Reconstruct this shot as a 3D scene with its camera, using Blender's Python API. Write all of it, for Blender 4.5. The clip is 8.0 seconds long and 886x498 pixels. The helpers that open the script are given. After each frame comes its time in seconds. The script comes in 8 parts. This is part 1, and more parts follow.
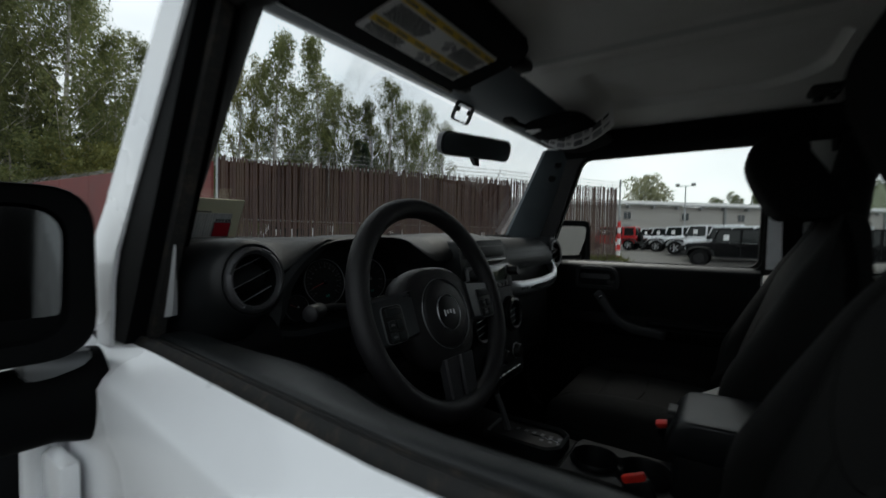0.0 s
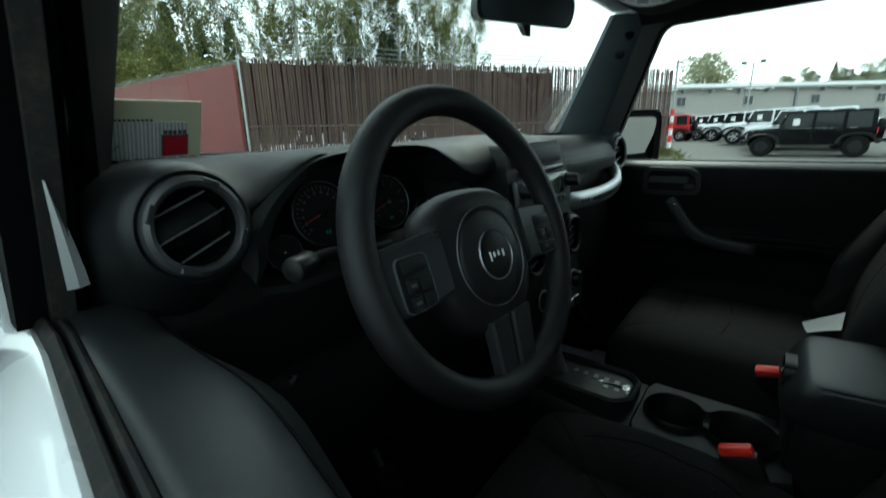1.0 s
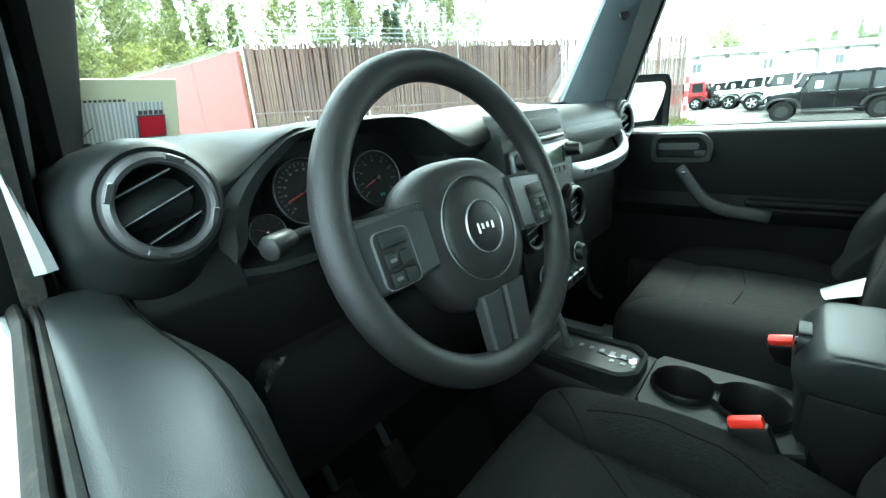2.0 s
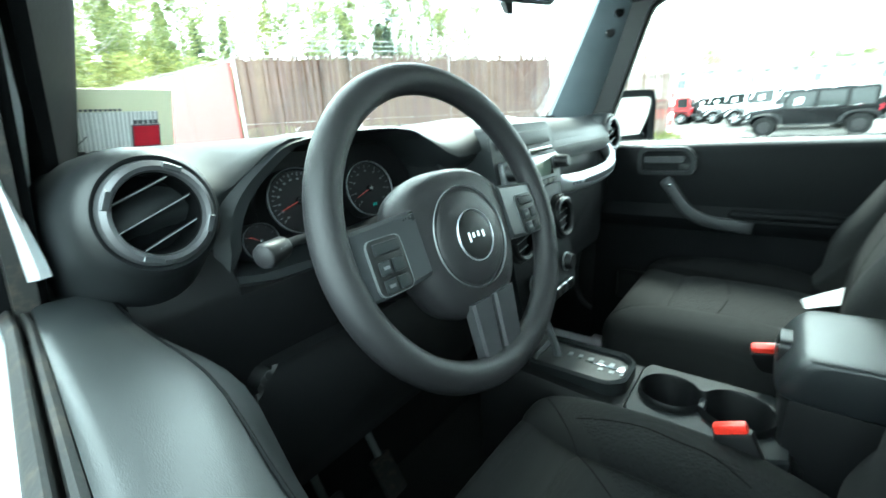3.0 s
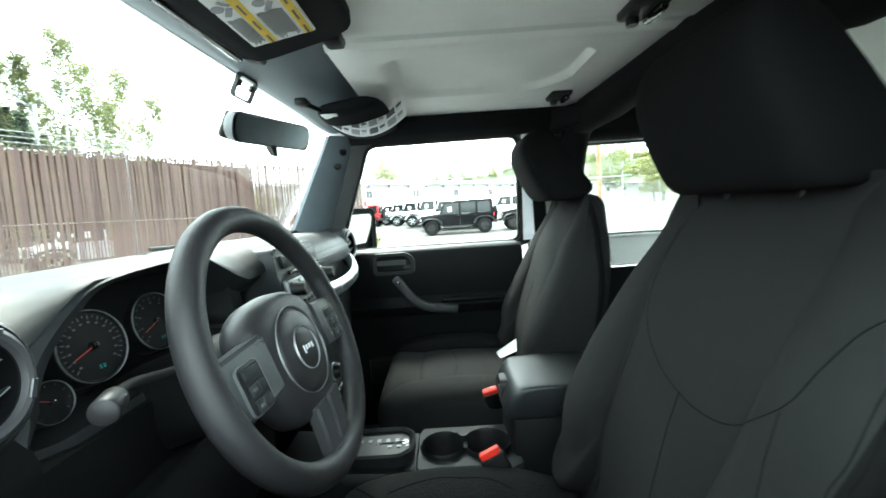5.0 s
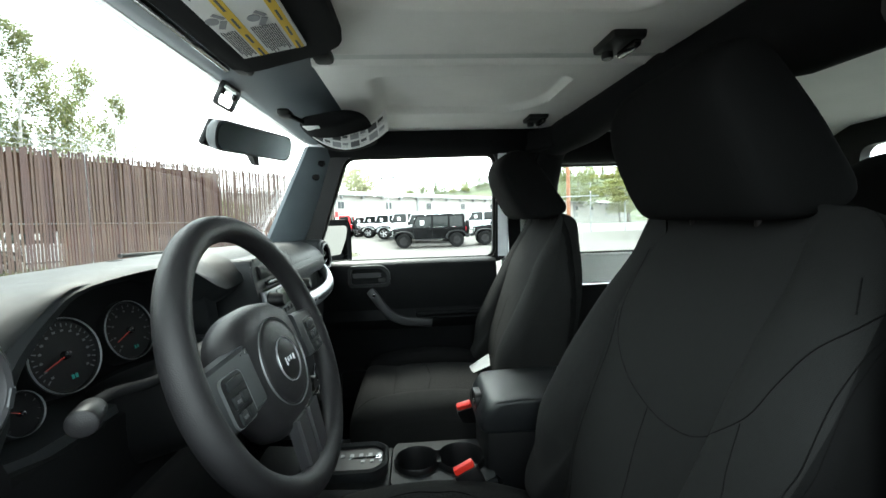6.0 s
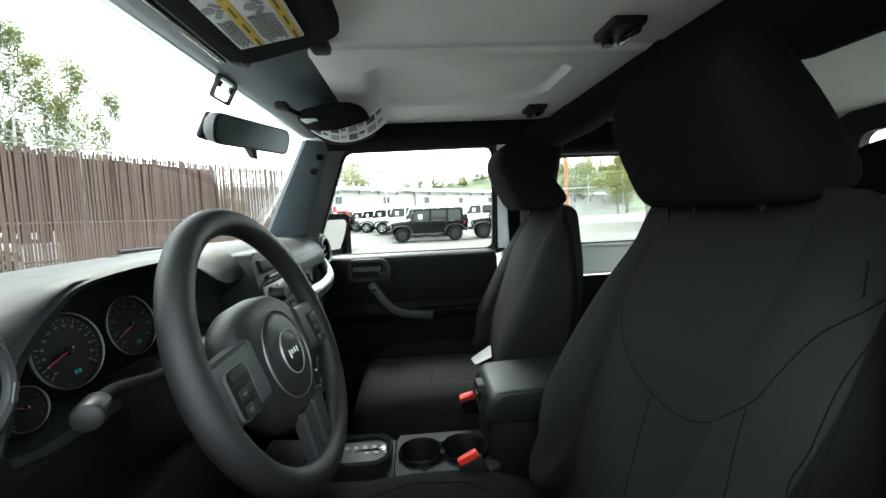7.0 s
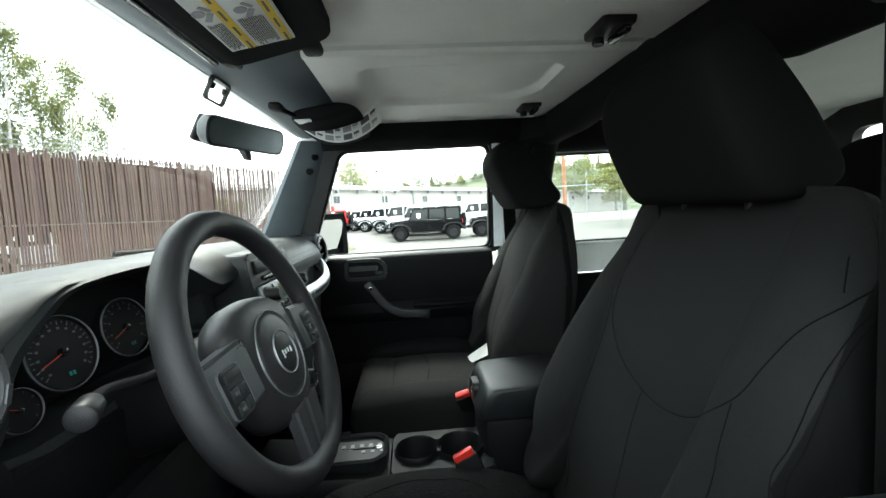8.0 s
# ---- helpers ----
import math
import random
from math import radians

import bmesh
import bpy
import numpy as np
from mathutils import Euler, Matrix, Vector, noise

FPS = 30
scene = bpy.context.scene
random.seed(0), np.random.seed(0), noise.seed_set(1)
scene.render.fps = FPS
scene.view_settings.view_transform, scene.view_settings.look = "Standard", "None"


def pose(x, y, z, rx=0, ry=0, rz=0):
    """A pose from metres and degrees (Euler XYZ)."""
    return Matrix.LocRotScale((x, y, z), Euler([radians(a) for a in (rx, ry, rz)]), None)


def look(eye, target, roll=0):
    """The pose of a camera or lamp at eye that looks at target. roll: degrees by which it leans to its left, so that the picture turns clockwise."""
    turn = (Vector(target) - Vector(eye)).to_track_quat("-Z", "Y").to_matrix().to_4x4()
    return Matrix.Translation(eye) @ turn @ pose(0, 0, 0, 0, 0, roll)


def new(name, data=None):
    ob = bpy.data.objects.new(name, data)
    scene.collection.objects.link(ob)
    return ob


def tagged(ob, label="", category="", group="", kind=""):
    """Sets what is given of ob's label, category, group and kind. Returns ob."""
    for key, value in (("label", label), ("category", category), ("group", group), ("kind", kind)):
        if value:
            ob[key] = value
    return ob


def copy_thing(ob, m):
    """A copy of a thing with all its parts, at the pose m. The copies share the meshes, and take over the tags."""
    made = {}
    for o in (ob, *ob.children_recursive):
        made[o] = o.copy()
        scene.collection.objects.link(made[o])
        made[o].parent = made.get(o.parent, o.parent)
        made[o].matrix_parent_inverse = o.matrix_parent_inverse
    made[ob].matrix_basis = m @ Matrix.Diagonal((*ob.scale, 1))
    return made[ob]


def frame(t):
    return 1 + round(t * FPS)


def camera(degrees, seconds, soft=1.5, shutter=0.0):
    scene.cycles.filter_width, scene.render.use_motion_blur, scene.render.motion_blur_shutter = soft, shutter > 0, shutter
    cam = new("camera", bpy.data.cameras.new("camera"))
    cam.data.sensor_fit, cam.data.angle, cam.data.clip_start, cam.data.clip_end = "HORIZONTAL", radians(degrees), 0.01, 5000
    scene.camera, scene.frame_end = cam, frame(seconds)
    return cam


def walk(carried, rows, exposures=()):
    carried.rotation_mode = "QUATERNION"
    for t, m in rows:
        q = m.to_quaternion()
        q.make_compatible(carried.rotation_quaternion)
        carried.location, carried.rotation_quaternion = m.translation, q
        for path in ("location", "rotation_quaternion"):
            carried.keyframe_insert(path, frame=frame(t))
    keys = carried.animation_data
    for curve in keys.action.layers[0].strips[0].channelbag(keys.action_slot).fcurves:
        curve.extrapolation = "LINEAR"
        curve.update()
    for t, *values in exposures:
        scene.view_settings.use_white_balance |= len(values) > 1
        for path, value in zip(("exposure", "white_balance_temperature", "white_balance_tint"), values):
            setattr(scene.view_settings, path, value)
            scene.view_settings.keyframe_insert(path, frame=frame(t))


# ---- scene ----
cam = camera(93.0, 8.0, soft=1.5, shutter=0.6)
PATH = [
    (0, (-0.903, -0.414, 1.417), (0.652, 0.843, 1.364), 1.1),
    (0.5, (-0.79, -0.308, 1.436), (0.708, 0.989, 1.165), -0.4),
    (1, (-0.738, -0.27, 1.426), (0.654, 1.071, 0.912), -1.4),
    (1.5, (-0.713, -0.269, 1.412), (0.645, 1.071, 0.812), -3.0),
    (2.8, (-0.704, -0.297, 1.411), (0.599, 1.109, 0.839), -4.7),
    (3, (-0.714, -0.284, 1.411), (0.66, 1.062, 0.863), -3.4),
    (3.5, (-0.752, -0.262, 1.431), (0.878, 0.818, 1.009), -3.4),
    (4, (-0.802, -0.239, 1.446), (1.036, 0.493, 1.155), -3.5),
    (4.5, (-0.846, -0.231, 1.451), (1.096, 0.185, 1.219), -3.5),
    (5, (-0.878, -0.232, 1.456), (1.105, -0.03, 1.29), -3.8),
    (5.2, (-0.888, -0.233, 1.461), (1.1, -0.085, 1.303), -3.1),
    (6.5, (-0.895, -0.207, 1.46), (1.102, -0.156, 1.359), -1.9),
    (7, (-0.892, -0.21, 1.456), (1.102, -0.153, 1.318), -2.7),
    (7.5, (-0.894, -0.215, 1.455), (1.1, -0.166, 1.306), -3.1),
    (8, (-0.897, -0.22, 1.457), (1.097, -0.169, 1.312), -3.2),
]
EXPOSURES = [(0.0, -0.45, 6350, 4), (0.5, -0.2, 6150, -6), (1.0, 0.65, 5850, -16), (1.5, 2.6, 5650, -21), (3.0, 3.92, 5700, -19), (3.5, 4.12, 5700, -16),
             (4.0, 3.9, 5850, -14), (4.5, 3.65, 6000, -11), (5.0, 3.3, 6100, -9), (6.5, 2.50, 6350, -3), (8.0, 2.55, 6350, -3)]
walk(cam, [(t, look(eye, target, roll)) for t, eye, target, roll in PATH], EXPOSURES)

# ---- daylight: a bright overcast sky and a broad, weak sun ----
world = bpy.data.worlds.new("world")
scene.world = world
world.use_nodes = True
wn, wl = world.node_tree.nodes, world.node_tree.links
wn.clear()
sky = wn.new("ShaderNodeTexSky")
sky.sky_type, sky.sun_disc = "NISHITA", False
sky.sun_elevation, sky.sun_rotation = radians(48), radians(70)
sky.air_density, sky.dust_density, sky.ozone_density = 1.0, 4.0, 1.0
cloud = wn.new("ShaderNodeTexNoise")
cloud.inputs["Scale"].default_value, cloud.inputs["Detail"].default_value = 2.2, 6.0
tc = wn.new("ShaderNodeTexCoord")
mp = wn.new("ShaderNodeMapping")
mp.inputs["Scale"].default_value = (1, 1, 3.0)
wl.new(tc.outputs["Generated"], mp.inputs["Vector"])
wl.new(mp.outputs["Vector"], cloud.inputs["Vector"])
ramp = wn.new("ShaderNodeValToRGB")
ramp.color_ramp.elements[0].position, ramp.color_ramp.elements[0].color = 0.3, (7.6, 8.1, 8.7, 1)
ramp.color_ramp.elements[1].position, ramp.color_ramp.elements[1].color = 0.7, (10.4, 10.6, 10.8, 1)
wl.new(cloud.outputs["Fac"], ramp.inputs["Fac"])
over = wn.new("ShaderNodeMix")
over.data_type = "RGBA"
over.inputs["Factor"].default_value = 0.86
wl.new(sky.outputs["Color"], over.inputs["A"])
wl.new(ramp.outputs["Color"], over.inputs["B"])
bg = wn.new("ShaderNodeBackground")
bg.inputs["Strength"].default_value = 0.15
wl.new(over.outputs["Result"], bg.inputs["Color"])
wout = wn.new("ShaderNodeOutputWorld")
wl.new(bg.outputs["Background"], wout.inputs["Surface"])

sun_data = bpy.data.lights.new("sun", "SUN")
sun_data.energy, sun_data.angle, sun_data.color = 1.2, radians(14), (1.0, 0.96, 0.9)
sun = new("sun", sun_data)
sun.matrix_world = look((0, 0, 40), (-28, -14, 0))

# ---- materials ----
def material(name):
    m = bpy.data.materials.new(name)
    m.use_nodes = True
    nt = m.node_tree
    return m, nt.nodes, nt.links, nt.nodes["Principled BSDF"]


def surface(name, rgb, rough=0.5, metal=0.0, vary=0.15, scale=6.0, fine=60.0, bump=0.15, grain="noise", depth=0.0006,
            spec=0.5, coat=0.0, island=False, stain=None):
    """A plain surface with colour variation at two scales, uneven gloss and a fine relief."""
    m, n, l, b = material(name)
    tc = n.new("ShaderNodeTexCoord")
    big = n.new("ShaderNodeTexNoise")
    big.inputs["Scale"].default_value, big.inputs["Detail"].default_value = scale, 5.0
    l.new(tc.outputs["Object"], big.inputs["Vector"])
    if grain == "voronoi":
        small = n.new("ShaderNodeTexVoronoi")
        small.inputs["Scale"].default_value = fine
        height = small.outputs["Distance"]
    elif grain == "weave":
        wx, wy = n.new("ShaderNodeTexWave"), n.new("ShaderNodeTexWave")
        wx.bands_direction, wy.bands_direction = "X", "Z"
        for w in (wx, wy):
            w.inputs["Scale"].default_value, w.inputs["Distortion"].default_value = fine, 0.6
            l.new(tc.outputs["Object"], w.inputs["Vector"])
        mul = n.new("ShaderNodeMath")
        mul.operation = "MULTIPLY"
        l.new(wx.outputs["Fac"], mul.inputs[0])
        l.new(wy.outputs["Fac"], mul.inputs[1])
        small, height = wx, mul.outputs[0]
    else:
        small = n.new("ShaderNodeTexNoise")
        small.inputs["Scale"].default_value, small.inputs["Detail"].default_value = fine, 4.0
        height = small.outputs["Fac"]
    if grain != "weave":
        l.new(tc.outputs["Object"], small.inputs["Vector"])
    ramp = n.new("ShaderNodeValToRGB")
    dark = [c * (1 - vary) for c in rgb]
    lite = [min(1, c * (1 + vary)) for c in rgb]
    ramp.color_ramp.elements[0].position, ramp.color_ramp.elements[0].color = 0.3, (*dark, 1)
    ramp.color_ramp.elements[1].position, ramp.color_ramp.elements[1].color = 0.7, (*lite, 1)
    l.new(big.outputs["Fac"], ramp.inputs["Fac"])
    colour = ramp.outputs["Color"]
    mix = n.new("ShaderNodeMix")
    mix.data_type, mix.blend_type = "RGBA", "MULTIPLY"
    mix.inputs["Factor"].default_value = min(1, vary * 2)
    l.new(colour, mix.inputs["A"])
    grey = n.new("ShaderNodeMapRange")
    grey.inputs["To Min"].default_value, grey.inputs["To Max"].default_value = 0.7, 1.15
    l.new(height, grey.inputs["Value"])
    l.new(grey.outputs["Result"], mix.inputs["B"])
    colour = mix.outputs["Result"]
    if stain:
        st = n.new("ShaderNodeTexNoise")
        st.inputs["Scale"].default_value, st.inputs["Detail"].default_value = stain[0], 8.0
        st.inputs["Roughness"].default_value = 0.7
        mapn = n.new("ShaderNodeMapping")
        mapn.inputs["Scale"].default_value = stain[3] if len(stain) > 3 else (1, 1, 1)
        l.new(tc.outputs["Object"], mapn.inputs["Vector"])
        l.new(mapn.outputs["Vector"], st.inputs["Vector"])
        sr = n.new("ShaderNodeMapRange")
        sr.inputs["From Min"].default_value, sr.inputs["From Max"].default_value = 0.5, 0.75
        sr.inputs["To Max"].default_value = stain[2]
        l.new(st.outputs["Fac"], sr.inputs["Value"])
        sm = n.new("ShaderNodeMix")
        sm.data_type = "RGBA"
        l.new(sr.outputs["Result"], sm.inputs["Factor"])
        l.new(colour, sm.inputs["A"])
        sm.inputs["B"].default_value = (*stain[1], 1)
        colour = sm.outputs["Result"]
    if island:
        src = n.new("ShaderNodeObjectInfo") if island == "object" else n.new("ShaderNodeNewGeometry")
        rnd = src.outputs["Random"] if island == "object" else src.outputs["Random Per Island"]
        hsv = n.new("ShaderNodeHueSaturation")
        vr, hr = n.new("ShaderNodeMapRange"), n.new("ShaderNodeMapRange")
        vr.inputs["To Min"].default_value, vr.inputs["To Max"].default_value = 0.78, 1.22
        hr.inputs["To Min"].default_value, hr.inputs["To Max"].default_value = 0.475, 0.515
        l.new(rnd, vr.inputs["Value"])
        l.new(rnd, hr.inputs["Value"])
        l.new(vr.outputs["Result"], hsv.inputs["Value"])
        l.new(hr.outputs["Result"], hsv.inputs["Hue"])
        l.new(colour, hsv.inputs["Color"])
        colour = hsv.outputs["Color"]
    l.new(colour, b.inputs["Base Color"])
    rr = n.new("ShaderNodeMapRange")
    rr.inputs["To Min"].default_value, rr.inputs["To Max"].default_value = max(0, rough - 0.08), min(1, rough + 0.08)
    l.new(big.outputs["Fac"], rr.inputs["Value"])
    l.new(rr.outputs["Result"], b.inputs["Roughness"])
    b.inputs["Metallic"].default_value = metal
    b.inputs["Specular IOR Level"].default_value = spec
    b.inputs["Coat Weight"].default_value = coat
    b.inputs["Coat Roughness"].default_value = 0.05
    if bump:
        bp = n.new("ShaderNodeBump")
        bp.inputs["Strength"].default_value, bp.inputs["Distance"].default_value = bump, depth
        l.new(height, bp.inputs["Height"])
        l.new(bp.outputs["Normal"], b.inputs["Normal"])
    return m


def pane(name, tint, gloss=1.0):
    """Clear sheet glass: it lets light through and mirrors by Fresnel."""
    m, n, l, b = material(name)
    n.remove(b)
    tr, gl, mx, fr = (n.new(k) for k in ("ShaderNodeBsdfTransparent", "ShaderNodeBsdfGlossy", "ShaderNodeMixShader", "ShaderNodeFresnel"))
    tr.inputs["Color"].default_value = (*tint, 1)
    gl.inputs["Roughness"].default_value = 0.01
    fr.inputs["IOR"].default_value = 1.45
    mul = n.new("ShaderNodeMath")
    mul.operation = "MULTIPLY"
    mul.inputs[1].default_value = gloss
    l.new(fr.outputs["Fac"], mul.inputs[0])
    l.new(mul.outputs[0], mx.inputs["Fac"])
    l.new(tr.outputs["BSDF"], mx.inputs[1])
    l.new(gl.outputs["BSDF"], mx.inputs[2])
    l.new(mx.outputs["Shader"], n["Material Output"].inputs["Surface"])
    return m


def glow(name, rgb, strength):
    m, n, l, b = material(name)
    b.inputs["Base Color"].default_value = (*[c * 0.3 for c in rgb], 1)
    b.inputs["Emission Color"].default_value = (*rgb, 1)
    b.inputs["Emission Strength"].default_value = strength
    return m


def leafy(name, rgb, spread=0.3):
    m, n, l, b = material(name)
    g = n.new("ShaderNodeNewGeometry")
    ramp = n.new("ShaderNodeValToRGB")
    ramp.color_ramp.elements[0].color = (*[c * (1 - spread) for c in rgb], 1)
    ramp.color_ramp.elements[1].color = (rgb[0] * (1 + spread * 1.6), rgb[1] * (1 + spread), rgb[2] * (1 + spread * 0.5), 1)
    l.new(g.outputs["Random Per Island"], ramp.inputs["Fac"])
    oi, hs, mr = n.new("ShaderNodeObjectInfo"), n.new("ShaderNodeHueSaturation"), n.new("ShaderNodeMapRange")
    mr.inputs["To Min"].default_value, mr.inputs["To Max"].default_value = 0.75, 1.25
    l.new(oi.outputs["Random"], mr.inputs["Value"])
    l.new(mr.outputs["Result"], hs.inputs["Value"])
    l.new(ramp.outputs["Color"], hs.inputs["Color"])
    l.new(hs.outputs["Color"], b.inputs["Base Color"])
    b.inputs["Roughness"].default_value = 0.6
    tl, mx = n.new("ShaderNodeBsdfTranslucent"), n.new("ShaderNodeMixShader")
    l.new(hs.outputs["Color"], tl.inputs["Color"])
    mx.inputs["Fac"].default_value = 0.5
    l.new(b.outputs["BSDF"], mx.inputs[1])
    l.new(tl.outputs["BSDF"], mx.inputs[2])
    l.new(mx.outputs["Shader"], n["Material Output"].inputs["Surface"])
    return m


M = {}
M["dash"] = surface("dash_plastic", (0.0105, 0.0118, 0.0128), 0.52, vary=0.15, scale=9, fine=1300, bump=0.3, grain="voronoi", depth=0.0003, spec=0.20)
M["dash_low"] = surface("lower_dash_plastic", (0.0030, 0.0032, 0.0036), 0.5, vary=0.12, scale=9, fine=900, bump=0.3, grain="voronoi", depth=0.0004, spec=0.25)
M["trim"] = surface("door_trim_plastic", (0.0080, 0.0092, 0.0099), 0.40, vary=0.15, scale=8, fine=1500, bump=0.3, grain="voronoi", depth=0.0003, spec=0.33)
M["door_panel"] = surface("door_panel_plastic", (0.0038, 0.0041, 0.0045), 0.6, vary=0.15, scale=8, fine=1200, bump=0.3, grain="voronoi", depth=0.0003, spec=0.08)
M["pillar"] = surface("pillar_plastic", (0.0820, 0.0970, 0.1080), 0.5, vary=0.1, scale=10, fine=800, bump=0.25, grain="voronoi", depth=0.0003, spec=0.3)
M["leather"] = surface("wheel_rim_cover", (0.0120, 0.0115, 0.0127), 0.46, vary=0.12, scale=14, fine=1100, bump=0.5, grain="voronoi", depth=0.0005, spec=0.26)
M["black"] = surface("black_plastic", (0.0060, 0.0060, 0.0065), 0.45, vary=0.15, scale=12, fine=500, bump=0.15, spec=0.3)
M["gloss_black"] = surface("gloss_black", (0.008, 0.008, 0.009), 0.12, vary=0.1, scale=12, fine=300, bump=0.02)
M["rubber"] = surface("rubber_seal", (0.012, 0.012, 0.012), 0.7, vary=0.2, scale=20, fine=300, bump=0.3, stain=(60, (0.10, 0.075, 0.05), 0.35), spec=0.2)
M["silver"] = surface("silver_trim", (0.42, 0.43, 0.45), 0.36, metal=0.8, vary=0.08, scale=20, fine=400, bump=0.06)
M["satin"] = surface("satin_grey_trim", (0.13, 0.135, 0.14), 0.38, metal=0.5, vary=0.1, scale=20, fine=400, bump=0.08)
M["chrome"] = surface("chrome", (0.75, 0.76, 0.78), 0.1, metal=1.0, vary=0.05, scale=30, fine=200, bump=0.0)
M["white_paint"] = surface("white_car_paint", (0.74, 0.75, 0.77), 0.28, vary=0.04, scale=3, fine=40, bump=0.03, coat=0.6)
# body white taken down to grey: the jamb's shade is in the colour
M["jamb"] = surface("shaded_jamb_paint", (0.34, 0.35, 0.36), 0.5, vary=0.12, scale=14, fine=80, bump=0.05)
M["fabric"] = surface("seat_fabric", (0.0095, 0.0096, 0.0095), 0.9, vary=0.18, scale=7, fine=230, bump=0.35, grain="weave", depth=0.0005, spec=0.12)
# side cloth, its colour lowered further to carry shade on outer faces
M["fabric_side"] = surface("darkened_side_fabric", (0.0042, 0.0042, 0.0043), 0.9, vary=0.18, scale=7, fine=900, bump=0.5, depth=0.0005, spec=0.05)
M["fabric_mesh"] = surface("seat_centre_fabric", (0.0062, 0.0064, 0.0065), 0.85, vary=0.3, scale=7, fine=190, bump=0.9, grain="voronoi", depth=0.0015, spec=0.12)
M["seam"] = surface("seat_seam_thread", (0.0050, 0.0050, 0.0050), 0.9, vary=0.2, fine=400, spec=0.0)
M["vinyl"] = surface("armrest_vinyl", (0.0095, 0.0105, 0.0118), 0.40, vary=0.12, scale=8, fine=600, bump=0.4, grain="voronoi", depth=0.0005, spec=0.4)
M["carpet"] = surface("carpet", (0.0060, 0.0060, 0.0060), 0.95, vary=0.3, scale=10, fine=500, bump=0.8, depth=0.003, spec=0.1)
M["liner"] = surface("roof_panel_liner", (0.88, 0.87, 0.84), 0.75, vary=0.06, scale=4, fine=250, bump=0.3, depth=0.0008, stain=(5, (0.76, 0.74, 0.70), 0.4))
M["rear_liner"] = surface("hardtop_inner_shell", (0.74, 0.75, 0.72), 0.7, vary=0.06, scale=4, fine=200, bump=0.3, depth=0.0008)
M["paper"] = surface("paper", (0.80, 0.80, 0.79), 0.8, vary=0.03, scale=10, fine=300, bump=0.05)
M["thin_paper"] = surface("thin_printed_paper", (0.82, 0.82, 0.82), 0.7, vary=0.03, scale=10, fine=300, bump=0.05)
_n, _l = M["thin_paper"].node_tree.nodes, M["thin_paper"].node_tree.links
_t, _m = _n.new("ShaderNodeBsdfTranslucent"), _n.new("ShaderNodeMixShader")
_t.inputs["Color"].default_value = (0.85, 0.85, 0.86, 1)
_m.inputs["Fac"].default_value = 0.5
_l.new(_n["Principled BSDF"].outputs["BSDF"], _m.inputs[1])
_l.new(_t.outputs["BSDF"], _m.inputs[2])
_l.new(_m.outputs["Shader"], _n["Material Output"].inputs["Surface"])
M["cream"] = surface("cream_card", (0.78, 0.76, 0.55), 0.7, vary=0.04, scale=10, fine=300, bump=0.05)
M["print"] = surface("dark_print", (0.10, 0.10, 0.11), 0.7, vary=0.1, fine=300, bump=0.0)
M["grey_print"] = surface("grey_print", (0.33, 0.33, 0.35), 0.7, vary=0.1, fine=300, bump=0.0)
M["yellow"] = surface("yellow_print", (0.75, 0.52, 0.06), 0.6, vary=0.05, fine=300, bump=0.0)
M["red_print"] = surface("red_print", (0.50, 0.008, 0.030), 0.6, vary=0.08, fine=300, bump=0.0)
M["red_button"] = surface("red_button", (0.75, 0.03, 0.02), 0.4, vary=0.05, fine=300, bump=0.05)
M["dial"] = surface("dial_face", (0.0035, 0.0035, 0.0040), 0.45, vary=0.1, fine=300, bump=0.0, spec=0.2)
M["mark"] = surface("dial_marks", (0.060, 0.061, 0.065), 0.6, vary=0.05, fine=300, bump=0.0)
M["needle"] = glow("needle_red", (0.7, 0.04, 0.02), 0.0012)
M["bright"] = surface("bright_trim", (0.55, 0.56, 0.57), 0.3, metal=0.35, vary=0.05, scale=30, fine=200, bump=0.0)
M["lcd"] = glow("lcd_teal", (0.03, 0.42, 0.36), 0.0022)
M["screen"] = surface("radio_screen", (0.10, 0.12, 0.10), 0.08, vary=0.1, fine=100, bump=0.0)
M["mirror"] = surface("mirror_glass", (0.82, 0.84, 0.84), 0.02, metal=1.0, vary=0.01, fine=10, bump=0.0)
M["far_mirror"] = surface("far_mirror_glass", (0.80, 0.81, 0.81), 0.03, metal=1.0, vary=0.01, fine=10, bump=0.0)
M["dim_mirror"] = surface("dimming_mirror_glass", (0.44, 0.50, 0.55), 0.22, metal=1.0, vary=0.01, fine=10, bump=0.0)
M["glass"] = pane("window_glass", (0.955, 0.965, 0.96), 0.25)
M["tint_glass"] = pane("tinted_glass", (0.92, 0.94, 0.93), 0.35)
M["asphalt"] = surface("asphalt", (0.0830, 0.0770, 0.0690), 0.85, vary=0.2, scale=0.25, fine=30, bump=0.5, depth=0.01, stain=(0.5, (0.08, 0.08, 0.077), 0.5))
M["slat"] = surface("brown_fence_slat", (0.0660, 0.0360, 0.0250), 0.65, vary=0.2, scale=3, fine=40, bump=0.2, depth=0.002, island="object", stain=(3.0, (0.095, 0.058, 0.040), 0.5, (8, 8, 0.5)))
M["cloth"] = surface("dark_windbreak_cloth", (0.085, 0.044, 0.028), 0.9, vary=0.3, scale=1.2, fine=60, bump=0.3, depth=0.004, stain=(1.5, (0.080, 0.065, 0.035), 0.6, (2, 2, 0.4)), spec=0.1)
M["container"] = surface("rust_red_container_paint", (0.120, 0.042, 0.032), 0.6, vary=0.2, scale=1.0, fine=20, bump=0.2, depth=0.003, stain=(1.5, (0.09, 0.05, 0.04), 0.5, (1, 1, 0.3)))
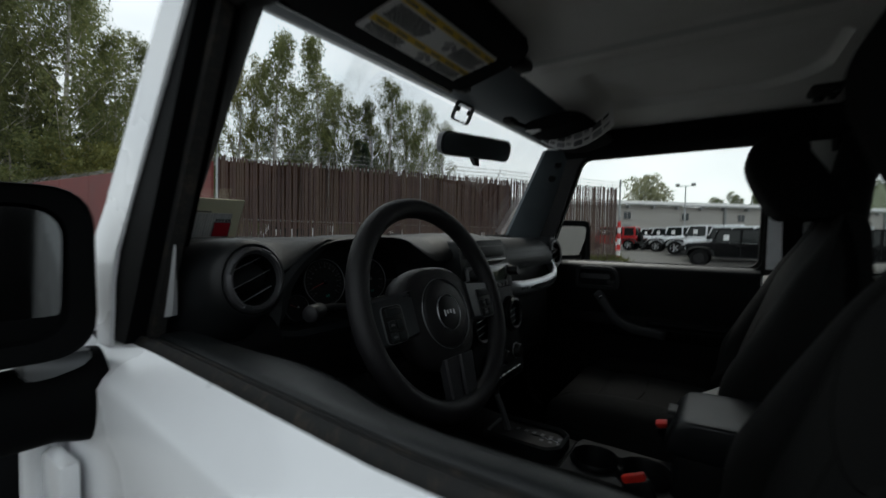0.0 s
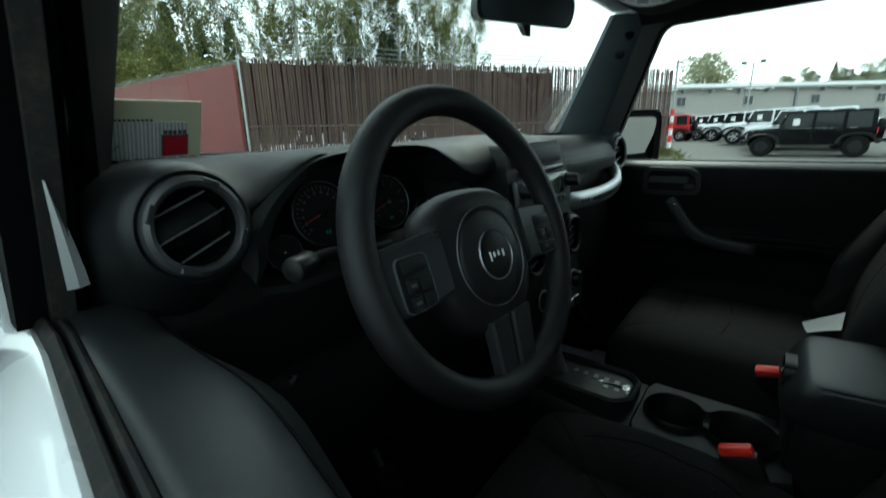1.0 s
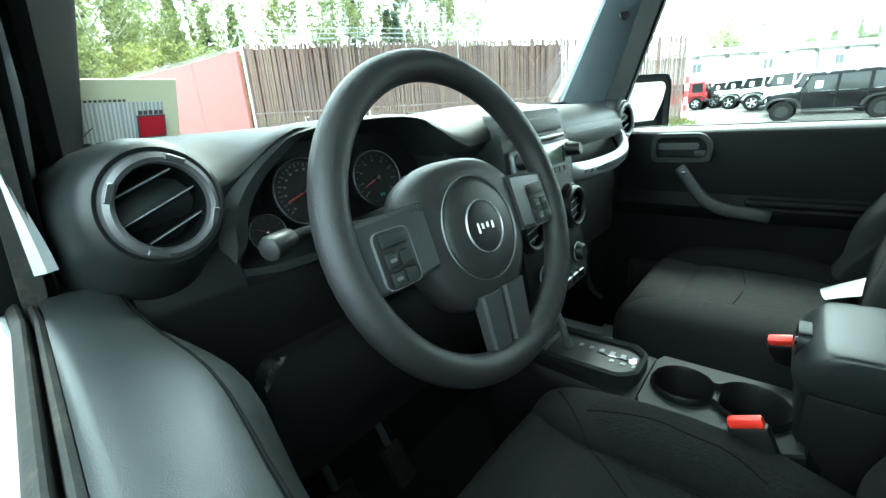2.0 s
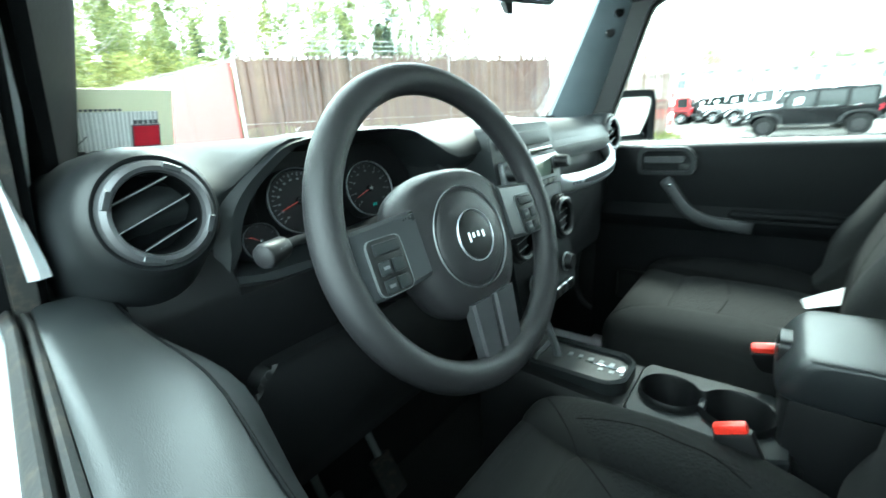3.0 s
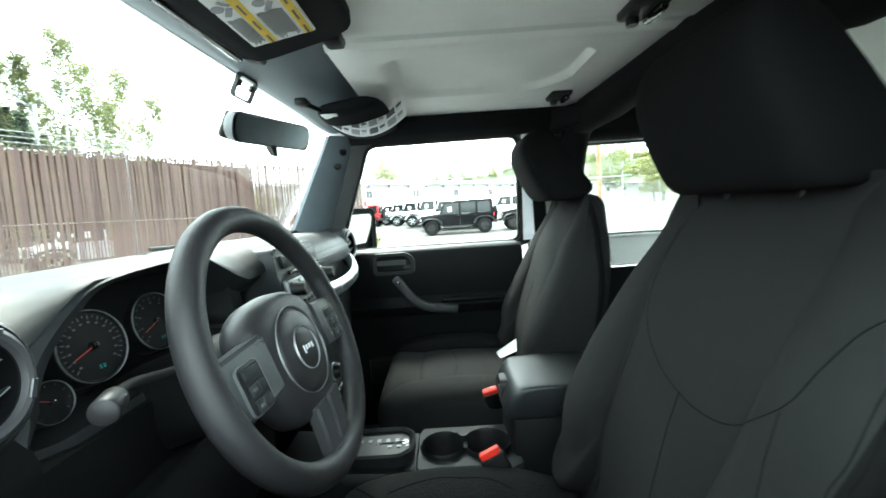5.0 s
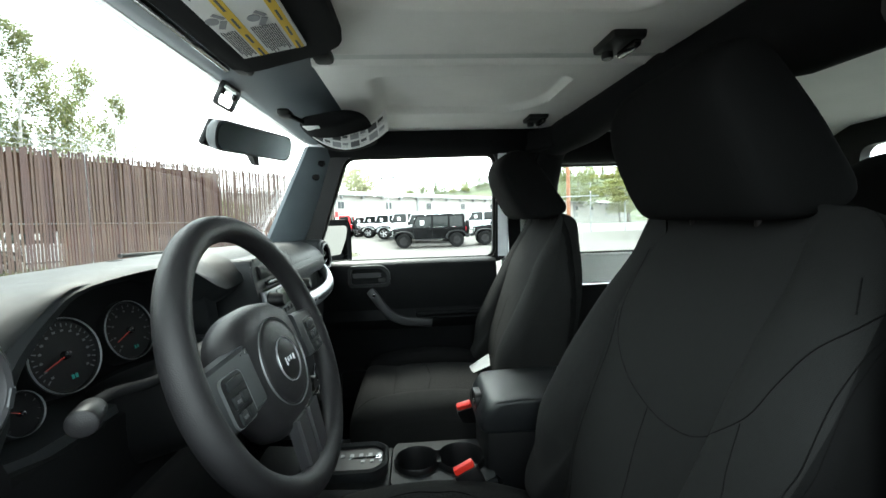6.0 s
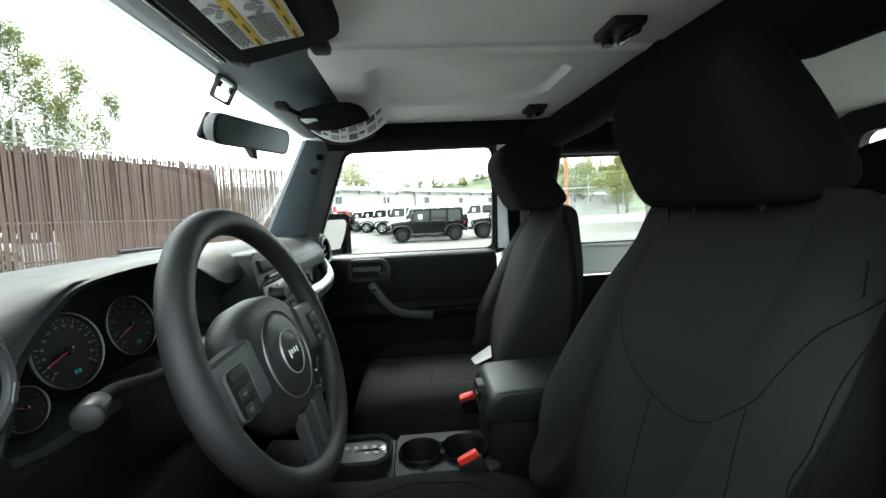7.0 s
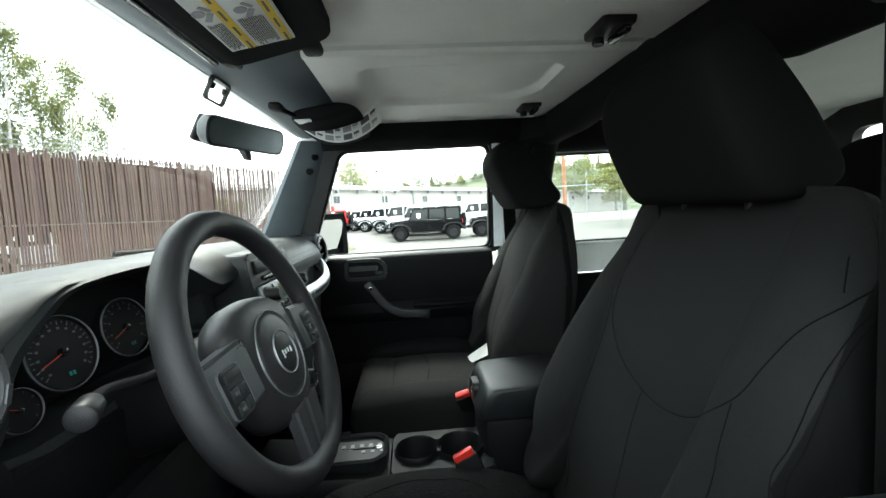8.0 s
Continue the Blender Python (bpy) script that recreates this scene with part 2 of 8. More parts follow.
M["wire"] = surface("weathered_wire", (0.26, 0.26, 0.25), 0.6, metal=0.3, vary=0.2, scale=4, fine=60, bump=0.0)
M["galv"] = surface("galvanised_steel", (0.36, 0.37, 0.37), 0.45, metal=0.6, vary=0.15, scale=4, fine=60, bump=0.1)
M["red_wall"] = surface("red_painted_board", (0.1600, 0.0330, 0.0290), 0.6, vary=0.14, scale=0.7, fine=20, bump=0.2, depth=0.003, stain=(1.2, (0.11, 0.034, 0.03), 0.5, (1, 1, 0.3)))
M["bldg"] = surface("white_metal_siding", (0.3700, 0.3500, 0.3250), 0.55, vary=0.06, scale=0.3, fine=6, bump=0.1, stain=(0.4, (0.30, 0.28, 0.25), 0.6, (1, 1, 0.15)))
M["bldg_roof"] = surface("grey_metal_roof", (0.2400, 0.2450, 0.2450), 0.5, vary=0.1, scale=0.4, fine=8, bump=0.1)
M["win_dark"] = surface("dark_window_pane", (0.03, 0.035, 0.04), 0.1, vary=0.2, scale=1, fine=10, bump=0.0)
M["car_black"] = surface("black_car_paint", (0.0016, 0.0018, 0.0023), 0.14, vary=0.05, scale=2, fine=40, bump=0.0, spec=0.12)
M["car_red"] = surface("red_car_paint", (0.42, 0.012, 0.015), 0.25, vary=0.05, scale=2, fine=40, bump=0.0, coat=0.3)
M["car_grey"] = surface("grey_car_paint", (0.0500, 0.0530, 0.0600), 0.25, vary=0.05, scale=2, fine=40, bump=0.0, coat=0.2)
M["car_glass"] = surface("car_window_glass", (0.0110, 0.0140, 0.0140), 0.04, vary=0.3, scale=1.5, fine=40, bump=0.0, spec=0.3)
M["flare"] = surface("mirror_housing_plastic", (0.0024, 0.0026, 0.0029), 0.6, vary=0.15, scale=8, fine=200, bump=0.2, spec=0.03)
M["car_flare"] = surface("fender_flare_plastic", (0.010, 0.0105, 0.0115), 0.6, vary=0.15, scale=8, fine=200, bump=0.2, spec=0.3)
M["tyre"] = surface("tyre_rubber", (0.0060, 0.0060, 0.0060), 0.8, vary=0.2, scale=6, fine=90, bump=0.5, depth=0.004, spec=0.15)
M["rim"] = surface("alloy_rim", (0.45, 0.46, 0.47), 0.3, metal=0.8, vary=0.08, fine=60, bump=0.0)
M["lens"] = surface("lamp_lens", (0.62, 0.64, 0.66), 0.1, vary=0.1, fine=60, bump=0.0)
M["bark"] = surface("tree_bark", (0.20, 0.18, 0.155), 0.9, vary=0.3, scale=2, fine=20, bump=0.5, depth=0.02)
M["birch"] = surface("pale_birch_bark", (0.42, 0.40, 0.36), 0.85, vary=0.25, scale=3, fine=25, bump=0.4, depth=0.01, stain=(4.0, (0.10, 0.09, 0.08), 0.7, (1, 1, 4)))
M["leaf"] = leafy("spring_leaves", (0.1500, 0.1800, 0.0750))
M["leaf_yellow"] = leafy("young_yellow_leaves", (0.1950, 0.2200, 0.0750))
# leaf green paled so that the colour itself carries haze and glare
M["far_leaf"] = leafy("hazed_far_leaves", (0.2600, 0.2900, 0.1900))
M["leaf_dark"] = leafy("dark_leaves", (0.0850, 0.1150, 0.0500))
M["needle_leaf"] = leafy("conifer_needles", (0.060, 0.092, 0.055))
M["pine_leaf"] = leafy("pine_needles", (0.1300, 0.1450, 0.0450))
M["grass"] = leafy("verge_grass", (0.0900, 0.1050, 0.0350))
M["soil"] = surface("verge_soil", (0.12, 0.115, 0.06), 0.9, vary=0.3, scale=1.5, fine=30, bump=0.6, depth=0.03)
M["hill"] = surface("hill_grass", (0.0850, 0.1000, 0.0550), 0.9, vary=0.25, scale=0.06, fine=1.5, bump=0.3, depth=0.3)
M["pole"] = surface("weathered_wood_pole", (0.30, 0.13, 0.07), 0.8, vary=0.2, scale=3, fine=30, bump=0.3, depth=0.004)
M["band_red"] = surface("red_band_paint", (0.6, 0.03, 0.03), 0.5, vary=0.1, fine=60)
M["band_white"] = surface("white_band_paint", (0.75, 0.75, 0.74), 0.5, vary=0.06, fine=60)
# low reflectance paints in a darker reflection than the far mirror's
M["shade_mirror"] = surface("dimmed_driver_mirror_glass", (0.13, 0.135, 0.135), 0.03, metal=1.0, vary=0.01, fine=10, bump=0.0)
M["vent_silver"] = surface("vent_silver_paint", (0.052, 0.052, 0.056), 0.40, metal=0.5, vary=0.08, scale=30, fine=400, bump=0.06)
M["cage_cloth"] = surface("roll_bar_cover", (0.0085, 0.0087, 0.0095), 0.85, vary=0.2, scale=8, fine=500, bump=0.4, depth=0.0005, spec=0.1)
M["mirror_shell"] = surface("mirror_shell_plastic", (0.060, 0.065, 0.070), 0.45, vary=0.08, scale=15, fine=600, bump=0.15)
M["strap"] = surface("grab_handle_plastic", (0.019, 0.0195, 0.021), 0.5, vary=0.12, scale=15, fine=600, bump=0.2, spec=0.35)
M["spoke"] = surface("satin_spoke_paint", (0.038, 0.040, 0.043), 0.30, metal=0.5, vary=0.08, scale=20, fine=400, bump=0.06)
M["pod"] = surface("vent_pod_plastic", (0.0065, 0.0072, 0.008), 0.45, vary=0.12, scale=9, fine=1300, bump=0.3, grain="voronoi", depth=0.0003, spec=0.25)
M["pale_print"] = surface("pale_grey_print", (0.50, 0.50, 0.50), 0.7, vary=0.05, fine=300, bump=0.0)
from mathutils import bvhtree


# ---- shaping helpers ----
CAR = Matrix.Translation((-0.368, 0.026, 1.309)) @ Matrix.Rotation(radians(5.5), 4, "Z") @ Matrix.Rotation(radians(-1.2), 4, "Y") @ Matrix.Translation((0.368, -0.026, -1.309))
BASE = {}


def thing(name, base, label, category, group="", kind="", m=None):
    """An Empty at the thing's base; its parts are shaped in the frame m (the car's frame if none is given)."""
    ob = new(name)
    ob.empty_display_size = 0.05
    ob.matrix_basis = (CAR if m is None else m) @ Matrix.Translation(base)
    BASE[ob.name] = Vector(base)
    return tagged(ob, label, category, group, kind)


def mesh_of(name, bm, mat, smooth=35):
    bmesh.ops.recalc_face_normals(bm, faces=bm.faces)
    me = bpy.data.meshes.new(name)
    bm.to_mesh(me)
    bm.free()
    for mm in (mat if isinstance(mat, (list, tuple)) else [mat]):
        me.materials.append(mm)
    if smooth:
        me.polygons.foreach_set("use_smooth", [True] * len(me.polygons))
        me.set_sharp_from_angle(angle=radians(smooth))
    return me


def part(name, bm, mat, parent, label="", smooth=35, kind=""):
    ob = new(name, mesh_of(name, bm, mat, smooth))
    ob.parent = parent
    if parent.name in BASE:
        ob.location = -BASE[parent.name]
    return tagged(ob, label, kind=kind)


def single(name, bm, mat, label, category, group="", kind="", m=None, smooth=35):
    ob = new(name, mesh_of(name, bm, mat, smooth))
    ob.matrix_basis = CAR if m is None else m
    return tagged(ob, label, category, group, kind)


def B():
    return bmesh.new()


def box(bm, c, s, bev=0.0, seg=2, rot=None):
    g = bmesh.ops.create_cube(bm, size=1.0)
    vs = g["verts"]
    mm = Matrix.Translation(c) @ (rot.to_4x4() if rot else Matrix.Identity(4)) @ Matrix.Diagonal((*s, 1))
    bmesh.ops.transform(bm, matrix=mm, verts=vs)
    if bev:
        es = list({e for v in vs for e in v.link_edges})
        bmesh.ops.bevel(bm, geom=es, offset=bev, segments=seg, profile=0.5, affect="EDGES")
    return bm


def loft(bm, rings, caps=True, loop=True, close=False):
    """Skin between rings of equally many points; loop: each ring is closed; close: the last ring meets the first."""
    vr = [[bm.verts.new(p) for p in r] for r in rings]
    n = len(vr[0])
    pairs = list(zip(vr, vr[1:])) + ([(vr[-1], vr[0])] if close else [])
    for a, b in pairs:
        for i in range(n if loop else n - 1):
            j = (i + 1) % n
            bm.faces.new((a[i], a[j], b[j], b[i]))
    if caps and not close and loop:
        bm.faces.new(list(reversed(vr[0])))
        bm.faces.new(vr[-1])
    return bm


def tube(bm, pts, r, n=10, close=False):
    pts = [Vector(p) for p in pts]
    k = len(pts)
    rad = r if isinstance(r, (list, tuple)) else [r] * k
    rings, up = [], None
    for i, p in enumerate(pts):
        a = pts[(i - 1) % k] if (close or i > 0) else p
        b = pts[(i + 1) % k] if (close or i < k - 1) else p
        d = (b - a).normalized()
        if up is None:
            up = Vector((0, 0, 1)) if abs(d.z) < 0.9 else Vector((1, 0, 0))
        s = d.cross(up).normalized()
        up = s.cross(d).normalized()
        rings.append([p + rad[i] * (math.cos(q) * s + math.sin(q) * up) for q in (2 * math.pi * j / n for j in range(n))])
    return loft(bm, rings, close=close)


def smooth_path(pts, n=8, close=False):
    """Catmull-Rom through the points, n steps for each stretch."""
    pts = [Vector(p) for p in pts]
    k, out = len(pts), []
    for i in range(k if close else k - 1):
        p0 = pts[(i - 1) % k] if (close or i > 0) else pts[i]
        p1, p2 = pts[i], pts[(i + 1) % k]
        p3 = pts[(i + 2) % k] if (close or i + 2 < k) else p2
        for j in range(n):
            t = j / n
            out.append(0.5 * (2 * p1 + (p2 - p0) * t + (2 * p0 - 5 * p1 + 4 * p2 - p3) * t * t + (3 * p1 - p0 - 3 * p2 + p3) * t ** 3))
    if not close:
        out.append(pts[-1])
    return out


def lathe(bm, prof, c, axis, n=40, caps=True):
    """Turn (radius, height) points round axis at c."""
    axis = Vector(axis).normalized()
    u = axis.orthogonal().normalized()
    v = axis.cross(u)
    c = Vector(c)
    rings = [[c + h * axis + r * (math.cos(a) * u + math.sin(a) * v) for a in (2 * math.pi * j / n for j in range(n))] for r, h in prof]
    return loft(bm, rings, caps=caps)


AX = {"x": lambda t, a, b: (t, a, b), "y": lambda t, a, b: (a, t, b), "z": lambda t, a, b: (a, b, t)}


def prism(bm, poly, axis, lo, hi, bev=0.0, seg=2):
    """Extrude a polygon in the two other axes from lo to hi."""
    f = AX[axis]
    a, b = [bm.verts.new(f(lo, *p)) for p in poly], [bm.verts.new(f(hi, *p)) for p in poly]
    n = len(poly)
    bm.faces.new(list(reversed(a)))
    bm.faces.new(b)
    for i in range(n):
        bm.faces.new((a[i], a[(i + 1) % n], b[(i + 1) % n], b[i]))
    if bev:
        es = list({e for v in a + b for e in v.link_edges})
        bmesh.ops.bevel(bm, geom=es, offset=bev, segments=seg, profile=0.5, affect="EDGES")
    return bm


def ring_prism(bm, outer, inner, axis, lo, hi):
    """A flat frame between two polygons of equally many corners, with thickness."""
    f = AX[axis]
    rings = [[f(lo, *p) for p in outer], [f(hi, *p) for p in outer], [f(hi, *p) for p in inner], [f(lo, *p) for p in inner]]
    return loft(bm, rings, close=True)


def rounded(poly, r, n=4):
    """Round the corners of a 2D polygon."""
    out, k = [], len(poly)
    for i in range(k):
        p, a, b = Vector(poly[i]), Vector(poly[i - 1]), Vector(poly[(i + 1) % k])
        da, db = (a - p), (b - p)
        d = min(r, da.length * 0.45, db.length * 0.45)
        p0, p2 = p + da.normalized() * d, p + db.normalized() * d
        for j in range(n + 1):
            t = j / n
            out.append(tuple((1 - t) ** 2 * p0 + 2 * t * (1 - t) * p + t * t * p2))
    return out


def rect(c, w, h):
    return [(c[0] - w / 2, c[1] - h / 2), (c[0] + w / 2, c[1] - h / 2), (c[0] + w / 2, c[1] + h / 2), (c[0] - w / 2, c[1] + h / 2)]


def puff(bm, poly, x0, x1, n=14, power=3.2, least=0.45, steps=5, warp=None, swell=1.0):
    """An upholstered form: a (y, z) outline drawn out along x with rounded ends; warp moves each point afterwards."""
    prof = [Vector((p.x, p.y)) for p in smooth_path([(a, b, 0) for a, b in poly], steps, close=True)]
    cen = sum(prof, Vector((0, 0))) / len(prof)
    rings = []
    for i in range(n + 1):
        u = -math.cos(math.pi * i / n)
        s = least + (1 - least) * max(0.0, 1 - abs(u) ** power) ** (1 / power)
        x = (x0 + x1) / 2 + (x1 - x0) / 2 * u
        ring = []
        for p in prof:
            q = cen + (p - cen) * s * swell
            v = Vector((x, q.x, q.y))
            ring.append(warp(v) if warp else v)
        rings.append(ring)
    return loft(bm, rings)


def smoothstep(a, b, x):
    t = max(0.0, min(1.0, (x - a) / (b - a)))
    return t * t * (3 - 2 * t)


def along_y(bm, prof, y0, y1, n=2, warp=None):
    """A closed (x, z) profile drawn out along y."""
    rings = []
    for i in range(n):
        y = y0 + (y1 - y0) * i / (n - 1)
        rings.append([(warp(Vector((px, y, pz))) if warp else Vector((px, y, pz))) for px, pz in prof])
    return loft(bm, rings)


link_part = part

# ---- the car's shell ----
def ws_y(x, z):
    """The windshield's plane, raked and slightly bowed."""
    return 0.203 + 0.62 * (1.728 - z) + 0.032 * (1 - (x / 0.66) ** 2)


def windshield():
    bm = B()
    rows = []
    for i in range(9):
        z = 1.365 + (1.75 - 1.365) * i / 8
        rows.append([(x, ws_y(x, z), z) for x in (-0.665 + 1.33 * j / 16 for j in range(17))])
    vr = [[bm.verts.new(p) for p in r] for r in rows]
    for a, b in zip(vr, vr[1:]):
        for i in range(16):
            bm.faces.new((a[i], a[i + 1], b[i + 1], b[i]))
    bmesh.ops.solidify(bm, geom=bm.faces[:], thickness=0.005)
    ob = single("windshield", bm, M["glass"], "clear raked windshield glass in a dark frame", "windshield", kind="structure")
    ob.visible_shadow = False
    return ob


windshield()


def header():
    """The windshield frame's upper rail, padded dark inside and white outside, and its cowl below."""
    root = thing("windshield_frame", (0, 0.30, 1.36), "white windshield frame with dark grey inner cover", "window frame", kind="structure")
    bm = B()
    secs = []
    for j in range(17):
        x = -0.70 + 1.40 * j / 16
        b = 0.028 * (1 - (x / 0.7) ** 2)
        secs.append([(x, y + b * k, z + b) for y, z, k in ((0.216, 1.752, 1), (0.200, 1.742, 1), (0.178, 1.738, 1), (0.13, 1.744, 0.6),
                     (0.06, 1.752, 0), (0.020, 1.768, 0), (0.015, 1.81, 0), (0.15, 1.81, 0), (0.24, 1.785, 1))])
    loft(bm, secs)
    part("header_cover", bm, M["pillar"], root, "dark grey plastic header cover")
    bm = B()
    secs = []
    for j in range(9):
        x = -0.72 + 1.44 * j / 8
        b = 0.02 * (1 - (x / 0.72) ** 2)
        secs.append([(x, y + b, z + b * 0.7) for y, z in ((0.222, 1.762), (0.240, 1.764), (0.255, 1.79), (0.25, 1.82), (0.230, 1.81))])
    loft(bm, secs)
    part("outer_rail", bm, M["white_paint"], root, "white painted rail")
    bm = B()
    secs = []
    for j in range(9):
        x = -0.72 + 1.44 * j / 8
        b = 0.035 * (1 - (x / 0.72) ** 2)
        secs.append([(x, y + b, z) for y, z in ((0.440, 1.355), (0.450, 1.365), (0.52, 1.35), (0.54, 1.28), (0.44, 1.28))])
    loft(bm, secs)
    part("cowl", bm, M["white_paint"], root)
    for s in (-1, 1):
        # inner pillar cover: an upright wedge between glass and door, with two plugs
        bm = B()
        rings = []
        for i in range(9):
            f = i / 8
            z = 1.345 + 0.385 * f
            y = 0.224 + 0.48 * (1.688 - z)
            w = 0.012 * (1 - f)
            g = ws_y(0.62, z) - (0.022 + 0.036 * (1 - f) if s > 0 else 0.0)
            n = 0.040 * (1 - 1.25 * f) if s < 0 else 0.0
            rings.append([(s * (0.600 + n * 0.8), g - 0.002, z), (s * (0.592 + n), y + 0.002, z), (s * (0.586 + n), y - 0.012, z), (s * (0.598 + n * 0.85), y - 0.040, z), (s * (0.646 + w - 0.1 * n), y - 0.104 - w, z),
                          (s * 0.662, y - 0.108 - w, z), (s * 0.668, y - 0.06, z), (s * 0.670, g, z)])
        loft(bm, rings)
        # same cover on both sides; the driver's has its shade in the colour
        cover = part("pillar_cover", bm, M["pillar"] if s > 0 else M["flare"], root, "dark grey plastic pillar cover" if s > 0 else "plastic pillar cover darkened for shade")
        for z in (1.630, 1.678) if s > 0 else ():
            y = 0.224 + 0.48 * (1.688 - z)
            c = (s * 0.6215, y - 0.071, z)
            bm = B()
            lathe(bm, [(0.0001, 0.003), (0.0115, 0.003), (0.0135, 0.0015), (0.014, -0.002), (0.0001, -0.002)], c, (-s * 0.80, -0.58, 0.1), 20)
            part("plug", bm, M["gloss_black"], cover, "round black plug")
        # painted pillar outside the glass
        bm = B()
        rings = []
        e = 0.10 if s < 0 else 0.02
        for i in range(7):
            f = i / 6
            z = 1.28 + 0.50 * f
            y = 0.224 + 0.48 * (1.688 - z)
            rings.append([(s * (a - 0.10 * max(0, z - 1.3)), y + b, z) for a, b in ((0.680, -0.092), (0.676, 0.2 * e + e * (1 - f)), (0.69, 0.3 * e + e * (1 - f)), (0.712, 0.18 * e + 0.8 * e * (1 - f)), (0.720, -0.03), (0.716, -0.070), (0.70, -0.092))])
        loft(bm, rings)
        part("pillar", bm, M["white_paint"], root, "white painted pillar")
        # painted jamb flange behind the door's front edge
        bm = B()
        rings = []
        for i in range(7):
            z = 1.297 + 0.125 * i / 6
            y = 0.224 + 0.48 * (1.688 - z) - 0.128 - 0.012 * (1 - i / 6)
            lean = 0.10 * (z - 1.297)
            a = 0.669 + 0.012 * i / 6
            if s < 0:
                k = i / 6
                z = 1.320 + 0.090 * k
                y = 0.203 - 0.32 * (z - 1.331)
                x = -0.686 - 0.014 * k ** 1.3
                rings.append([(x, y + 0.002, z), ((x - 0.7015) / 2, y - 0.002, z), (-0.7015, y, z), (-0.7015, y + 0.014, z), (x, y + 0.014, z)])
                continue
            rings.append([(s * a, y, z), (s * (0.690 - lean), y - 0.002, z), (s * (0.690 - lean), y + 0.03, z), (s * a, y + 0.03, z)])
        loft(bm, rings)
        part("jamb_flange", bm, M["jamb"], root, "white painted jamb flange with shade in its colour")
    return root


header()

# window opening of a door in (y, z), front-low first
OPEN = [(0.218, 1.313), (-0.468, 1.313), (-0.471, 1.704), (0.076, 1.700)]
FRAME = [(0.296, 1.297), (-0.512, 1.297), (-0.512, 1.745), (0.110, 1.745)]


def lean_in(bm):
    """The window frames lean inwards above the belt."""
    for q in bm.verts:
        q.co.x -= math.copysign(0.10 * max(0.0, q.co.z - 1.30), q.co.x)
    return bm


def flare_out(bm, s):
    """The driver's door stands out a little towards its rear edge."""
    if s < 0:
        for q in bm.verts:
            q.co.x -= min(0.036, 0.088 * max(0.0, 0.2 - q.co.y))
    return bm


def door_shell(name, s, label):
    """A door: painted skin, rubber belt seals, window frame and the moulded inner trim (s: -1 driver's side, 1 passenger's)."""
    root = thing(name, (s * 0.72, 0, 0.6), label, "car door", kind="structure")
    top = 1.293 if s < 0 else 1.315
    # skin with a bevelled shoulder below the belt
    bm = B()
    prof = [(0.7245, top - 0.006), (0.728, top - 0.003), (0.735, top - 0.009), (0.763, top - 0.034), (0.768, top - 0.042), (0.770, 1.10), (0.768, 0.85),
            (0.757, 0.62), (0.747, 0.62), (0.754, 0.85), (0.756, 1.10), (0.750, top - 0.06), (0.7245, top - 0.03)]
    along_y(bm, [(s * a, b) for a, b in prof], 0.305, -0.475, 12)
    part("skin", flare_out(bm, s), M["white_paint"], root, "white painted outer skin")
    # belt seals: outer lip, slot, felt lip
    for nm, prof, mat in (("outer_seal", [(0.7240, top - 0.014), (0.7245, top - 0.002), (0.722, top + 0.002), (0.7175, top + 0.005), (0.7155, top + 0.004), (0.7145, top), (0.7145, top - 0.03), (0.720, top - 0.03)], "rubber"),
                          ("inner_seal", [(0.7115, top - 0.03), (0.7125, top - 0.004), (0.7110, top + 0.002), (0.7085, top + 0.003), (0.7058, top + 0.001), (0.7058, top - 0.03)], "rubber")):
        bm = B()
        along_y(bm, [(s * a, b) for a, b in prof], 0.25, -0.45, 10)
        part(nm, flare_out(bm, s), M[mat], root, "black rubber belt seal")
    bm = B()
    for k in range(8):
        box(bm, (s * 0.714, 0.20 - 0.0875 * k, top - 0.032), (0.02, 0.09, 0.012))
    part("slot_floor", flare_out(bm, s), M["black"], root)
    # window frame
    bm = B()
    if s < 0:
        # the lowered window's frame: two uprights and a head rail
        fy, rz, hy, hz = 0.222, 1.690, 0.106, 1.682
        arch = [(0.298, 1.290), (0.306, 1.42), (0.296, 1.475), (0.165, 1.735), (-0.525, 1.735), (-0.525, 1.272), (-0.495, 1.272), (-0.495, rz), (hy, hz), (fy + 0.008, 1.290)]
        prism(bm, arch, "x", -0.691, -0.7346)
    else:
        ring_prism(bm, rounded(FRAME, 0.05), rounded(OPEN, 0.035), "x", s * 0.676, s * 0.720)
    # the driver's frame takes a darker black that stands in for shade
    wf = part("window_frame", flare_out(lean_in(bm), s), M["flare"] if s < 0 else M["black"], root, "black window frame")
    bm = B()
    inner = [(0.232, 1.307), (-0.486, 1.307), (-0.486, 1.720), (0.086, 1.720)]
    if s < 0:
        prism(bm, [(0.303, 1.283), (0.316, 1.35), (0.318, 1.42), (0.306, 1.475), (0.172, 1.740), (-0.530, 1.740), (-0.530, 1.283), (-0.500, 1.283), (-0.500, 1.712), (0.106, 1.712), (0.240, 1.455), (0.266, 1.400), (0.270, 1.36), (0.262, 1.283)], "x", -0.7348, -0.740)
    else:
        ring_prism(bm, rounded(FRAME, 0.05), rounded(inner, 0.04), "x", s * 0.7205, s * 0.738)
    part("frame_paint", flare_out(lean_in(bm), s), M["white_paint"], root, "white painted window surround")
    if s > 0:
        bm = B()
        rings = []
        for i in range(11):
            z = 1.318 + 0.385 * i / 10
            x = 0.667 - 0.101 * (z - 1.359)
            rings.append([(x + 0.012, -0.476, z), (x + 0.001, -0.477, z), (x, -0.482, z), (x, -0.512, z), (x + 0.012, -0.516, z)])
        loft(bm, rings)
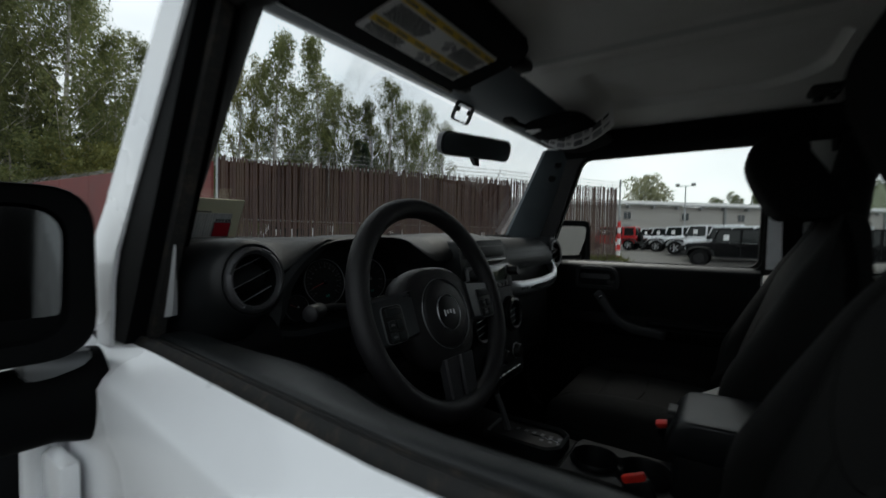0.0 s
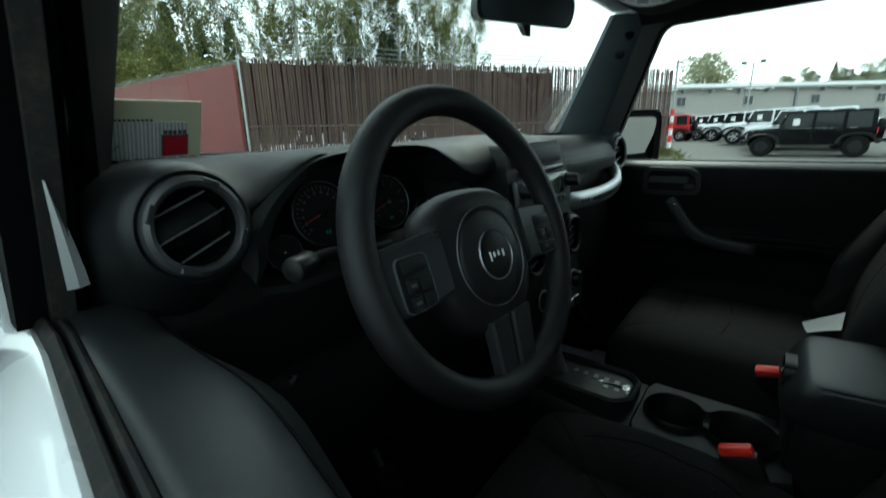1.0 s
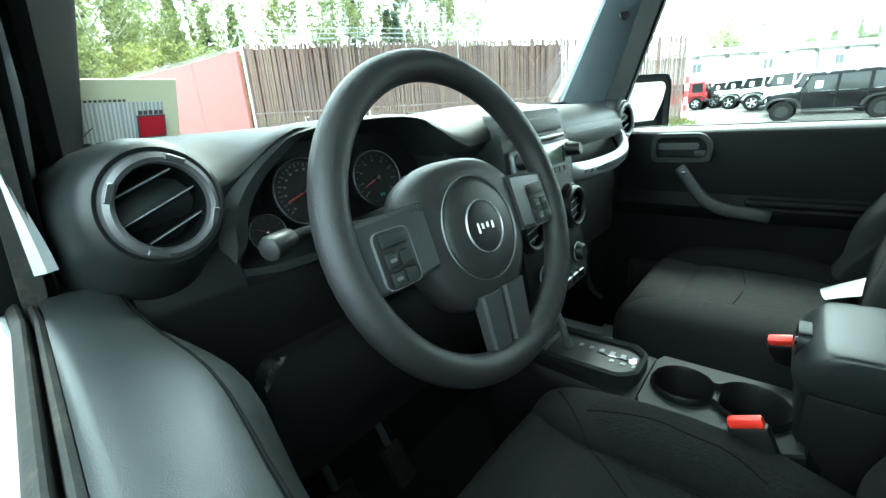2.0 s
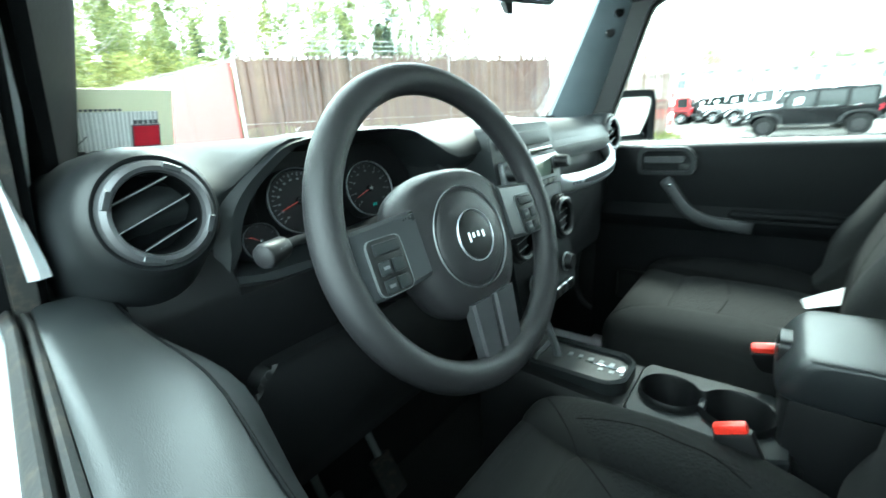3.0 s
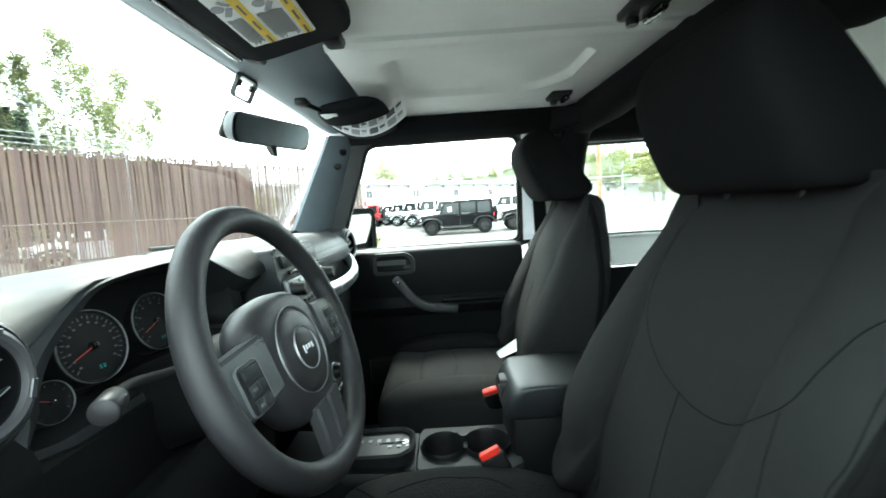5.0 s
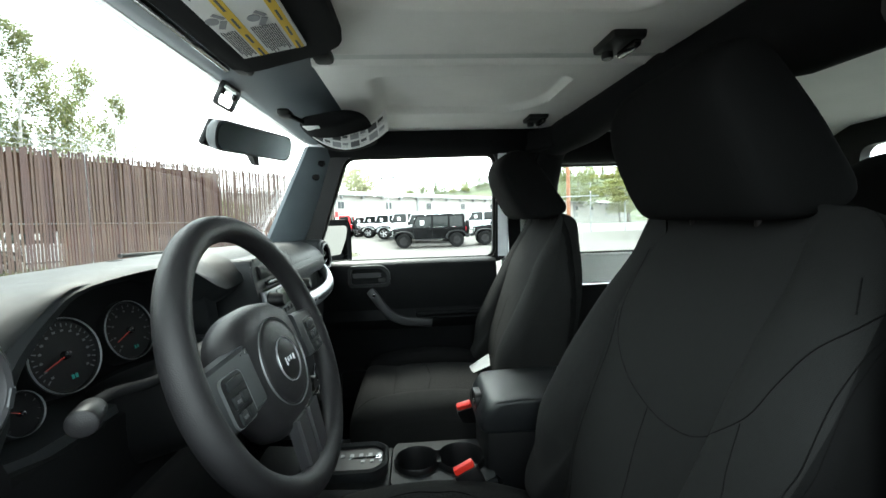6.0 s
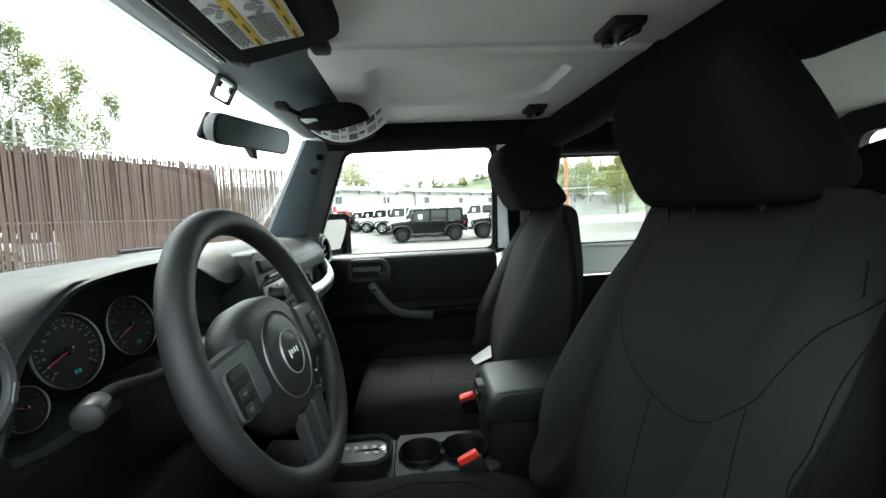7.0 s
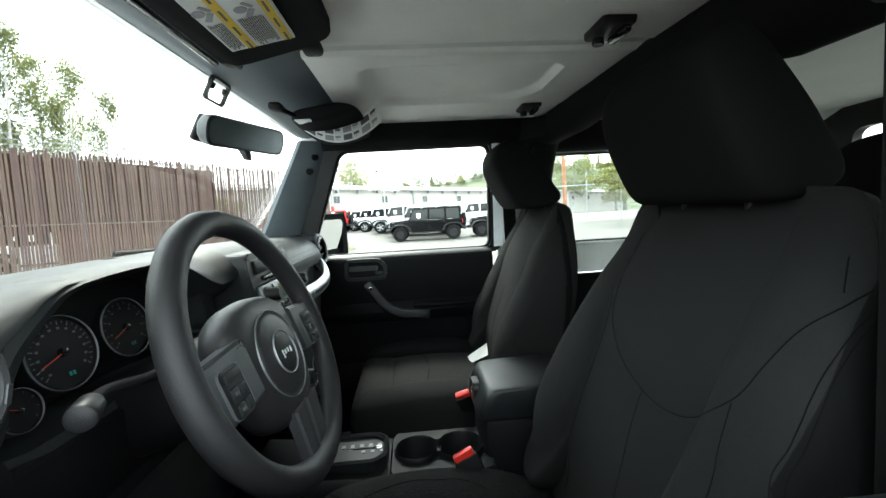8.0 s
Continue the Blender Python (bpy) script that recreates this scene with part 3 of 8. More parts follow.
        part("inner_frame_paint", bm, M["white_paint"], root, "white painted rear edge of the window frame")
    bm = B()
    if s < 0:
        prism(bm, [(0.232, 1.275), (0.108, 1.684), (hy - 0.02, 1.690), (-0.498, 1.690), (-0.498, 1.678), (hy - 0.012, 1.676), (0.094, 1.674), (0.221, 1.275)], "x", -0.700, -0.716)
    inner2 = [(-0.1 + (y + 0.1) * 0.975, 1.49 + (z - 1.49) * 0.955) for y, z in OPEN]
    if s > 0:
        ring_prism(bm, rounded([(-0.1 + (y + 0.1) * 1.01, 1.49 + (z - 1.49) * 1.02) for y, z in OPEN], 0.036), rounded(inner2, 0.03), "x", s * 0.690, s * 0.712)
    part("glass_run", flare_out(lean_in(bm), s), M["rubber"], wf, "rubber glass channel")
    # trim: leathery top roll, then the panel
    bm = B()
    y0 = 0.215
    rings = []
    for i in range(25):
        y = y0 - 0.68 * i / 24
        k = math.exp(-((y - 0.04) / 0.10) ** 2) * 0.004 - max(0, y - 0.08) * 0.10
        g = 0.018 * math.exp(-((y + 0.005) / 0.085) ** 2) if s < 0 else 0.0
        e = smoothstep(-0.17, -0.05, y) if s < 0 else 0.0  # the roll is fuller towards its front
        prof = [(0.7052, 1.26), (0.7052, top + 0.002), (0.702, top + 0.0045), (0.696, top + 0.005), (0.684, top + 0.003 + 0.0015 * e), (0.669 - 0.3 * g, top - 0.003 + 0.006 * e), (0.657 - 0.6 * g, top - 0.012 + 0.009 * e), (0.6475 - k - 0.9 * g, top - 0.030 + 0.012 * e),
                (0.644 - k - g, top - 0.075), (0.645 - 0.5 * g, 1.18), (0.650, 1.135), (0.636, 1.115), (0.630, 1.100), (0.636, 1.080), (0.656, 1.06), (0.665, 0.95),
                (0.650, 0.80), (0.655, 0.64), (0.70, 0.62)]
        rings.append([(s * a, y, b) for a, b in prof])
    loft(bm, rings)
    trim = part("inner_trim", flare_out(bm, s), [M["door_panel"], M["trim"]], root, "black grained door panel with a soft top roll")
    if s < 0:
        bm, line = B(), []
        for i in range(20):
            y = 0.19 - 0.60 * i / 19
            g = 0.018 * math.exp(-((y + 0.005) / 0.085) ** 2)
            line.append((-(0.6550 - 0.60 * g), y, top - 0.0130 + 0.009 * smoothstep(-0.17, -0.05, y)))
        tube(bm, line, 0.0011, 6)
        part("trim_seam", flare_out(bm, s), M["flare"], trim, "stitched seam along the top roll")
    # lighter roll reaches lower on the driver's door: its sheen put into colour
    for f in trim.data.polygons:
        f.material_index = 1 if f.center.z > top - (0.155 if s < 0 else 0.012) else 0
    return root, trim


def door_fittings(root, trim, s):
    """Handle bezel with lever, grab strap with two screws, pocket edge."""
    dz = 0.020 if s > 0 else -0.026
    def part(name, bm, material_, parent, label="", **kw):
        if name in ("handle_bezel", "bezel_back", "lever", "lock_knob"):
            for q in bm.verts:
                q.co.z += dz
                q.co.x -= 0.012 if s < 0 else 0.0
        return link_part(name, flare_out(bm, s), material_, parent, label, **kw)
    bm = B()
    out = rounded([(0.088, 1.283), (-0.040, 1.283), (-0.068, 1.258), (-0.064, 1.203), (0.088, 1.203)], 0.02)
    inn = rounded([(0.076, 1.272), (-0.034, 1.272), (-0.054, 1.252), (-0.052, 1.215), (0.076, 1.215)], 0.015)
    ring_prism(bm, out, inn, "x", s * 0.634, s * 0.662)
    bezel = part("handle_bezel", bm, M["pod"], root, "black plastic handle bezel")
    bm = B()
    prism(bm, rect((0.01, 1.243), 0.14, 0.066), "x", s * 0.655, s * 0.664)
    part("bezel_back", bm, M["gloss_black"], bezel)
    bm = B()
    prism(bm, rounded(rect((0.020, 1.247), 0.105, 0.018), 0.006), "x", s * 0.640, s * 0.650, 0.003)
    part("lever", bm, M["strap"], bezel, "dark grey release lever")
    bm = B()
    box(bm, (s * 0.648, -0.035, 1.226), (0.014, 0.03, 0.02), 0.004)
    part("lock_knob", bm, M["black"], bezel)
    # grab strap: bent flat bar
    path = smooth_path([(0, 0.014, 1.212), (0, -0.005, 1.190), (0, -0.040, 1.142), (0, -0.067, 1.116), (0, -0.112, 1.096), (0, -0.169, 1.089), (0, -0.215, 1.083)], 4)
    bm, rings = B(), []
    for i, p in enumerate(path):
        a, b = path[max(0, i - 1)], path[min(len(path) - 1, i + 1)]
        d = (b - a).normalized()
        nrm = Vector((0, -d.z, d.y))
        w = 0.0170
        arch = 0.014 * math.sin(math.pi * i / (len(path) - 1)) ** 0.5
        x = 0.650 - arch - 0.020 * i / (len(path) - 1)
        rings.append([(s * xx, p.y + nrm.y * q, p.z + nrm.z * q) for xx, q in ((x - 0.004, -w * 0.8), (x - 0.007, 0), (x - 0.004, w * 0.8), (x + 0.002, w), (x + 0.010, w * 0.8), (x + 0.010, -w * 0.8), (x + 0.002, -w))])
    loft(bm, rings)
    strap = part("grab_handle", bm, M["strap"], root, "dark grey moulded grab handle")
    for y, z, out in ((-0.004, 1.192, 0.0), (-0.162, 1.090, 0.012)):
        bm = B()
        lathe(bm, [(0.0001, 0.002), (0.004, 0.002), (0.006, 0.0), (0.006, -0.006), (0.0001, -0.006)], (s * (0.6315 - out), y, z), (-s, 0, 0), 16)
        part("screw", bm, M["chrome"], strap, "bright screw head")
    bm = B()
    box(bm, (s * 0.648, -0.29, 1.118), (0.05, 0.27, 0.020), 0.009, 3)
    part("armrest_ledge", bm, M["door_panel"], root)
    bm = B()
    box(bm, (s * 0.642, -0.12, 0.86), (0.03, 0.50, 0.10), 0.012)
    part("map_pocket", bm, M["black"], root, "black net pocket")


def door_mirror(s, label):
    """Door mirror on its arm: housing open to the rear, glass, painted-look bracket."""
    root = thing("door_mirror", (s * 0.76, 0.2, 1.17), label, "side mirror")
    c = Vector((s * (0.876 if s < 0 else 0.868), 0.255 if s < 0 else 0.215, 1.383 if s < 0 else 1.374))
    yaw = Matrix.Rotation(radians(-6 if s < 0 else -24), 3, "Z")
    def tf(p):
        return c + yaw @ Vector(p)
    shp = rounded(rect((0, 0), 0.222 if s < 0 else 0.242, 0.178 if s < 0 else 0.206), 0.045, 6)
    bm = B()
    rings = []
    for y, k in ((-0.050, 0.96), (-0.054, 0.985), (-0.045, 1.0), (0.0, 1.0), (0.045, 0.93), (0.07, 0.75), (0.08, 0.4)):
        rings.append([tf((a * k, y, b * k)) for a, b in shp])
    rings.insert(0, [tf((a * 0.80, -0.046, b * 0.78)) for a, b in shp])
    rings.insert(0, [tf((a * 0.78, -0.030, b * 0.76)) for a, b in shp])
    loft(bm, rings)
    part("housing", bm, M["flare"], root, "black mirror housing")
    bm = B()
    dip = -0.16
    gk = 1.0 if s > 0 else 0.98
    loft(bm, [[tf((a * 0.77 * gk, yy + dip * b, b * 0.75 * gk)) for a, b in shp] for yy in (-0.040, -0.034)])
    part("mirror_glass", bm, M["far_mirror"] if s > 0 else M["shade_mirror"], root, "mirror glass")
    bm = B()
    rings = []
    for x, r in ((0.755, 0.062), (0.765, 0.064), (0.778, 0.060), (0.80, 0.052), (0.86, 0.050), (0.92, 0.050), (0.98, 0.045)):
        rings.append([(s * x, 0.25 + 0.65 * r * math.cos(q), (1.237 if s < 0 else 1.222) + (0.86 if s < 0 else 1.0) * r * math.sin(q)) for q in (2 * math.pi * j / 20 for j in range(20))])
    loft(bm, rings)
    part("arm", bm, M["flare"], root, "black mirror arm")
    bm = B()
    box(bm, (s * (0.795 if s < 0 else 0.86), 0.25, 1.280 if s < 0 else 1.270), (0.06, 0.05, 0.03), 0.01)
    part("pivot", bm, M["satin"], root)
    return root


d1, t1 = door_shell("door_1", -1, "white car door with its window lowered and black trim")
door_fittings(d1, t1, -1)
d2, t2 = door_shell("door_2", 1, "closed white car door with black inner panel")
door_fittings(d2, t2, 1)
bm = B()
prism(bm, [(-0.1 + (y + 0.1) * 1.006, 1.49 + (z - 1.49) * 1.015) for y, z in OPEN], "x", 0.699, 0.703)
g = part("window_glass", lean_in(bm), M["glass"], d2, "raised window glass", smooth=0)
g.visible_shadow = False
door_mirror(-1, "black door mirror on a stout arm")
door_mirror(1, "black door mirror seen through the side window")


def body():
    """Tub, cowl sides, bonnet, wings, floor and sills of the car that the camera leans into."""
    root = thing("car_body", (0, 0, 0.5), "white open-sided off-road car body", "car body", kind="structure")
    for s in (-1, 1):
        bm = B()
        prism(bm, rounded([(0.312, 0.55), (0.312, 1.27), (0.42, 1.31), (0.54, 1.29), (0.58, 0.55)], 0.02), "x", s * 0.730, s * 0.768)
        part("cowl_side", bm, M["white_paint"], root)
        bm = B()
        path = [(0.60, 0.55), (0.68, 0.86), (0.85, 0.99), (1.25, 0.99), (1.45, 0.86)]
        low = [(1.40, 0.83), (1.23, 0.95), (0.87, 0.95), (0.71, 0.83), (0.64, 0.55)]
        prism(bm, path + low, "x", s * 0.70, s * 0.94, 0.012)
        part("wing_flare", bm, M["flare"], root, "black plastic wing flare")
        bm = B()
        prism(bm, rounded([(-0.485, 0.55), (-0.485, 1.185), (-1.85, 1.185), (-1.85, 0.55)], 0.03), "x", s * 0.720, s * 0.768)
        part("rear_side", bm, M["white_paint"], root)
        bm = B()
        box(bm, (s * 0.745, 0.0, 0.57), (0.09, 0.80, 0.10), 0.02)
        part("sill", bm, M["white_paint"], root)
    for s in (-1, 1):
        bm = B()
        box(bm, (s * 0.695, 0.335, 0.95), (0.05, 0.235, 0.68), 0.01)
        part("kick_panel", bm, M["dash_low"], root, "black kick panel")
    bm = B()
    tube(bm, smooth_path([(0.664, 0.224, 1.250), (0.664, 0.226, 1.142), (0.664, 0.240, 1.060), (0.664, 0.270, 0.956), (0.664, 0.282, 0.847), (0.664, 0.262, 0.770), (0.664, 0.222, 0.738), (0.664, 0.140, 0.727), (0.664, -0.30, 0.722)], 5), 0.008, 8)
    part("door_seal", bm, M["strap"], root, "grey rubber seal round the door opening", smooth=60)
    bm = B()
    rings = []
    for y, z, w in ((0.50, 1.335, 0.70), (0.8, 1.325, 0.69), (1.3, 1.29, 0.66), (1.65, 1.23, 0.62)):
        rings.append([(-w, y, 0.95), (-w, y, z - 0.10), (-w * 0.93, y, z - 0.02), (-w * 0.5, y, z + 0.01), (0, y, z + 0.018), (w * 0.5, y, z + 0.01), (w * 0.93, y, z - 0.02), (w, y, z - 0.10), (w, y, 0.95)])
    loft(bm, rings)
    part("bonnet", bm, M["white_paint"], root, "white bonnet")
    bm = B()
    box(bm, (0, 1.70, 1.02), (1.22, 0.08, 0.42), 0.03)
    part("grille_panel", bm, M["white_paint"], root)
    bm = B()
    box(bm, (0, -0.68, 0.545), (1.46, 2.32, 0.03))
    part("carpeted_floor", bm, M["carpet"], root, "black carpet")
    bm = B()
    box(bm, (0, 0.46, 0.88), (1.46, 0.03, 0.68))
    part("firewall", bm, M["carpet"], root, "black carpeted firewall")
    bm = B()
    box(bm, (0, -1.83, 0.90), (1.46, 0.03, 0.62))
    part("tail_panel", bm, M["carpet"], root, "black carpeted tail panel")
    for s in (-1, 1):
        bm = B()
        box(bm, (s * 0.708, -1.17, 0.872), (0.020, 1.28, 0.626), 0.006)
        part("side_carpet", bm, M["carpet"], root, "black carpeted side panel")
    for s in (-1, 1):
        for y in (1.06, -1.36):
            bm = B()
            prof = [(0.0001, -0.10), (0.22, -0.10), (0.36, -0.11), (0.395, -0.08), (0.40, 0.0), (0.395, 0.08), (0.36, 0.11), (0.22, 0.10), (0.0001, 0.08)]
            lathe(bm, prof, (s * 0.80, y, 0.40), (s, 0, 0), 36)
            part("tyre", bm, M["tyre"], root)
    return root


CARBODY = body()


def hinge(x, y, z, s):
    bm = B()
    box(bm, (x, y + 0.03, z), (0.022, 0.07, 0.085), 0.006)
    box(bm, (x, y - 0.045, z), (0.020, 0.075, 0.065), 0.006)
    lathe(bm, [(0.0001, -0.05), (0.012, -0.05), (0.013, -0.045), (0.013, 0.045), (0.012, 0.05), (0.0001, 0.05)], (x + s * 0.012, y - 0.006, z), (0, 0, 1), 18)
    part("door_hinge", bm, M["white_paint"], CARBODY, "white painted exposed hinge")


for s in (-1, 1):
    for z in (1.13, 0.80):
        hinge(s * 0.785, 0.325, z, s)


def hardtop():
    """Removable roof: two front panels with pressed recesses, latches, side rails, rear shell with quarter windows."""
    for s, nm in ((-1, "left"), (1, "right")):
        root = thing("roof_panel", (s * 0.33, -0.28, 1.80), "removable white roof panel with pressed inner liner", "roof panel", "roof panels", kind="structure")
        bm = B()
        vs, n_x, n_y = [], 110, 84
        e0, r0, r1 = (0.080, 0.255, 0.590) if s < 0 else (-0.042, 0.042, 0.372)
        for i in range(n_x + 1):
            row = []
            for j in range(n_y + 1):
                x = e0 + (0.656 - e0) * i / n_x
                y = 0.03 - 0.700 * j / n_y
                # pressed field: tight inner edge, wide curve towards the outer rear corner
                px, py = x - (r0 + r1) / 2, y + 0.300
                rad = 0.15 if px > 0 and py < 0 else 0.05
                qx, qy = abs(px) - (r1 - r0) / 2 + rad, abs(py) - 0.245 + rad
                d = math.hypot(max(qx, 0), max(qy, 0)) + min(max(qx, qy), 0) - rad
                wide = 0.010 + 0.045 * smoothstep(0.10, 0.24, py)
                k = smoothstep(0, wide, -d)
                z = 1.784 + 0.017 * k - 0.028 * max(0, (x - 0.60) / 0.056) ** 2 - 0.004 * (x / 0.65) ** 2
                if px > 0 or py < 0:
                    z -= 0.0022 * math.exp(-((d - 0.004) / 0.004) ** 2)
                # turned edge beside the joint
                z += 0.012 * smoothstep(e0 + 0.010, e0, x) - 0.003 * smoothstep(e0 + 0.026, e0 + 0.012, x)
                row.append(bm.verts.new((s * x, y, z)))
            vs.append(row)
        for a, b in zip(vs, vs[1:]):
            for j in range(n_y):
                bm.faces.new((a[j], a[j + 1], b[j + 1], b[j]))
        part("liner", bm, M["liner"], root, "off-white moulded liner", smooth=60)
        bm = B()
        box(bm, (s * 0.345, -0.28, 1.840), (0.684, 0.63, 0.022), 0.008)
        part("outer_skin", bm, M["white_paint"], root)
        if s > 0:
            bm = B()
            box(bm, (-0.061, -0.28, 1.7935), (0.044, 0.61, 0.005), 0.002, 1)
            part("joint_seal", bm, M["rear_liner"], root, "grey seal strip at the joint")
        for lx, ly in (((0.44, -0.562),) if s > 0 else ((0.145, -0.546), (0.50, -0.560))):
            lat = thing("roof_latch", (s * lx, ly, 1.785), "black twist latch under the roof panel", "latch", "roof latches")
            bm = B()
            box(bm, (s * lx, ly, 1.781), (0.09, 0.062, 0.022), 0.007)
            part("latch_base", bm, M["black"], lat)
            bm = B()
            box(bm, (s * lx - 0.005, ly - 0.016, 1.766), (0.066, 0.016, 0.014), 0.005)
            part("latch_lever", bm, M["gloss_black"], lat)
            bm = B()
            lathe(bm, [(0.0001, 0.0), (0.010, 0.0), (0.011, 0.004), (0.010, 0.02), (0.0001, 0.02)], (s * lx + 0.024, ly + 0.01, 1.758), (0, 0, 1), 16)
            part("latch_pivot", bm, M["black"], lat)
    root = thing("rear_hardtop", (0, -1.2, 1.3), "white hard top shell with quarter windows", "hard top", kind="structure")
    bm = B()
    secs = []
    for y, dz in ((-0.605, -0.015), (-0.95, -0.011), (-1.35, -0.015), (-1.86, -0.035)):
        ring_o = [(-0.742, 1.735), (-0.72, 1.80), (-0.64, 1.845), (0, 1.868), (0.64, 1.845), (0.72, 1.80), (0.742, 1.735)]
        ring_i = [(0.715, 1.735), (0.695, 1.775), (0.62, 1.808), (0, 1.828), (-0.62, 1.808), (-0.695, 1.775), (-0.715, 1.735)]
        secs.append([(a, y, b + dz) for a, b in ring_o + ring_i])
    loft(bm, secs)
    part("roof_shell", bm, M["rear_liner"], root, "light grey moulded inner shell")
    for s in (-1, 1):
        bm = B()
        outer = [(-0.50, 1.19), (-1.86, 1.19), (-1.82, 1.725), (-0.50, 1.725)]
        inner = [(-0.63, 1.312), (-1.68, 1.312), (-1.65, 1.660), (-0.63, 1.660)]
        ring_prism(bm, rounded(outer, 0.02), rounded(inner, 0.035), "x", s * 0.712, s * 0.742)
        part("side_shell", bm, M["rear_liner"], root, "light grey moulded side shell")
        bm = B()
        inn2 = [(y * 0.992 - 0.004, 1.49 + (z - 1.49) * 0.965) for y, z in inner]
        ring_prism(bm, rounded([(y, z) for y, z in inner], 0.036), rounded(inn2, 0.03), "x", s * 0.705, s * 0.735)
        part("window_seal", bm, M["rubber"], root)
        bm = B()
        prism(bm, inner, "x", s * 0.720, s * 0.724)
        q = part("quarter_glass", bm, M["tint_glass"], root, "fixed quarter window", smooth=0)
        q.visible_shadow = False
        bm = B()
        box(bm, (s * 0.7035, -1.15, 1.306), (0.010, 1.04, 0.012), 0.004)
        box(bm, (s * 0.7035, -1.15, 1.196), (0.010, 1.04, 0.010), 0.004)
        part("ledge_strip", bm, M["paper"], root, "pale edge strip")
    bm = B()
    ring_prism(bm, rounded(rect((0, 1.49), 1.44, 0.60), 0.05), rounded(rect((0, 1.49), 1.16, 0.40), 0.05), "y", -1.88, -1.84)
    part("tailgate_frame", bm, M["black"], root)
    bm = B()
    prism(bm, rect((0, 1.49), 1.18, 0.42), "y", -1.865, -1.861)
    q = part("rear_glass", bm, M["tint_glass"], root, smooth=0)
    q.visible_shadow = False
    return root


hardtop()


def sport_bar():
    """Padded roll cage: side rails over the doors, hoop behind the seats, rear stays."""
    root = thing("roll_cage", (0, -0.55, 0.6), "black padded roll cage behind the seats", "roll bar")
    for s in (-1, 1):
        bm = B()
        prof = rounded([(s * 0.592, 1.722), (s * 0.640, 1.694), (s * 0.688, 1.696), (s * 0.688, 1.785), (s * 0.665, 1.800), (s * 0.60, 1.786)], 0.018)
        along_y(bm, prof, 0.13, -0.68, 3)
        part("side_rail", bm, M["cage_cloth"], root, "padded side rail")
        bm = B()
        pts = smooth_path([(s * 0.655, -0.640, 0.62), (s * 0.655, -0.642, 1.2), (s * 0.65, -0.650, 1.50), (s * 0.64, -0.668, 1.65), (s * 0.59, -0.680, 1.72), (s * 0.42, -0.690, 1.755)], 5)
        tube(bm, pts, 0.047, 14)
        part("hoop_leg", bm, M["cage_cloth"], root, "padded hoop")
        # painted door pillar and belt guide
        bm = B()
        box(bm, (s * 0.672, -0.538 if s > 0 else -0.55, 1.49), (0.030, 0.046, 0.42), 0.008)
        part("door_pillar", bm, M["white_paint"], root, "white painted door pillar")
        # padded rail running back above the quarter window
        bm = B()
        along_y(bm, rounded([(s * 0.615, 1.690), (s * 0.650, 1.664), (s * 0.706, 1.664), (s * 0.706, 1.772), (s * 0.63, 1.772)], 0.018), -0.62, -1.04, 3)
        part("rear_rail", bm, M["cage_cloth"], root, "padded rear rail")
    bm = B()
    loft(bm, [[(x, -0.705 + yy + 0.052 * math.cos(q), zc + 0.006 + (rz - 0.010) * math.copysign(abs(math.sin(q)) ** 0.8, math.sin(q))) for q in (2 * math.pi * j / 20 for j in range(20))]
              for x, yy, zc, rz in ((-0.62, 0.03, 1.69, 0.055), (-0.52, 0.02, 1.706, 0.078), (-0.36, 0.01, 1.712, 0.080), (-0.2, 0, 1.732, 0.066), (0, 0, 1.750, 0.058), (0.2, 0, 1.750, 0.058), (0.36, 0.01, 1.735, 0.066), (0.52, 0.02, 1.73, 0.066), (0.62, 0.03, 1.71, 0.05))])
    part("cross_bar", bm, M["cage_cloth"], root, "thick padded cross bar")
    for s in (-1, 1):
        bm = B()
        loft(bm, [[(s * x, y0 + e, z) for e, z in rounded([(-w, 1.705), (w, 1.695), (w, 1.770), (-w, 1.770)], 0.02)] for x, y0, w in ((0.660, -0.655, 0.085), (0.60, -0.660, 0.085), (0.55, -0.670, 0.075), (0.50, -0.690, 0.055))])
        part("corner_pad", bm, M["cage_cloth"], root, "padded hoop corner")
    for s in (-1, 1):
        bm = B()
        box(bm, (s * 0.50, -0.725, 1.73), (0.16, 0.05, 0.035), 0.012)
        part("speaker_pod", bm, M["black"], root)
    for s in (-1, 1):
        b = thing("seat_belt", (s * 0.63, -0.55, 0.7), "black seat belt webbing hanging at the door pillar", "seat belt", "seat belts")
        bm = B()
        loft(bm, [[(s * (0.632 + 0.001 * k), -0.505 - 0.02 * f - q, 1.64 - 0.93 * f) for k, q in ((0, 0), (0, 0.046), (2, 0.046), (2, 0))] for f in (0, 0.25, 0.5, 0.75, 1)])
        part("webbing", bm, M["fabric_side"], b)
        bm = B()
        box(bm, (s * 0.636, -0.53, 1.645), (0.03, 0.07, 0.10), 0.012)
        part("belt_guide", bm, M["black"], b)
    return root


sport_bar()

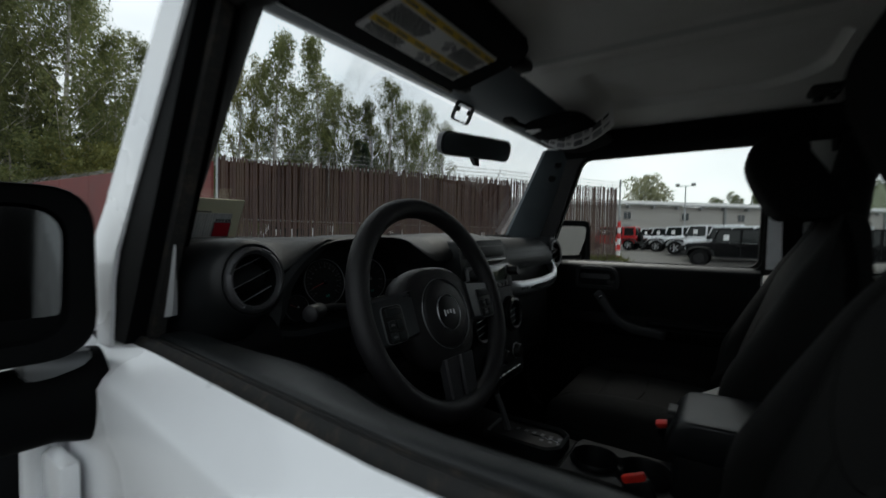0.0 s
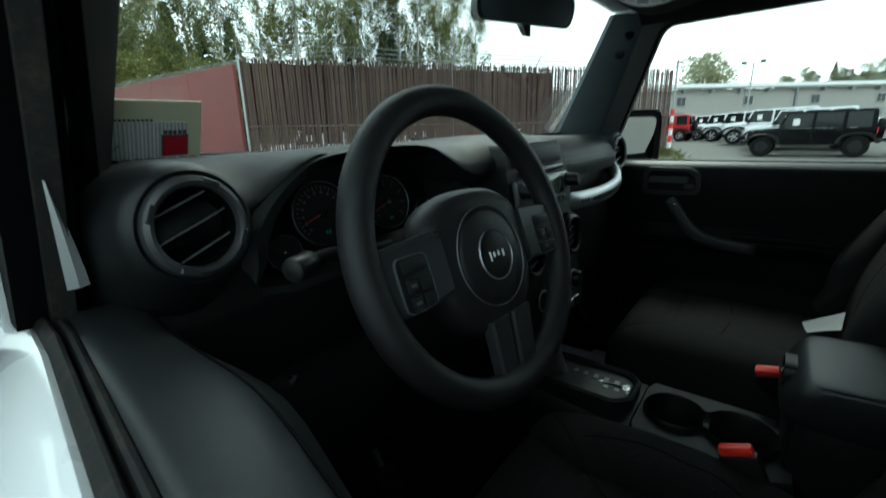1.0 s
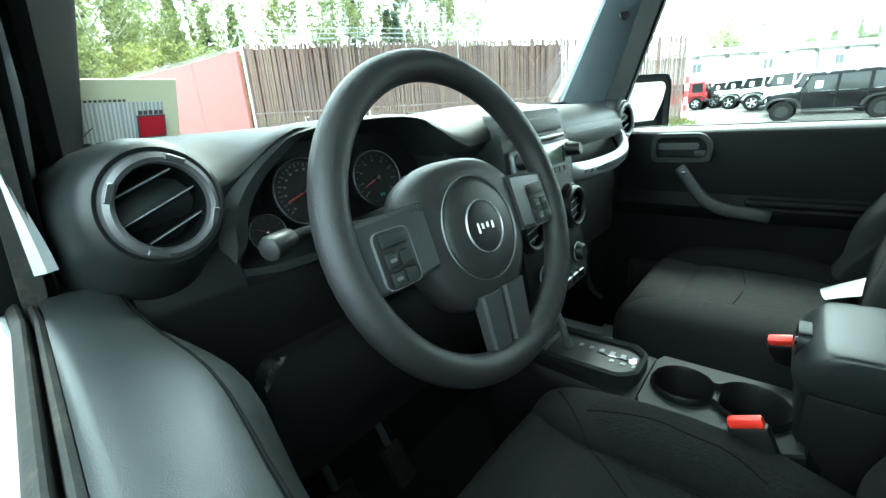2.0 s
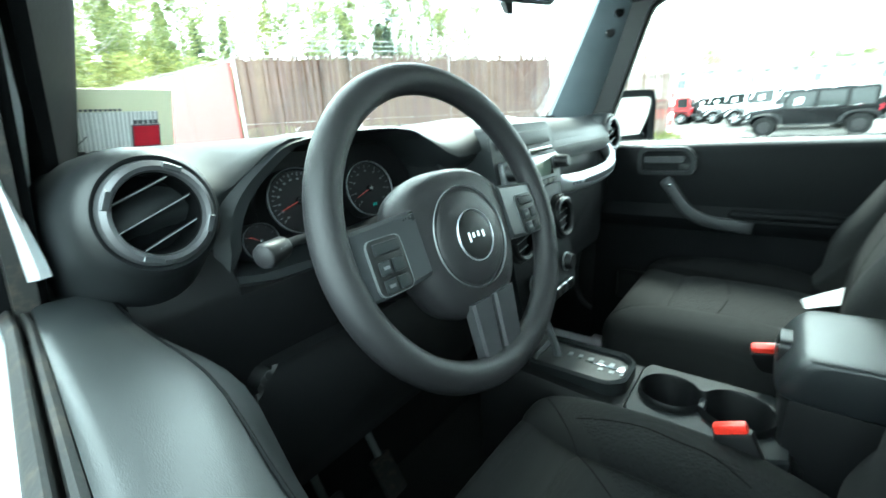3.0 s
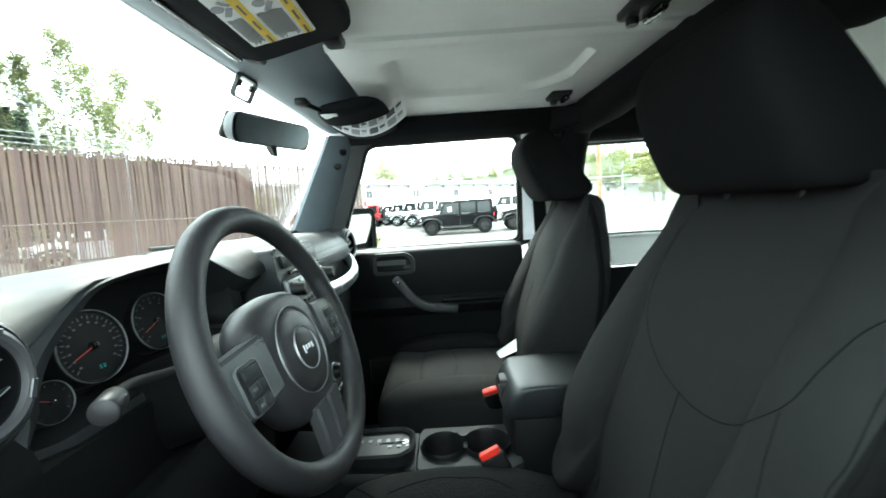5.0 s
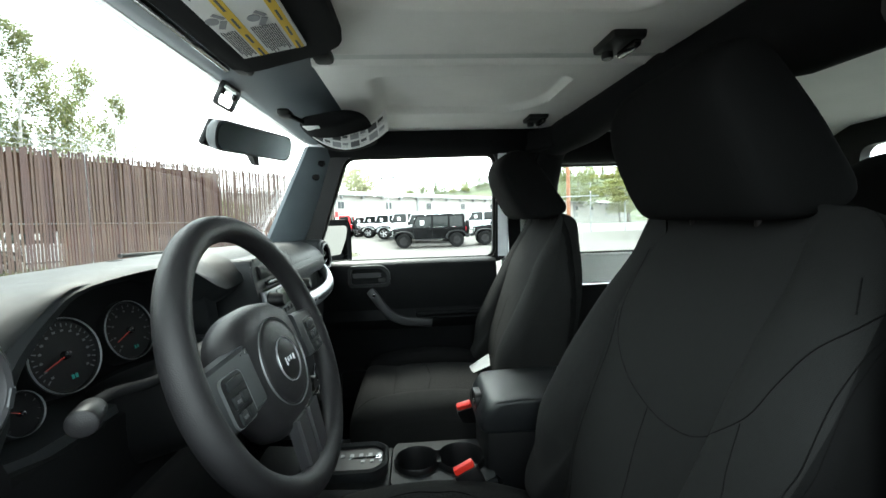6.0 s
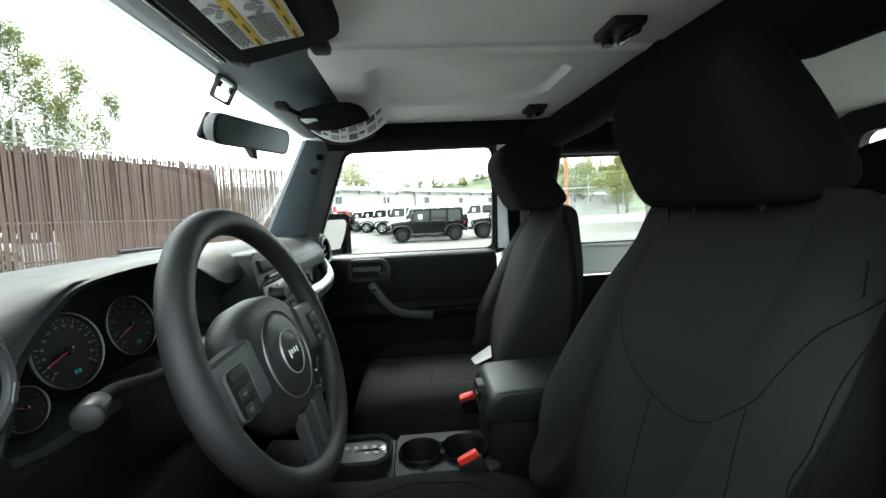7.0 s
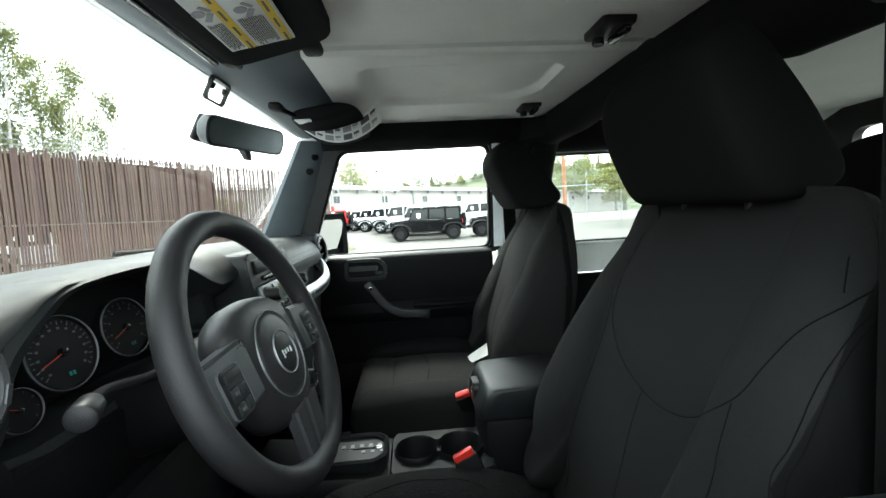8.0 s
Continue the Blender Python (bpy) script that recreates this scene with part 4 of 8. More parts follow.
# ---- dashboard ----
def round_vent(root, c, ax, r, mat_ring="satin", slats=4, turn=20, clips=True):
    """A round air vent: ring with clips, dark barrel, tilted slats."""
    ax = Vector(ax).normalized()
    bm = B()
    lathe(bm, [(r * 0.77, -0.030), (r * 0.77, 0.002), (r * 0.80, 0.006), (r * 0.88, 0.0075), (r * 0.97, 0.005), (r, 0.0), (r, -0.012), (r * 0.9, -0.03)], c, ax, 48)
    vent = part("vent_ring", bm, M[mat_ring], root, "grey vent ring")
    bm = B()
    lathe(bm, [(0.0001, -0.028), (r * 0.750, -0.028), (r * 0.752, 0.0005), (r * 0.772, 0.0015), (r * 0.769, -0.034), (0.0001, -0.034)], c, ax, 40)
    part("barrel", bm, M["flare"], vent)
    u = (Vector((1, 0, 0)) - ax * ax.x).normalized()
    v = u.cross(ax)
    if v.z < 0:
        v = -v
    a = radians(turn)
    u2, v2 = math.cos(a) * u + math.sin(a) * v, -math.sin(a) * u + math.cos(a) * v
    c = Vector(c)
    link_edges = []
    for i in range(slats):
        h = (i - (slats - 1) / 2) * r * 1.45 / slats
        half = math.sqrt(max(0.0, (r * 0.76) ** 2 - h * h))
        rot = Matrix((u2, ax, u2.cross(ax))).transposed() @ Matrix.Rotation(radians(-18), 3, "X")
        bm = B()
        box(bm, c + v2 * h - ax * 0.010, (half * 2, 0.009, 0.0012), 0.0004, 1, rot)
        part("slat", bm, M["black"], vent, smooth=20)
        bm = B()
        box(bm, c + v2 * h - ax * 0.0055 + v2 * 0.0005, (half * 1.94, 0.0008, 0.0010), 0.0003, 1, rot)
        link_edges.append((bm, vent))
    for bm, v_ in link_edges:
        part("slat_edge", bm, M["silver"], v_, "thin silver slat edge", smooth=20)
    if clips:
        for k in range(4):
            q = radians(45 + 90 * k + turn)
            d = math.cos(q) * u + math.sin(q) * v
            rot = Matrix((d, ax, d.cross(ax))).transposed()
            bm = B()
            box(bm, c + d * r * 0.885 + ax * 0.0062, (r * 0.13, 0.003, r * 0.36), 0.0008, 1, rot)
            part("clip", bm, M["spoke"] if mat_ring == "vent_silver" else M["black"], vent, smooth=20)
    return vent


def dashboard():
    root = thing("dashboard", (0, 0.3, 1.0), "black grained plastic dashboard with round vents", "dashboard")
    # top pad, humped over the instruments
    bm, rings = B(), []
    for i in range(57):
        x = -0.652 + 1.335 * i / 56
        mk = smoothstep(-0.565, -0.455, x) * (1 - smoothstep(-0.27, -0.17, x))
        hump, q = 0.022 * mk, -0.026 * smoothstep(-0.625, -0.535, x) * (1 - smoothstep(-0.27, -0.17, x))
        stack = 0.014 * smoothstep(-0.135, -0.10, x) * (1 - smoothstep(0.125, 0.16, x))
        endfall = 0.022 * smoothstep(0.60, 0.69, abs(x))
        bow = 0.03 * (1 - (x / 0.68) ** 2)
        h = hump + stack - endfall
        up = 0.021 * (1 - 0.5 * smoothstep(0.1, 0.5, x))
        rings.append([(x, 0.412 + bow, 1.34), (x, 0.412 + bow, 1.382 + up), (x, 0.36 + bow, 1.392 + up - endfall), (x, 0.29, 1.394 + up + 0.3 * stack - endfall), (x, 0.245, 1.394 + max(up, hump) + 0.5 * stack - endfall), (x, 0.213 - 0.6 * q, 1.391 + max(0.7 * up, hump) + 0.7 * stack - endfall + 0.003 * mk),
                      (x, 0.180 - q - stack, 1.383 + h + 0.011 * mk), (x, 0.166 - q - stack, 1.371 + h + 0.022 * mk), (x, 0.162 - q - stack, 1.361 + h * 0.9 + 0.032 * mk), (x, 0.168 - q, 1.351 + h * 0.8 + 0.045 * mk), (x, 0.20, 1.332 + 0.080 * mk)])
    loft(bm, rings)
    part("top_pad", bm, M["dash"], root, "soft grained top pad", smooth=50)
    # lower face
    bm, rings = B(), []
    for i in range(29):
        x = -0.650 + 1.33 * i / 28
        mid = smoothstep(-0.20, -0.12, x)
        rings.append([(x, 0.36, 1.365), (x, 0.185, 1.365), (x, 0.178 + 0.02 * (1 - mid), 1.31), (x, 0.178, 1.268), (x, 0.178, 1.259), (x, 0.178, 1.23), (x, 0.185, 1.14), (x, 0.215, 1.03), (x, 0.28, 0.93), (x, 0.40, 0.86)])
    # the face steps back behind the instruments
    rings = [r if not (-0.55 < r[0][0] < -0.125) else [(p[0], max(p[1], 0.268), p[2]) if 1.262 < p[2] < 1.37 else p for p in r] for r in rings]
    loft(bm, rings)
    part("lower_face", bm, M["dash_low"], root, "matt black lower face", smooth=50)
    # instrument surround
    outer = [(-0.548, 1.245), (-0.566, 1.30), (-0.554, 1.352), (-0.508, 1.393), (-0.45, 1.415), (-0.29, 1.418), (-0.205, 1.397), (-0.155, 1.35), (-0.14, 1.285), (-0.14, 1.24)]
    inner = [(-0.524, 1.270), (-0.538, 1.305), (-0.522, 1.348), (-0.481, 1.385), (-0.432, 1.406), (-0.295, 1.411), (-0.225, 1.388), (-0.192, 1.340), (-0.185, 1.30), (-0.20, 1.274)]
    bm = B()
    prof_o, prof_i = ([(max(-0.568, min(-0.13, p.x)), max(1.252, p.y)) for p in smooth_path([(a, b, 0) for a, b in pl], 4, True)] for pl in (outer, inner))
    f = AX["y"]
    back = [(a * 0.97 - 0.012, 1.315 + (b - 1.315) * 0.93) for a, b in prof_i]
    loft(bm, [[f(0.262, *p) for p in prof_o], [f(0.194, *p) for p in prof_o], [f(0.185, (p[0] + q[0]) / 2, (p[1] + q[1]) / 2) for p, q in zip(prof_o, prof_i)],
              [f(0.190, *p) for p in prof_i], [f(0.262, *p) for p in back]], caps=False)
    part("instrument_surround", bm, M["dash"], root, "hooded instrument surround", smooth=50)
    bm = B()
    prism(bm, [(a * 0.97 - 0.012, 1.315 + (b - 1.315) * 0.93) for a, b in inner], "y", 0.256, 0.262)
    cl = part("instrument_panel", bm, M["dial"], root, "black instrument panel")
    gauges = ((-0.443, 0.217, 1.337, 0.0410, 14, 197), (-0.306, 0.240, 1.329, 0.0415, 9, 200), (-0.505, 0.212, 1.301, 0.0212, 5, 150), (-0.237, 0.225, 1.305, 0.0200, 5, 120))
    for gx, gy, gz, r, ticks, na in gauges:
        ax = Vector((-0.10, -0.97, 0.22)).normalized()
        c = Vector((gx, gy, gz))
        bm = B()
        lathe(bm, [(0.0001, 0.0), (r * 0.93, 0.0), (r * 0.93, -0.004), (0.0001, -0.004)], c, ax, 40)
        dial = part("gauge_dial", bm, M["dial"], root, "black dial")
        bm = B()
        lathe(bm, [(r * 0.976, 0.0), (r * 0.982, 0.0036), (r * 0.990, 0.0044), (r, 0.003), (r, 0.001)], c, ax, 48, caps=False)
        part("gauge_ring", bm, M["silver"], dial, "chrome ring")
        bm = B()
        lathe(bm, [(r * 0.93, -0.004), (r * 0.955, 0.0025), (r * 1.03, 0.002), (r * 1.06, -0.045)], c, ax, 40, caps=False)
        part("gauge_cup", bm, M["dash_low"], dial, "black cup")
        u = Vector((1, 0, 0)) - ax * ax.x
        u.normalize()
        v = ax.cross(u) * -1
        if v.z < 0:
            v = -v
        bm = B()
        for k in range(ticks * 2 - 1):
            q = radians(220 - 260 * k / (ticks * 2 - 2))
            d = math.cos(q) * u + math.sin(q) * v
            ln = 0.11 if k % 2 == 0 else 0.06
            box(bm, c + d * r * (0.86 - ln / 2) + ax * 0.0012, (r * ln, 0.0006, r * 0.028), 0, 1, Matrix((d, ax, d.cross(ax))).transposed())
        part("dial_ticks", bm, M["mark"], dial, "pale scale marks", smooth=0)
        if r > 0.03:
            bm = B()
            for k in range(ticks):
                q = radians(220 - 260 * k / (ticks - 1))
                d = math.cos(q) * u + math.sin(q) * v
                box(bm, c + d * r * 0.66 + ax * 0.0012, (r * 0.075, 0.0006, r * 0.06), 0, 1, Matrix((u, ax, u.cross(ax))).transposed())
            part("dial_figures", bm, M["mark"], dial, "pale scale figures", smooth=0)
            bm = B()
            for k in range(2):
                box(bm, c + u * r * (0.0 + 0.11 * k) - v * r * 0.60 + ax * 0.0014, (r * 0.065, 0.0006, r * 0.11), 0, 1, Matrix((u, ax, u.cross(ax))).transposed())
            part("dial_display", bm, M["lcd"], dial, "teal lit display", smooth=0)
        q = radians(na)
        d = math.cos(q) * u + math.sin(q) * v
        bm = B()
        box(bm, c + d * r * 0.38 + ax * 0.0035, (r * 0.62, 0.001, r * 0.026), 0, 1, Matrix((d, ax, d.cross(ax))).transposed())
        part("needle", bm, M["needle"], dial, "red needle", smooth=0)
        bm = B()
        lathe(bm, [(0.0001, 0.006), (r * 0.10, 0.005), (r * 0.12, 0.0), (0.0001, 0.0)], c, ax, 16)
        part("needle_hub", bm, M["gloss_black"], dial)
    # end pods with round vents
    for s in (-1, 1):
        ax = Vector((s * -0.10, -0.99, 0.10)).normalized()
        c = Vector((-0.617, 0.153, 1.362) if s < 0 else (0.607, 0.160, 1.348))
        k = 0.90 if s < 0 else 1.0
        bm = B()
        pu = Vector((1, 0, 0)) - ax * ax.x
        pu.normalize()
        pv = pu.cross(ax)
        pv = pv if pv.z > 0 else -pv
        rings = []
        for o, r, e in ((-0.05, 0.038, 0), (0.0, 0.038, 0), (0.0, 0.050, 0), (0.003, 0.053, 0), (0.0, 0.0575, 0), (-0.010, 0.062, 0.002), (-0.03, 0.065, 0.016), (-0.07, 0.066, 0.05), (-0.12, 0.066, 0.09)):
            rings.append([c + ax * o + pu * (r * k * math.cos(q) + 0.25 * e * max(0, s * math.cos(q)) * (s > 0)) + pv * (r * k * math.sin(q) - e * max(0, -math.sin(q))) for q in (2 * math.pi * j / 48 for j in range(48))])
        loft(bm, rings, caps=False)
        part("vent_pod", bm, M["pod"], root, "rounded vent pod", smooth=50)
        round_vent(root, c + ax * 0.002, ax, 0.0490 * k, "vent_silver", 3, 20)
    # centre stack, its face sloping towards the seats
    def slope(bm):
        for q in bm.verts:
            q.co.y += (q.co.z - 1.38) * 0.19
        return bm
    bm = B()
    sx, sw = 0.008, 0.126
    prism(bm, rounded([(sx - sw, 1.05), (sx - sw, 1.375), (sx - sw + 0.01, 1.405), (sx + sw - 0.01, 1.405), (sx + sw, 1.375), (sx + sw, 1.05)], 0.02), "y", 0.140, 0.25, 0.006)
    st = part("centre_panel", slope(bm), M["dash"], root, "black centre stack")
    bm = B()
    box(bm, (sx, 0.138, 1.377), (0.20, 0.008, 0.026), 0.003)
    part("stack_lid", slope(bm), M["dash"], st)
    bm = B()
    box(bm, (sx + 0.01, 0.136, 1.353), (0.175, 0.010, 0.008), 0.001)
    part("card_slot", slope(bm), M["gloss_black"], st, "dark card slot")
    bm = B()
    box(bm, (sx, 0.136, 1.312), (0.228, 0.014, 0.062), 0.005)
    radio = part("radio", slope(bm), M["satin"], st, "silver-grey radio")
    bm = B()
    box(bm, (sx + 0.006, 0.1275, 1.320), (0.135, 0.003, 0.036), 0.001)
    part("radio_screen", slope(bm), M["screen"], radio, "greenish display")
    for k in range(7):
        bm = B()
        box(bm, (sx - 0.055 + 0.021 * k, 0.1275, 1.291), (0.017, 0.005, 0.010), 0.001, 1)
        part("radio_key", slope(bm), M["black"], radio, smooth=20)
    for kx in (sx - 0.098, sx + 0.104):
        bm = B()
        lathe(bm, [(0.0001, 0.026), (0.010, 0.026), (0.0125, 0.022), (0.014, 0.003), (0.015, 0.0), (0.0001, 0.0)], (kx, 0.129, 1.324), (0, -1, 0), 24)
        part("radio_knob", slope(bm), M["black"], radio, "black rotary knob")
    for vx in (sx - 0.090, sx + 0.092):
        bm = B()
        lathe(bm, [(0.034, -0.045), (0.034, 0.0), (0.046, 0.0), (0.048, -0.004), (0.05, -0.05)], (vx, 0.098, 1.208), (0, -1, 0.1), 36, caps=False)
        part("vent_seat", bm, M["dash_low"], st)
        round_vent(root, (vx, 0.097, 1.208), (0, -1, 0.1), 0.043, "black", 4, 8, clips=False)
    for k in range(3):
        kc = (sx - 0.075 + 0.075 * k, 0.085, 1.115)
        bm = B()
        lathe(bm, [(0.0001, 0.018), (0.014, 0.018), (0.017, 0.014), (0.019, 0.0), (0.0001, 0.0)], kc, (0, -1, 0.1), 24)
        kn = part("climate_knob", bm, M["black"], st, "black climate knob")
        bm = B()
        lathe(bm, [(0.0185, 0.002), (0.0185, 0.004), (0.0205, 0.004), (0.0205, 0.002)], kc, (0, -1, 0.1), 24, caps=False)
        part("knob_ring", bm, M["bright"], kn, "bright ring")
    for k in range(6):
        bm = B()
        box(bm, (sx - 0.075 + 0.03 * k, 0.136, 1.068), (0.025, 0.012, 0.02), 0.002, 1)
        part("switch", slope(bm), M["gloss_black"], st, smooth=20)
    # passenger side: pad face, recess, silver grab bar
    bm, rings = B(), []
    for i in range(13):
        x = 0.135 + 0.43 * i / 12
        rings.append([(x, 0.24, 1.366), (x, 0.172, 1.372), (x, 0.157, 1.355), (x, 0.152, 1.332), (x, 0.158, 1.312), (x, 0.24, 1.306)])
    loft(bm, rings)
    part("passenger_fascia", bm, M["dash"], root, "grained fascia strip", smooth=50)
    bm = B()
    box(bm, (0.345, 0.1565, 1.345), (0.29, 0.006, 0.0022), 0.0006, 1)
    part("fascia_line", bm, M["black"], root)
    bm = B()
    box(bm, (0.36, 0.192, 1.285), (0.36, 0.03, 0.06), 0.004)
    part("grab_recess", bm, M["black"], root)
    path = smooth_path([(0.148, 0.140, 1.268), (0.19, 0.125, 1.264), (0.28, 0.116, 1.262), (0.39, 0.116, 1.263), (0.48, 0.124, 1.270), (0.540, 0.142, 1.290), (0.560, 0.165, 1.315)], 5)
    bm, rings = B(), []
    for i, p in enumerate(path):
        hgt = 0.020 - 0.005 * smoothstep(0.42, 0.56, p.x)
        rings.append([(p.x, p.y + a * 0.012, p.z + b * hgt) for a, b in ((-1, -0.6), (-1.15, 0), (-1, 0.6), (-0.4, 1), (0.5, 1), (1, 0.5), (1, -0.5), (0.5, -1), (-0.4, -1))])
    loft(bm, rings)
    bar = part("grab_bar", bm, M["silver"], root, "satin silver passenger grab bar", smooth=50)
    bm = B()
    loft(bm, [[(p.x, p.y - 0.0120 - (0.0022 if q else 0.0), p.z + b * 0.0078 * w) for q, b in ((0, -1), (1, -0.8), (1, 0.8), (0, 1))]
              for p, w in ((p, min(1.0, 0.4 + 12 * min(p.x - 0.235, 0.525 - p.x))) for p in path if 0.235 <= p.x <= 0.525)])
    part("grip_inset", bm, M["pod"], bar, "black soft inset")
    bm = B()
    for k in range(3):
        box(bm, (0.19 + 0.014 * k, 0.1105 - 0.002 * k, 1.264), (0.009, 0.002, 0.007), 0.0005, 1)
    part("bar_marks", bm, M["print"], bar, smooth=0)
    bm = B()
    prism(bm, rounded(rect((0.36, 1.13), 0.40, 0.19), 0.03), "y", 0.168, 0.20, 0.008)
    part("glove_box", bm, M["dash_low"], root, "black glove box lid")
    # defroster grilles on the pad
    for x, w in ((-0.52, 0.20), (0.0, 0.30), (0.52, 0.20)):
        bm = B()
        yb = 0.335 + 0.03 * (1 - (x / 0.68) ** 2)
        box(bm, (x, yb, 1.409), (w, 0.022, 0.008), 0.002)
        for k in range(int(w / 0.012)):
            box(bm, (x - w / 2 + 0.006 + 0.012 * k, yb, 1.4135), (0.003, 0.018, 0.002))
        part("defroster_grille", bm, M["black"], root, smooth=20)
    bm = B()
    box(bm, (-0.580, 0.290, 1.396), (0.13, 0.09, 0.020), 0.008)
    part("corner_cap", bm, M["dash"], root, "raised corner cap")
    # knee panel under the column
    bm = B()
    prism(bm, rounded(rect((-0.36, 1.09), 0.42, 0.17), 0.03), "y", 0.16, 0.21, 0.01)
    part("knee_panel", bm, M["dash_low"], root)
    return root


dashboard()


# ---- steering wheel ----
def steering_wheel():
    th = radians(20.0)
    c = Vector((-0.366, 0.027, 1.308))
    wz = Matrix.Rotation(radians(-3.6), 3, "Z")
    nn, u, v = wz @ Vector((0, -math.cos(th), math.sin(th))), wz @ Vector((1, 0, 0)), wz @ Vector((0, math.sin(th), math.cos(th)))
    def P(a, b, o=0.0):
        return c + u * a + v * b + nn * o
    HUB = -0.010  # the hub sits back from the rim's plane
    RM = Matrix((u, v, nn)).transposed()
    root = thing("steering_wheel", tuple(c), "black padded steering wheel with four spokes", "steering wheel")
    n = 72
    bm, rings = B(), []
    R0 = 0.1685
    for i in range(n):
        a = 2 * math.pi * i / n
        rings.append([P(math.cos(a) * (R0 + 0.0172 * math.cos(q)), math.sin(a) * (R0 + 0.0172 * math.cos(q)), 0.0165 * math.sin(q)) for q in (2 * math.pi * j / 14 for j in range(14))])
    loft(bm, rings, close=True)
    rim = part("rim", bm, M["leather"], root, "grained grey-black rim", smooth=80)
    # hub cover: a domed shield
    shp = smooth_path([(-0.088, 0.030, 0), (-0.055, 0.058, 0), (0, 0.066, 0), (0.055, 0.058, 0), (0.088, 0.030, 0), (0.088, -0.030, 0), (0.066, -0.082, 0), (0.030, -0.104, 0), (-0.030, -0.104, 0), (-0.066, -0.082, 0), (-0.088, -0.030, 0)], 5, True)
    bm = B()
    rings = [[P(p.x * k, (p.y + 0.018) * k - 0.018, o + HUB) for p in shp] for k, o in ((0.80, -0.03), (0.98, -0.022), (1.0, -0.008), (0.97, 0.006), (0.90, 0.014), (0.76, 0.019), (0.5, 0.0215), (0.2, 0.022))]
    loft(bm, rings)
    hub = part("hub_cover", bm, M["leather"], root, "soft airbag cover", smooth=60)
    bm = B()
    lathe(bm, [(0.0577, 0.017), (0.0577, 0.0218), (0.0581, 0.0224), (0.0585, 0.0218), (0.0585, 0.015)], P(0, -0.018, HUB), nn, 56, caps=False)
    part("trim_ring", bm, M["satin"], hub, "thin satin ring")
    bm = B()
    lathe(bm, [(0.0001, 0.0262), (0.03, 0.0258), (0.050, 0.0232), (0.0555, 0.020), (0.0555, 0.012), (0.0001, 0.012)], P(0, -0.018, HUB), nn, 48)
    disc = part("centre_disc", bm, M["leather"], hub, smooth=60)
    bm = B()
    lathe(bm, [(0.0283, 0.024), (0.0283, 0.0276), (0.0288, 0.0281), (0.0293, 0.0275), (0.0293, 0.024)], P(0, -0.018, HUB), nn, 48, caps=False)
    part("emblem_ring", bm, M["silver"], hub, "chrome emblem ring")
    bm = B()
    lathe(bm, [(0.0001, 0.0285), (0.022, 0.0280), (0.0265, 0.0268), (0.0265, 0.02), (0.0001, 0.02)], P(0, -0.018, HUB), nn, 36)
    part("emblem_plate", bm, M["black"], hub)
    bm = B()
    for x, w, h, y in ((-0.0135, 0.0025, 0.011, -0.0005), (-0.0065, 0.0035, 0.006, 0.0005), (0.0015, 0.0035, 0.006, 0.0005), (0.0100, 0.0035, 0.008, -0.001)):
        box(bm, P(x, -0.018 + y, 0.0292 + HUB), (w, h, 0.0014), 0.0005, 1, RM)
    part("emblem_bars", bm, M["bright"], hub, "chrome bars of the emblem", smooth=20)
    # side spokes with switch pads
    for s in (-1, 1):
        bm = B()
        rings = []
        for f_ in (0, 0.25, 0.5, 0.75, 1):
            x = s * (0.075 + 0.092 * f_)
            hi, lo = 0.028 - 0.006 * f_, -0.040 - 0.014 * f_ + 0.01 * f_ * f_
            t0, t1 = -0.012, 0.012 - 0.006 * f_
            rings.append([P(x, hi, t0), P(x, hi, t1 - 0.003), P(x, hi - 0.004, t1), P(x, lo + 0.004, t1), P(x, lo, t1 - 0.003), P(x, lo, t0)])
        loft(bm, rings)
        sp = part("side_spoke", bm, M["spoke"], root, "satin dark grey spoke")
        cx = s * 0.1205
        bm = B()
        shp2 = rounded(rect((cx, -0.016), 0.042, 0.054), 0.009, 4)
        inn2 = rounded(rect((cx, -0.016), 0.0406, 0.0526), 0.0084, 4)
        loft(bm, [[P(a, b, 0.008) for a, b in shp2], [P(a, b, 0.0112) for a, b in shp2], [P(a, b, 0.0112) for a, b in inn2], [P(a, b, 0.008) for a, b in inn2]], close=True)
        part("switch_frame", bm, M["satin"], sp, "thin chrome surround")
        bm = B()
        loft(bm, [[P(a, b, 0.006) for a, b in inn2], [P(a, b, 0.0108) for a, b in inn2], [P(cx + (a - cx) * 0.9, b, 0.0115) for a, b in inn2]])
        part("switch_pad", bm, M["black"], sp)
        for bx, by, bw, bh in ((0, 0.014, 0.030, 0.011), (-0.008, -0.004, 0.013, 0.013), (0.008, -0.004, 0.013, 0.013), (-0.008, -0.021, 0.013, 0.013), (0.008, -0.021, 0.013, 0.013)):
            bm = B()
            box(bm, P(cx + bx, by - 0.013, 0.0128), (bw, bh, 0.004), 0.0015, 2, RM)
            kb = part("button", bm, M["dash"], sp, smooth=30)
        bm = B()
        for bx, by in ((-0.008, -0.004), (-0.008, -0.021)):
            box(bm, P(cx + bx, by - 0.013, 0.0150), (0.007, 0.003, 0.0005), 0, 1, RM)
        part("button_marks", bm, M["mark"], sp, smooth=0)
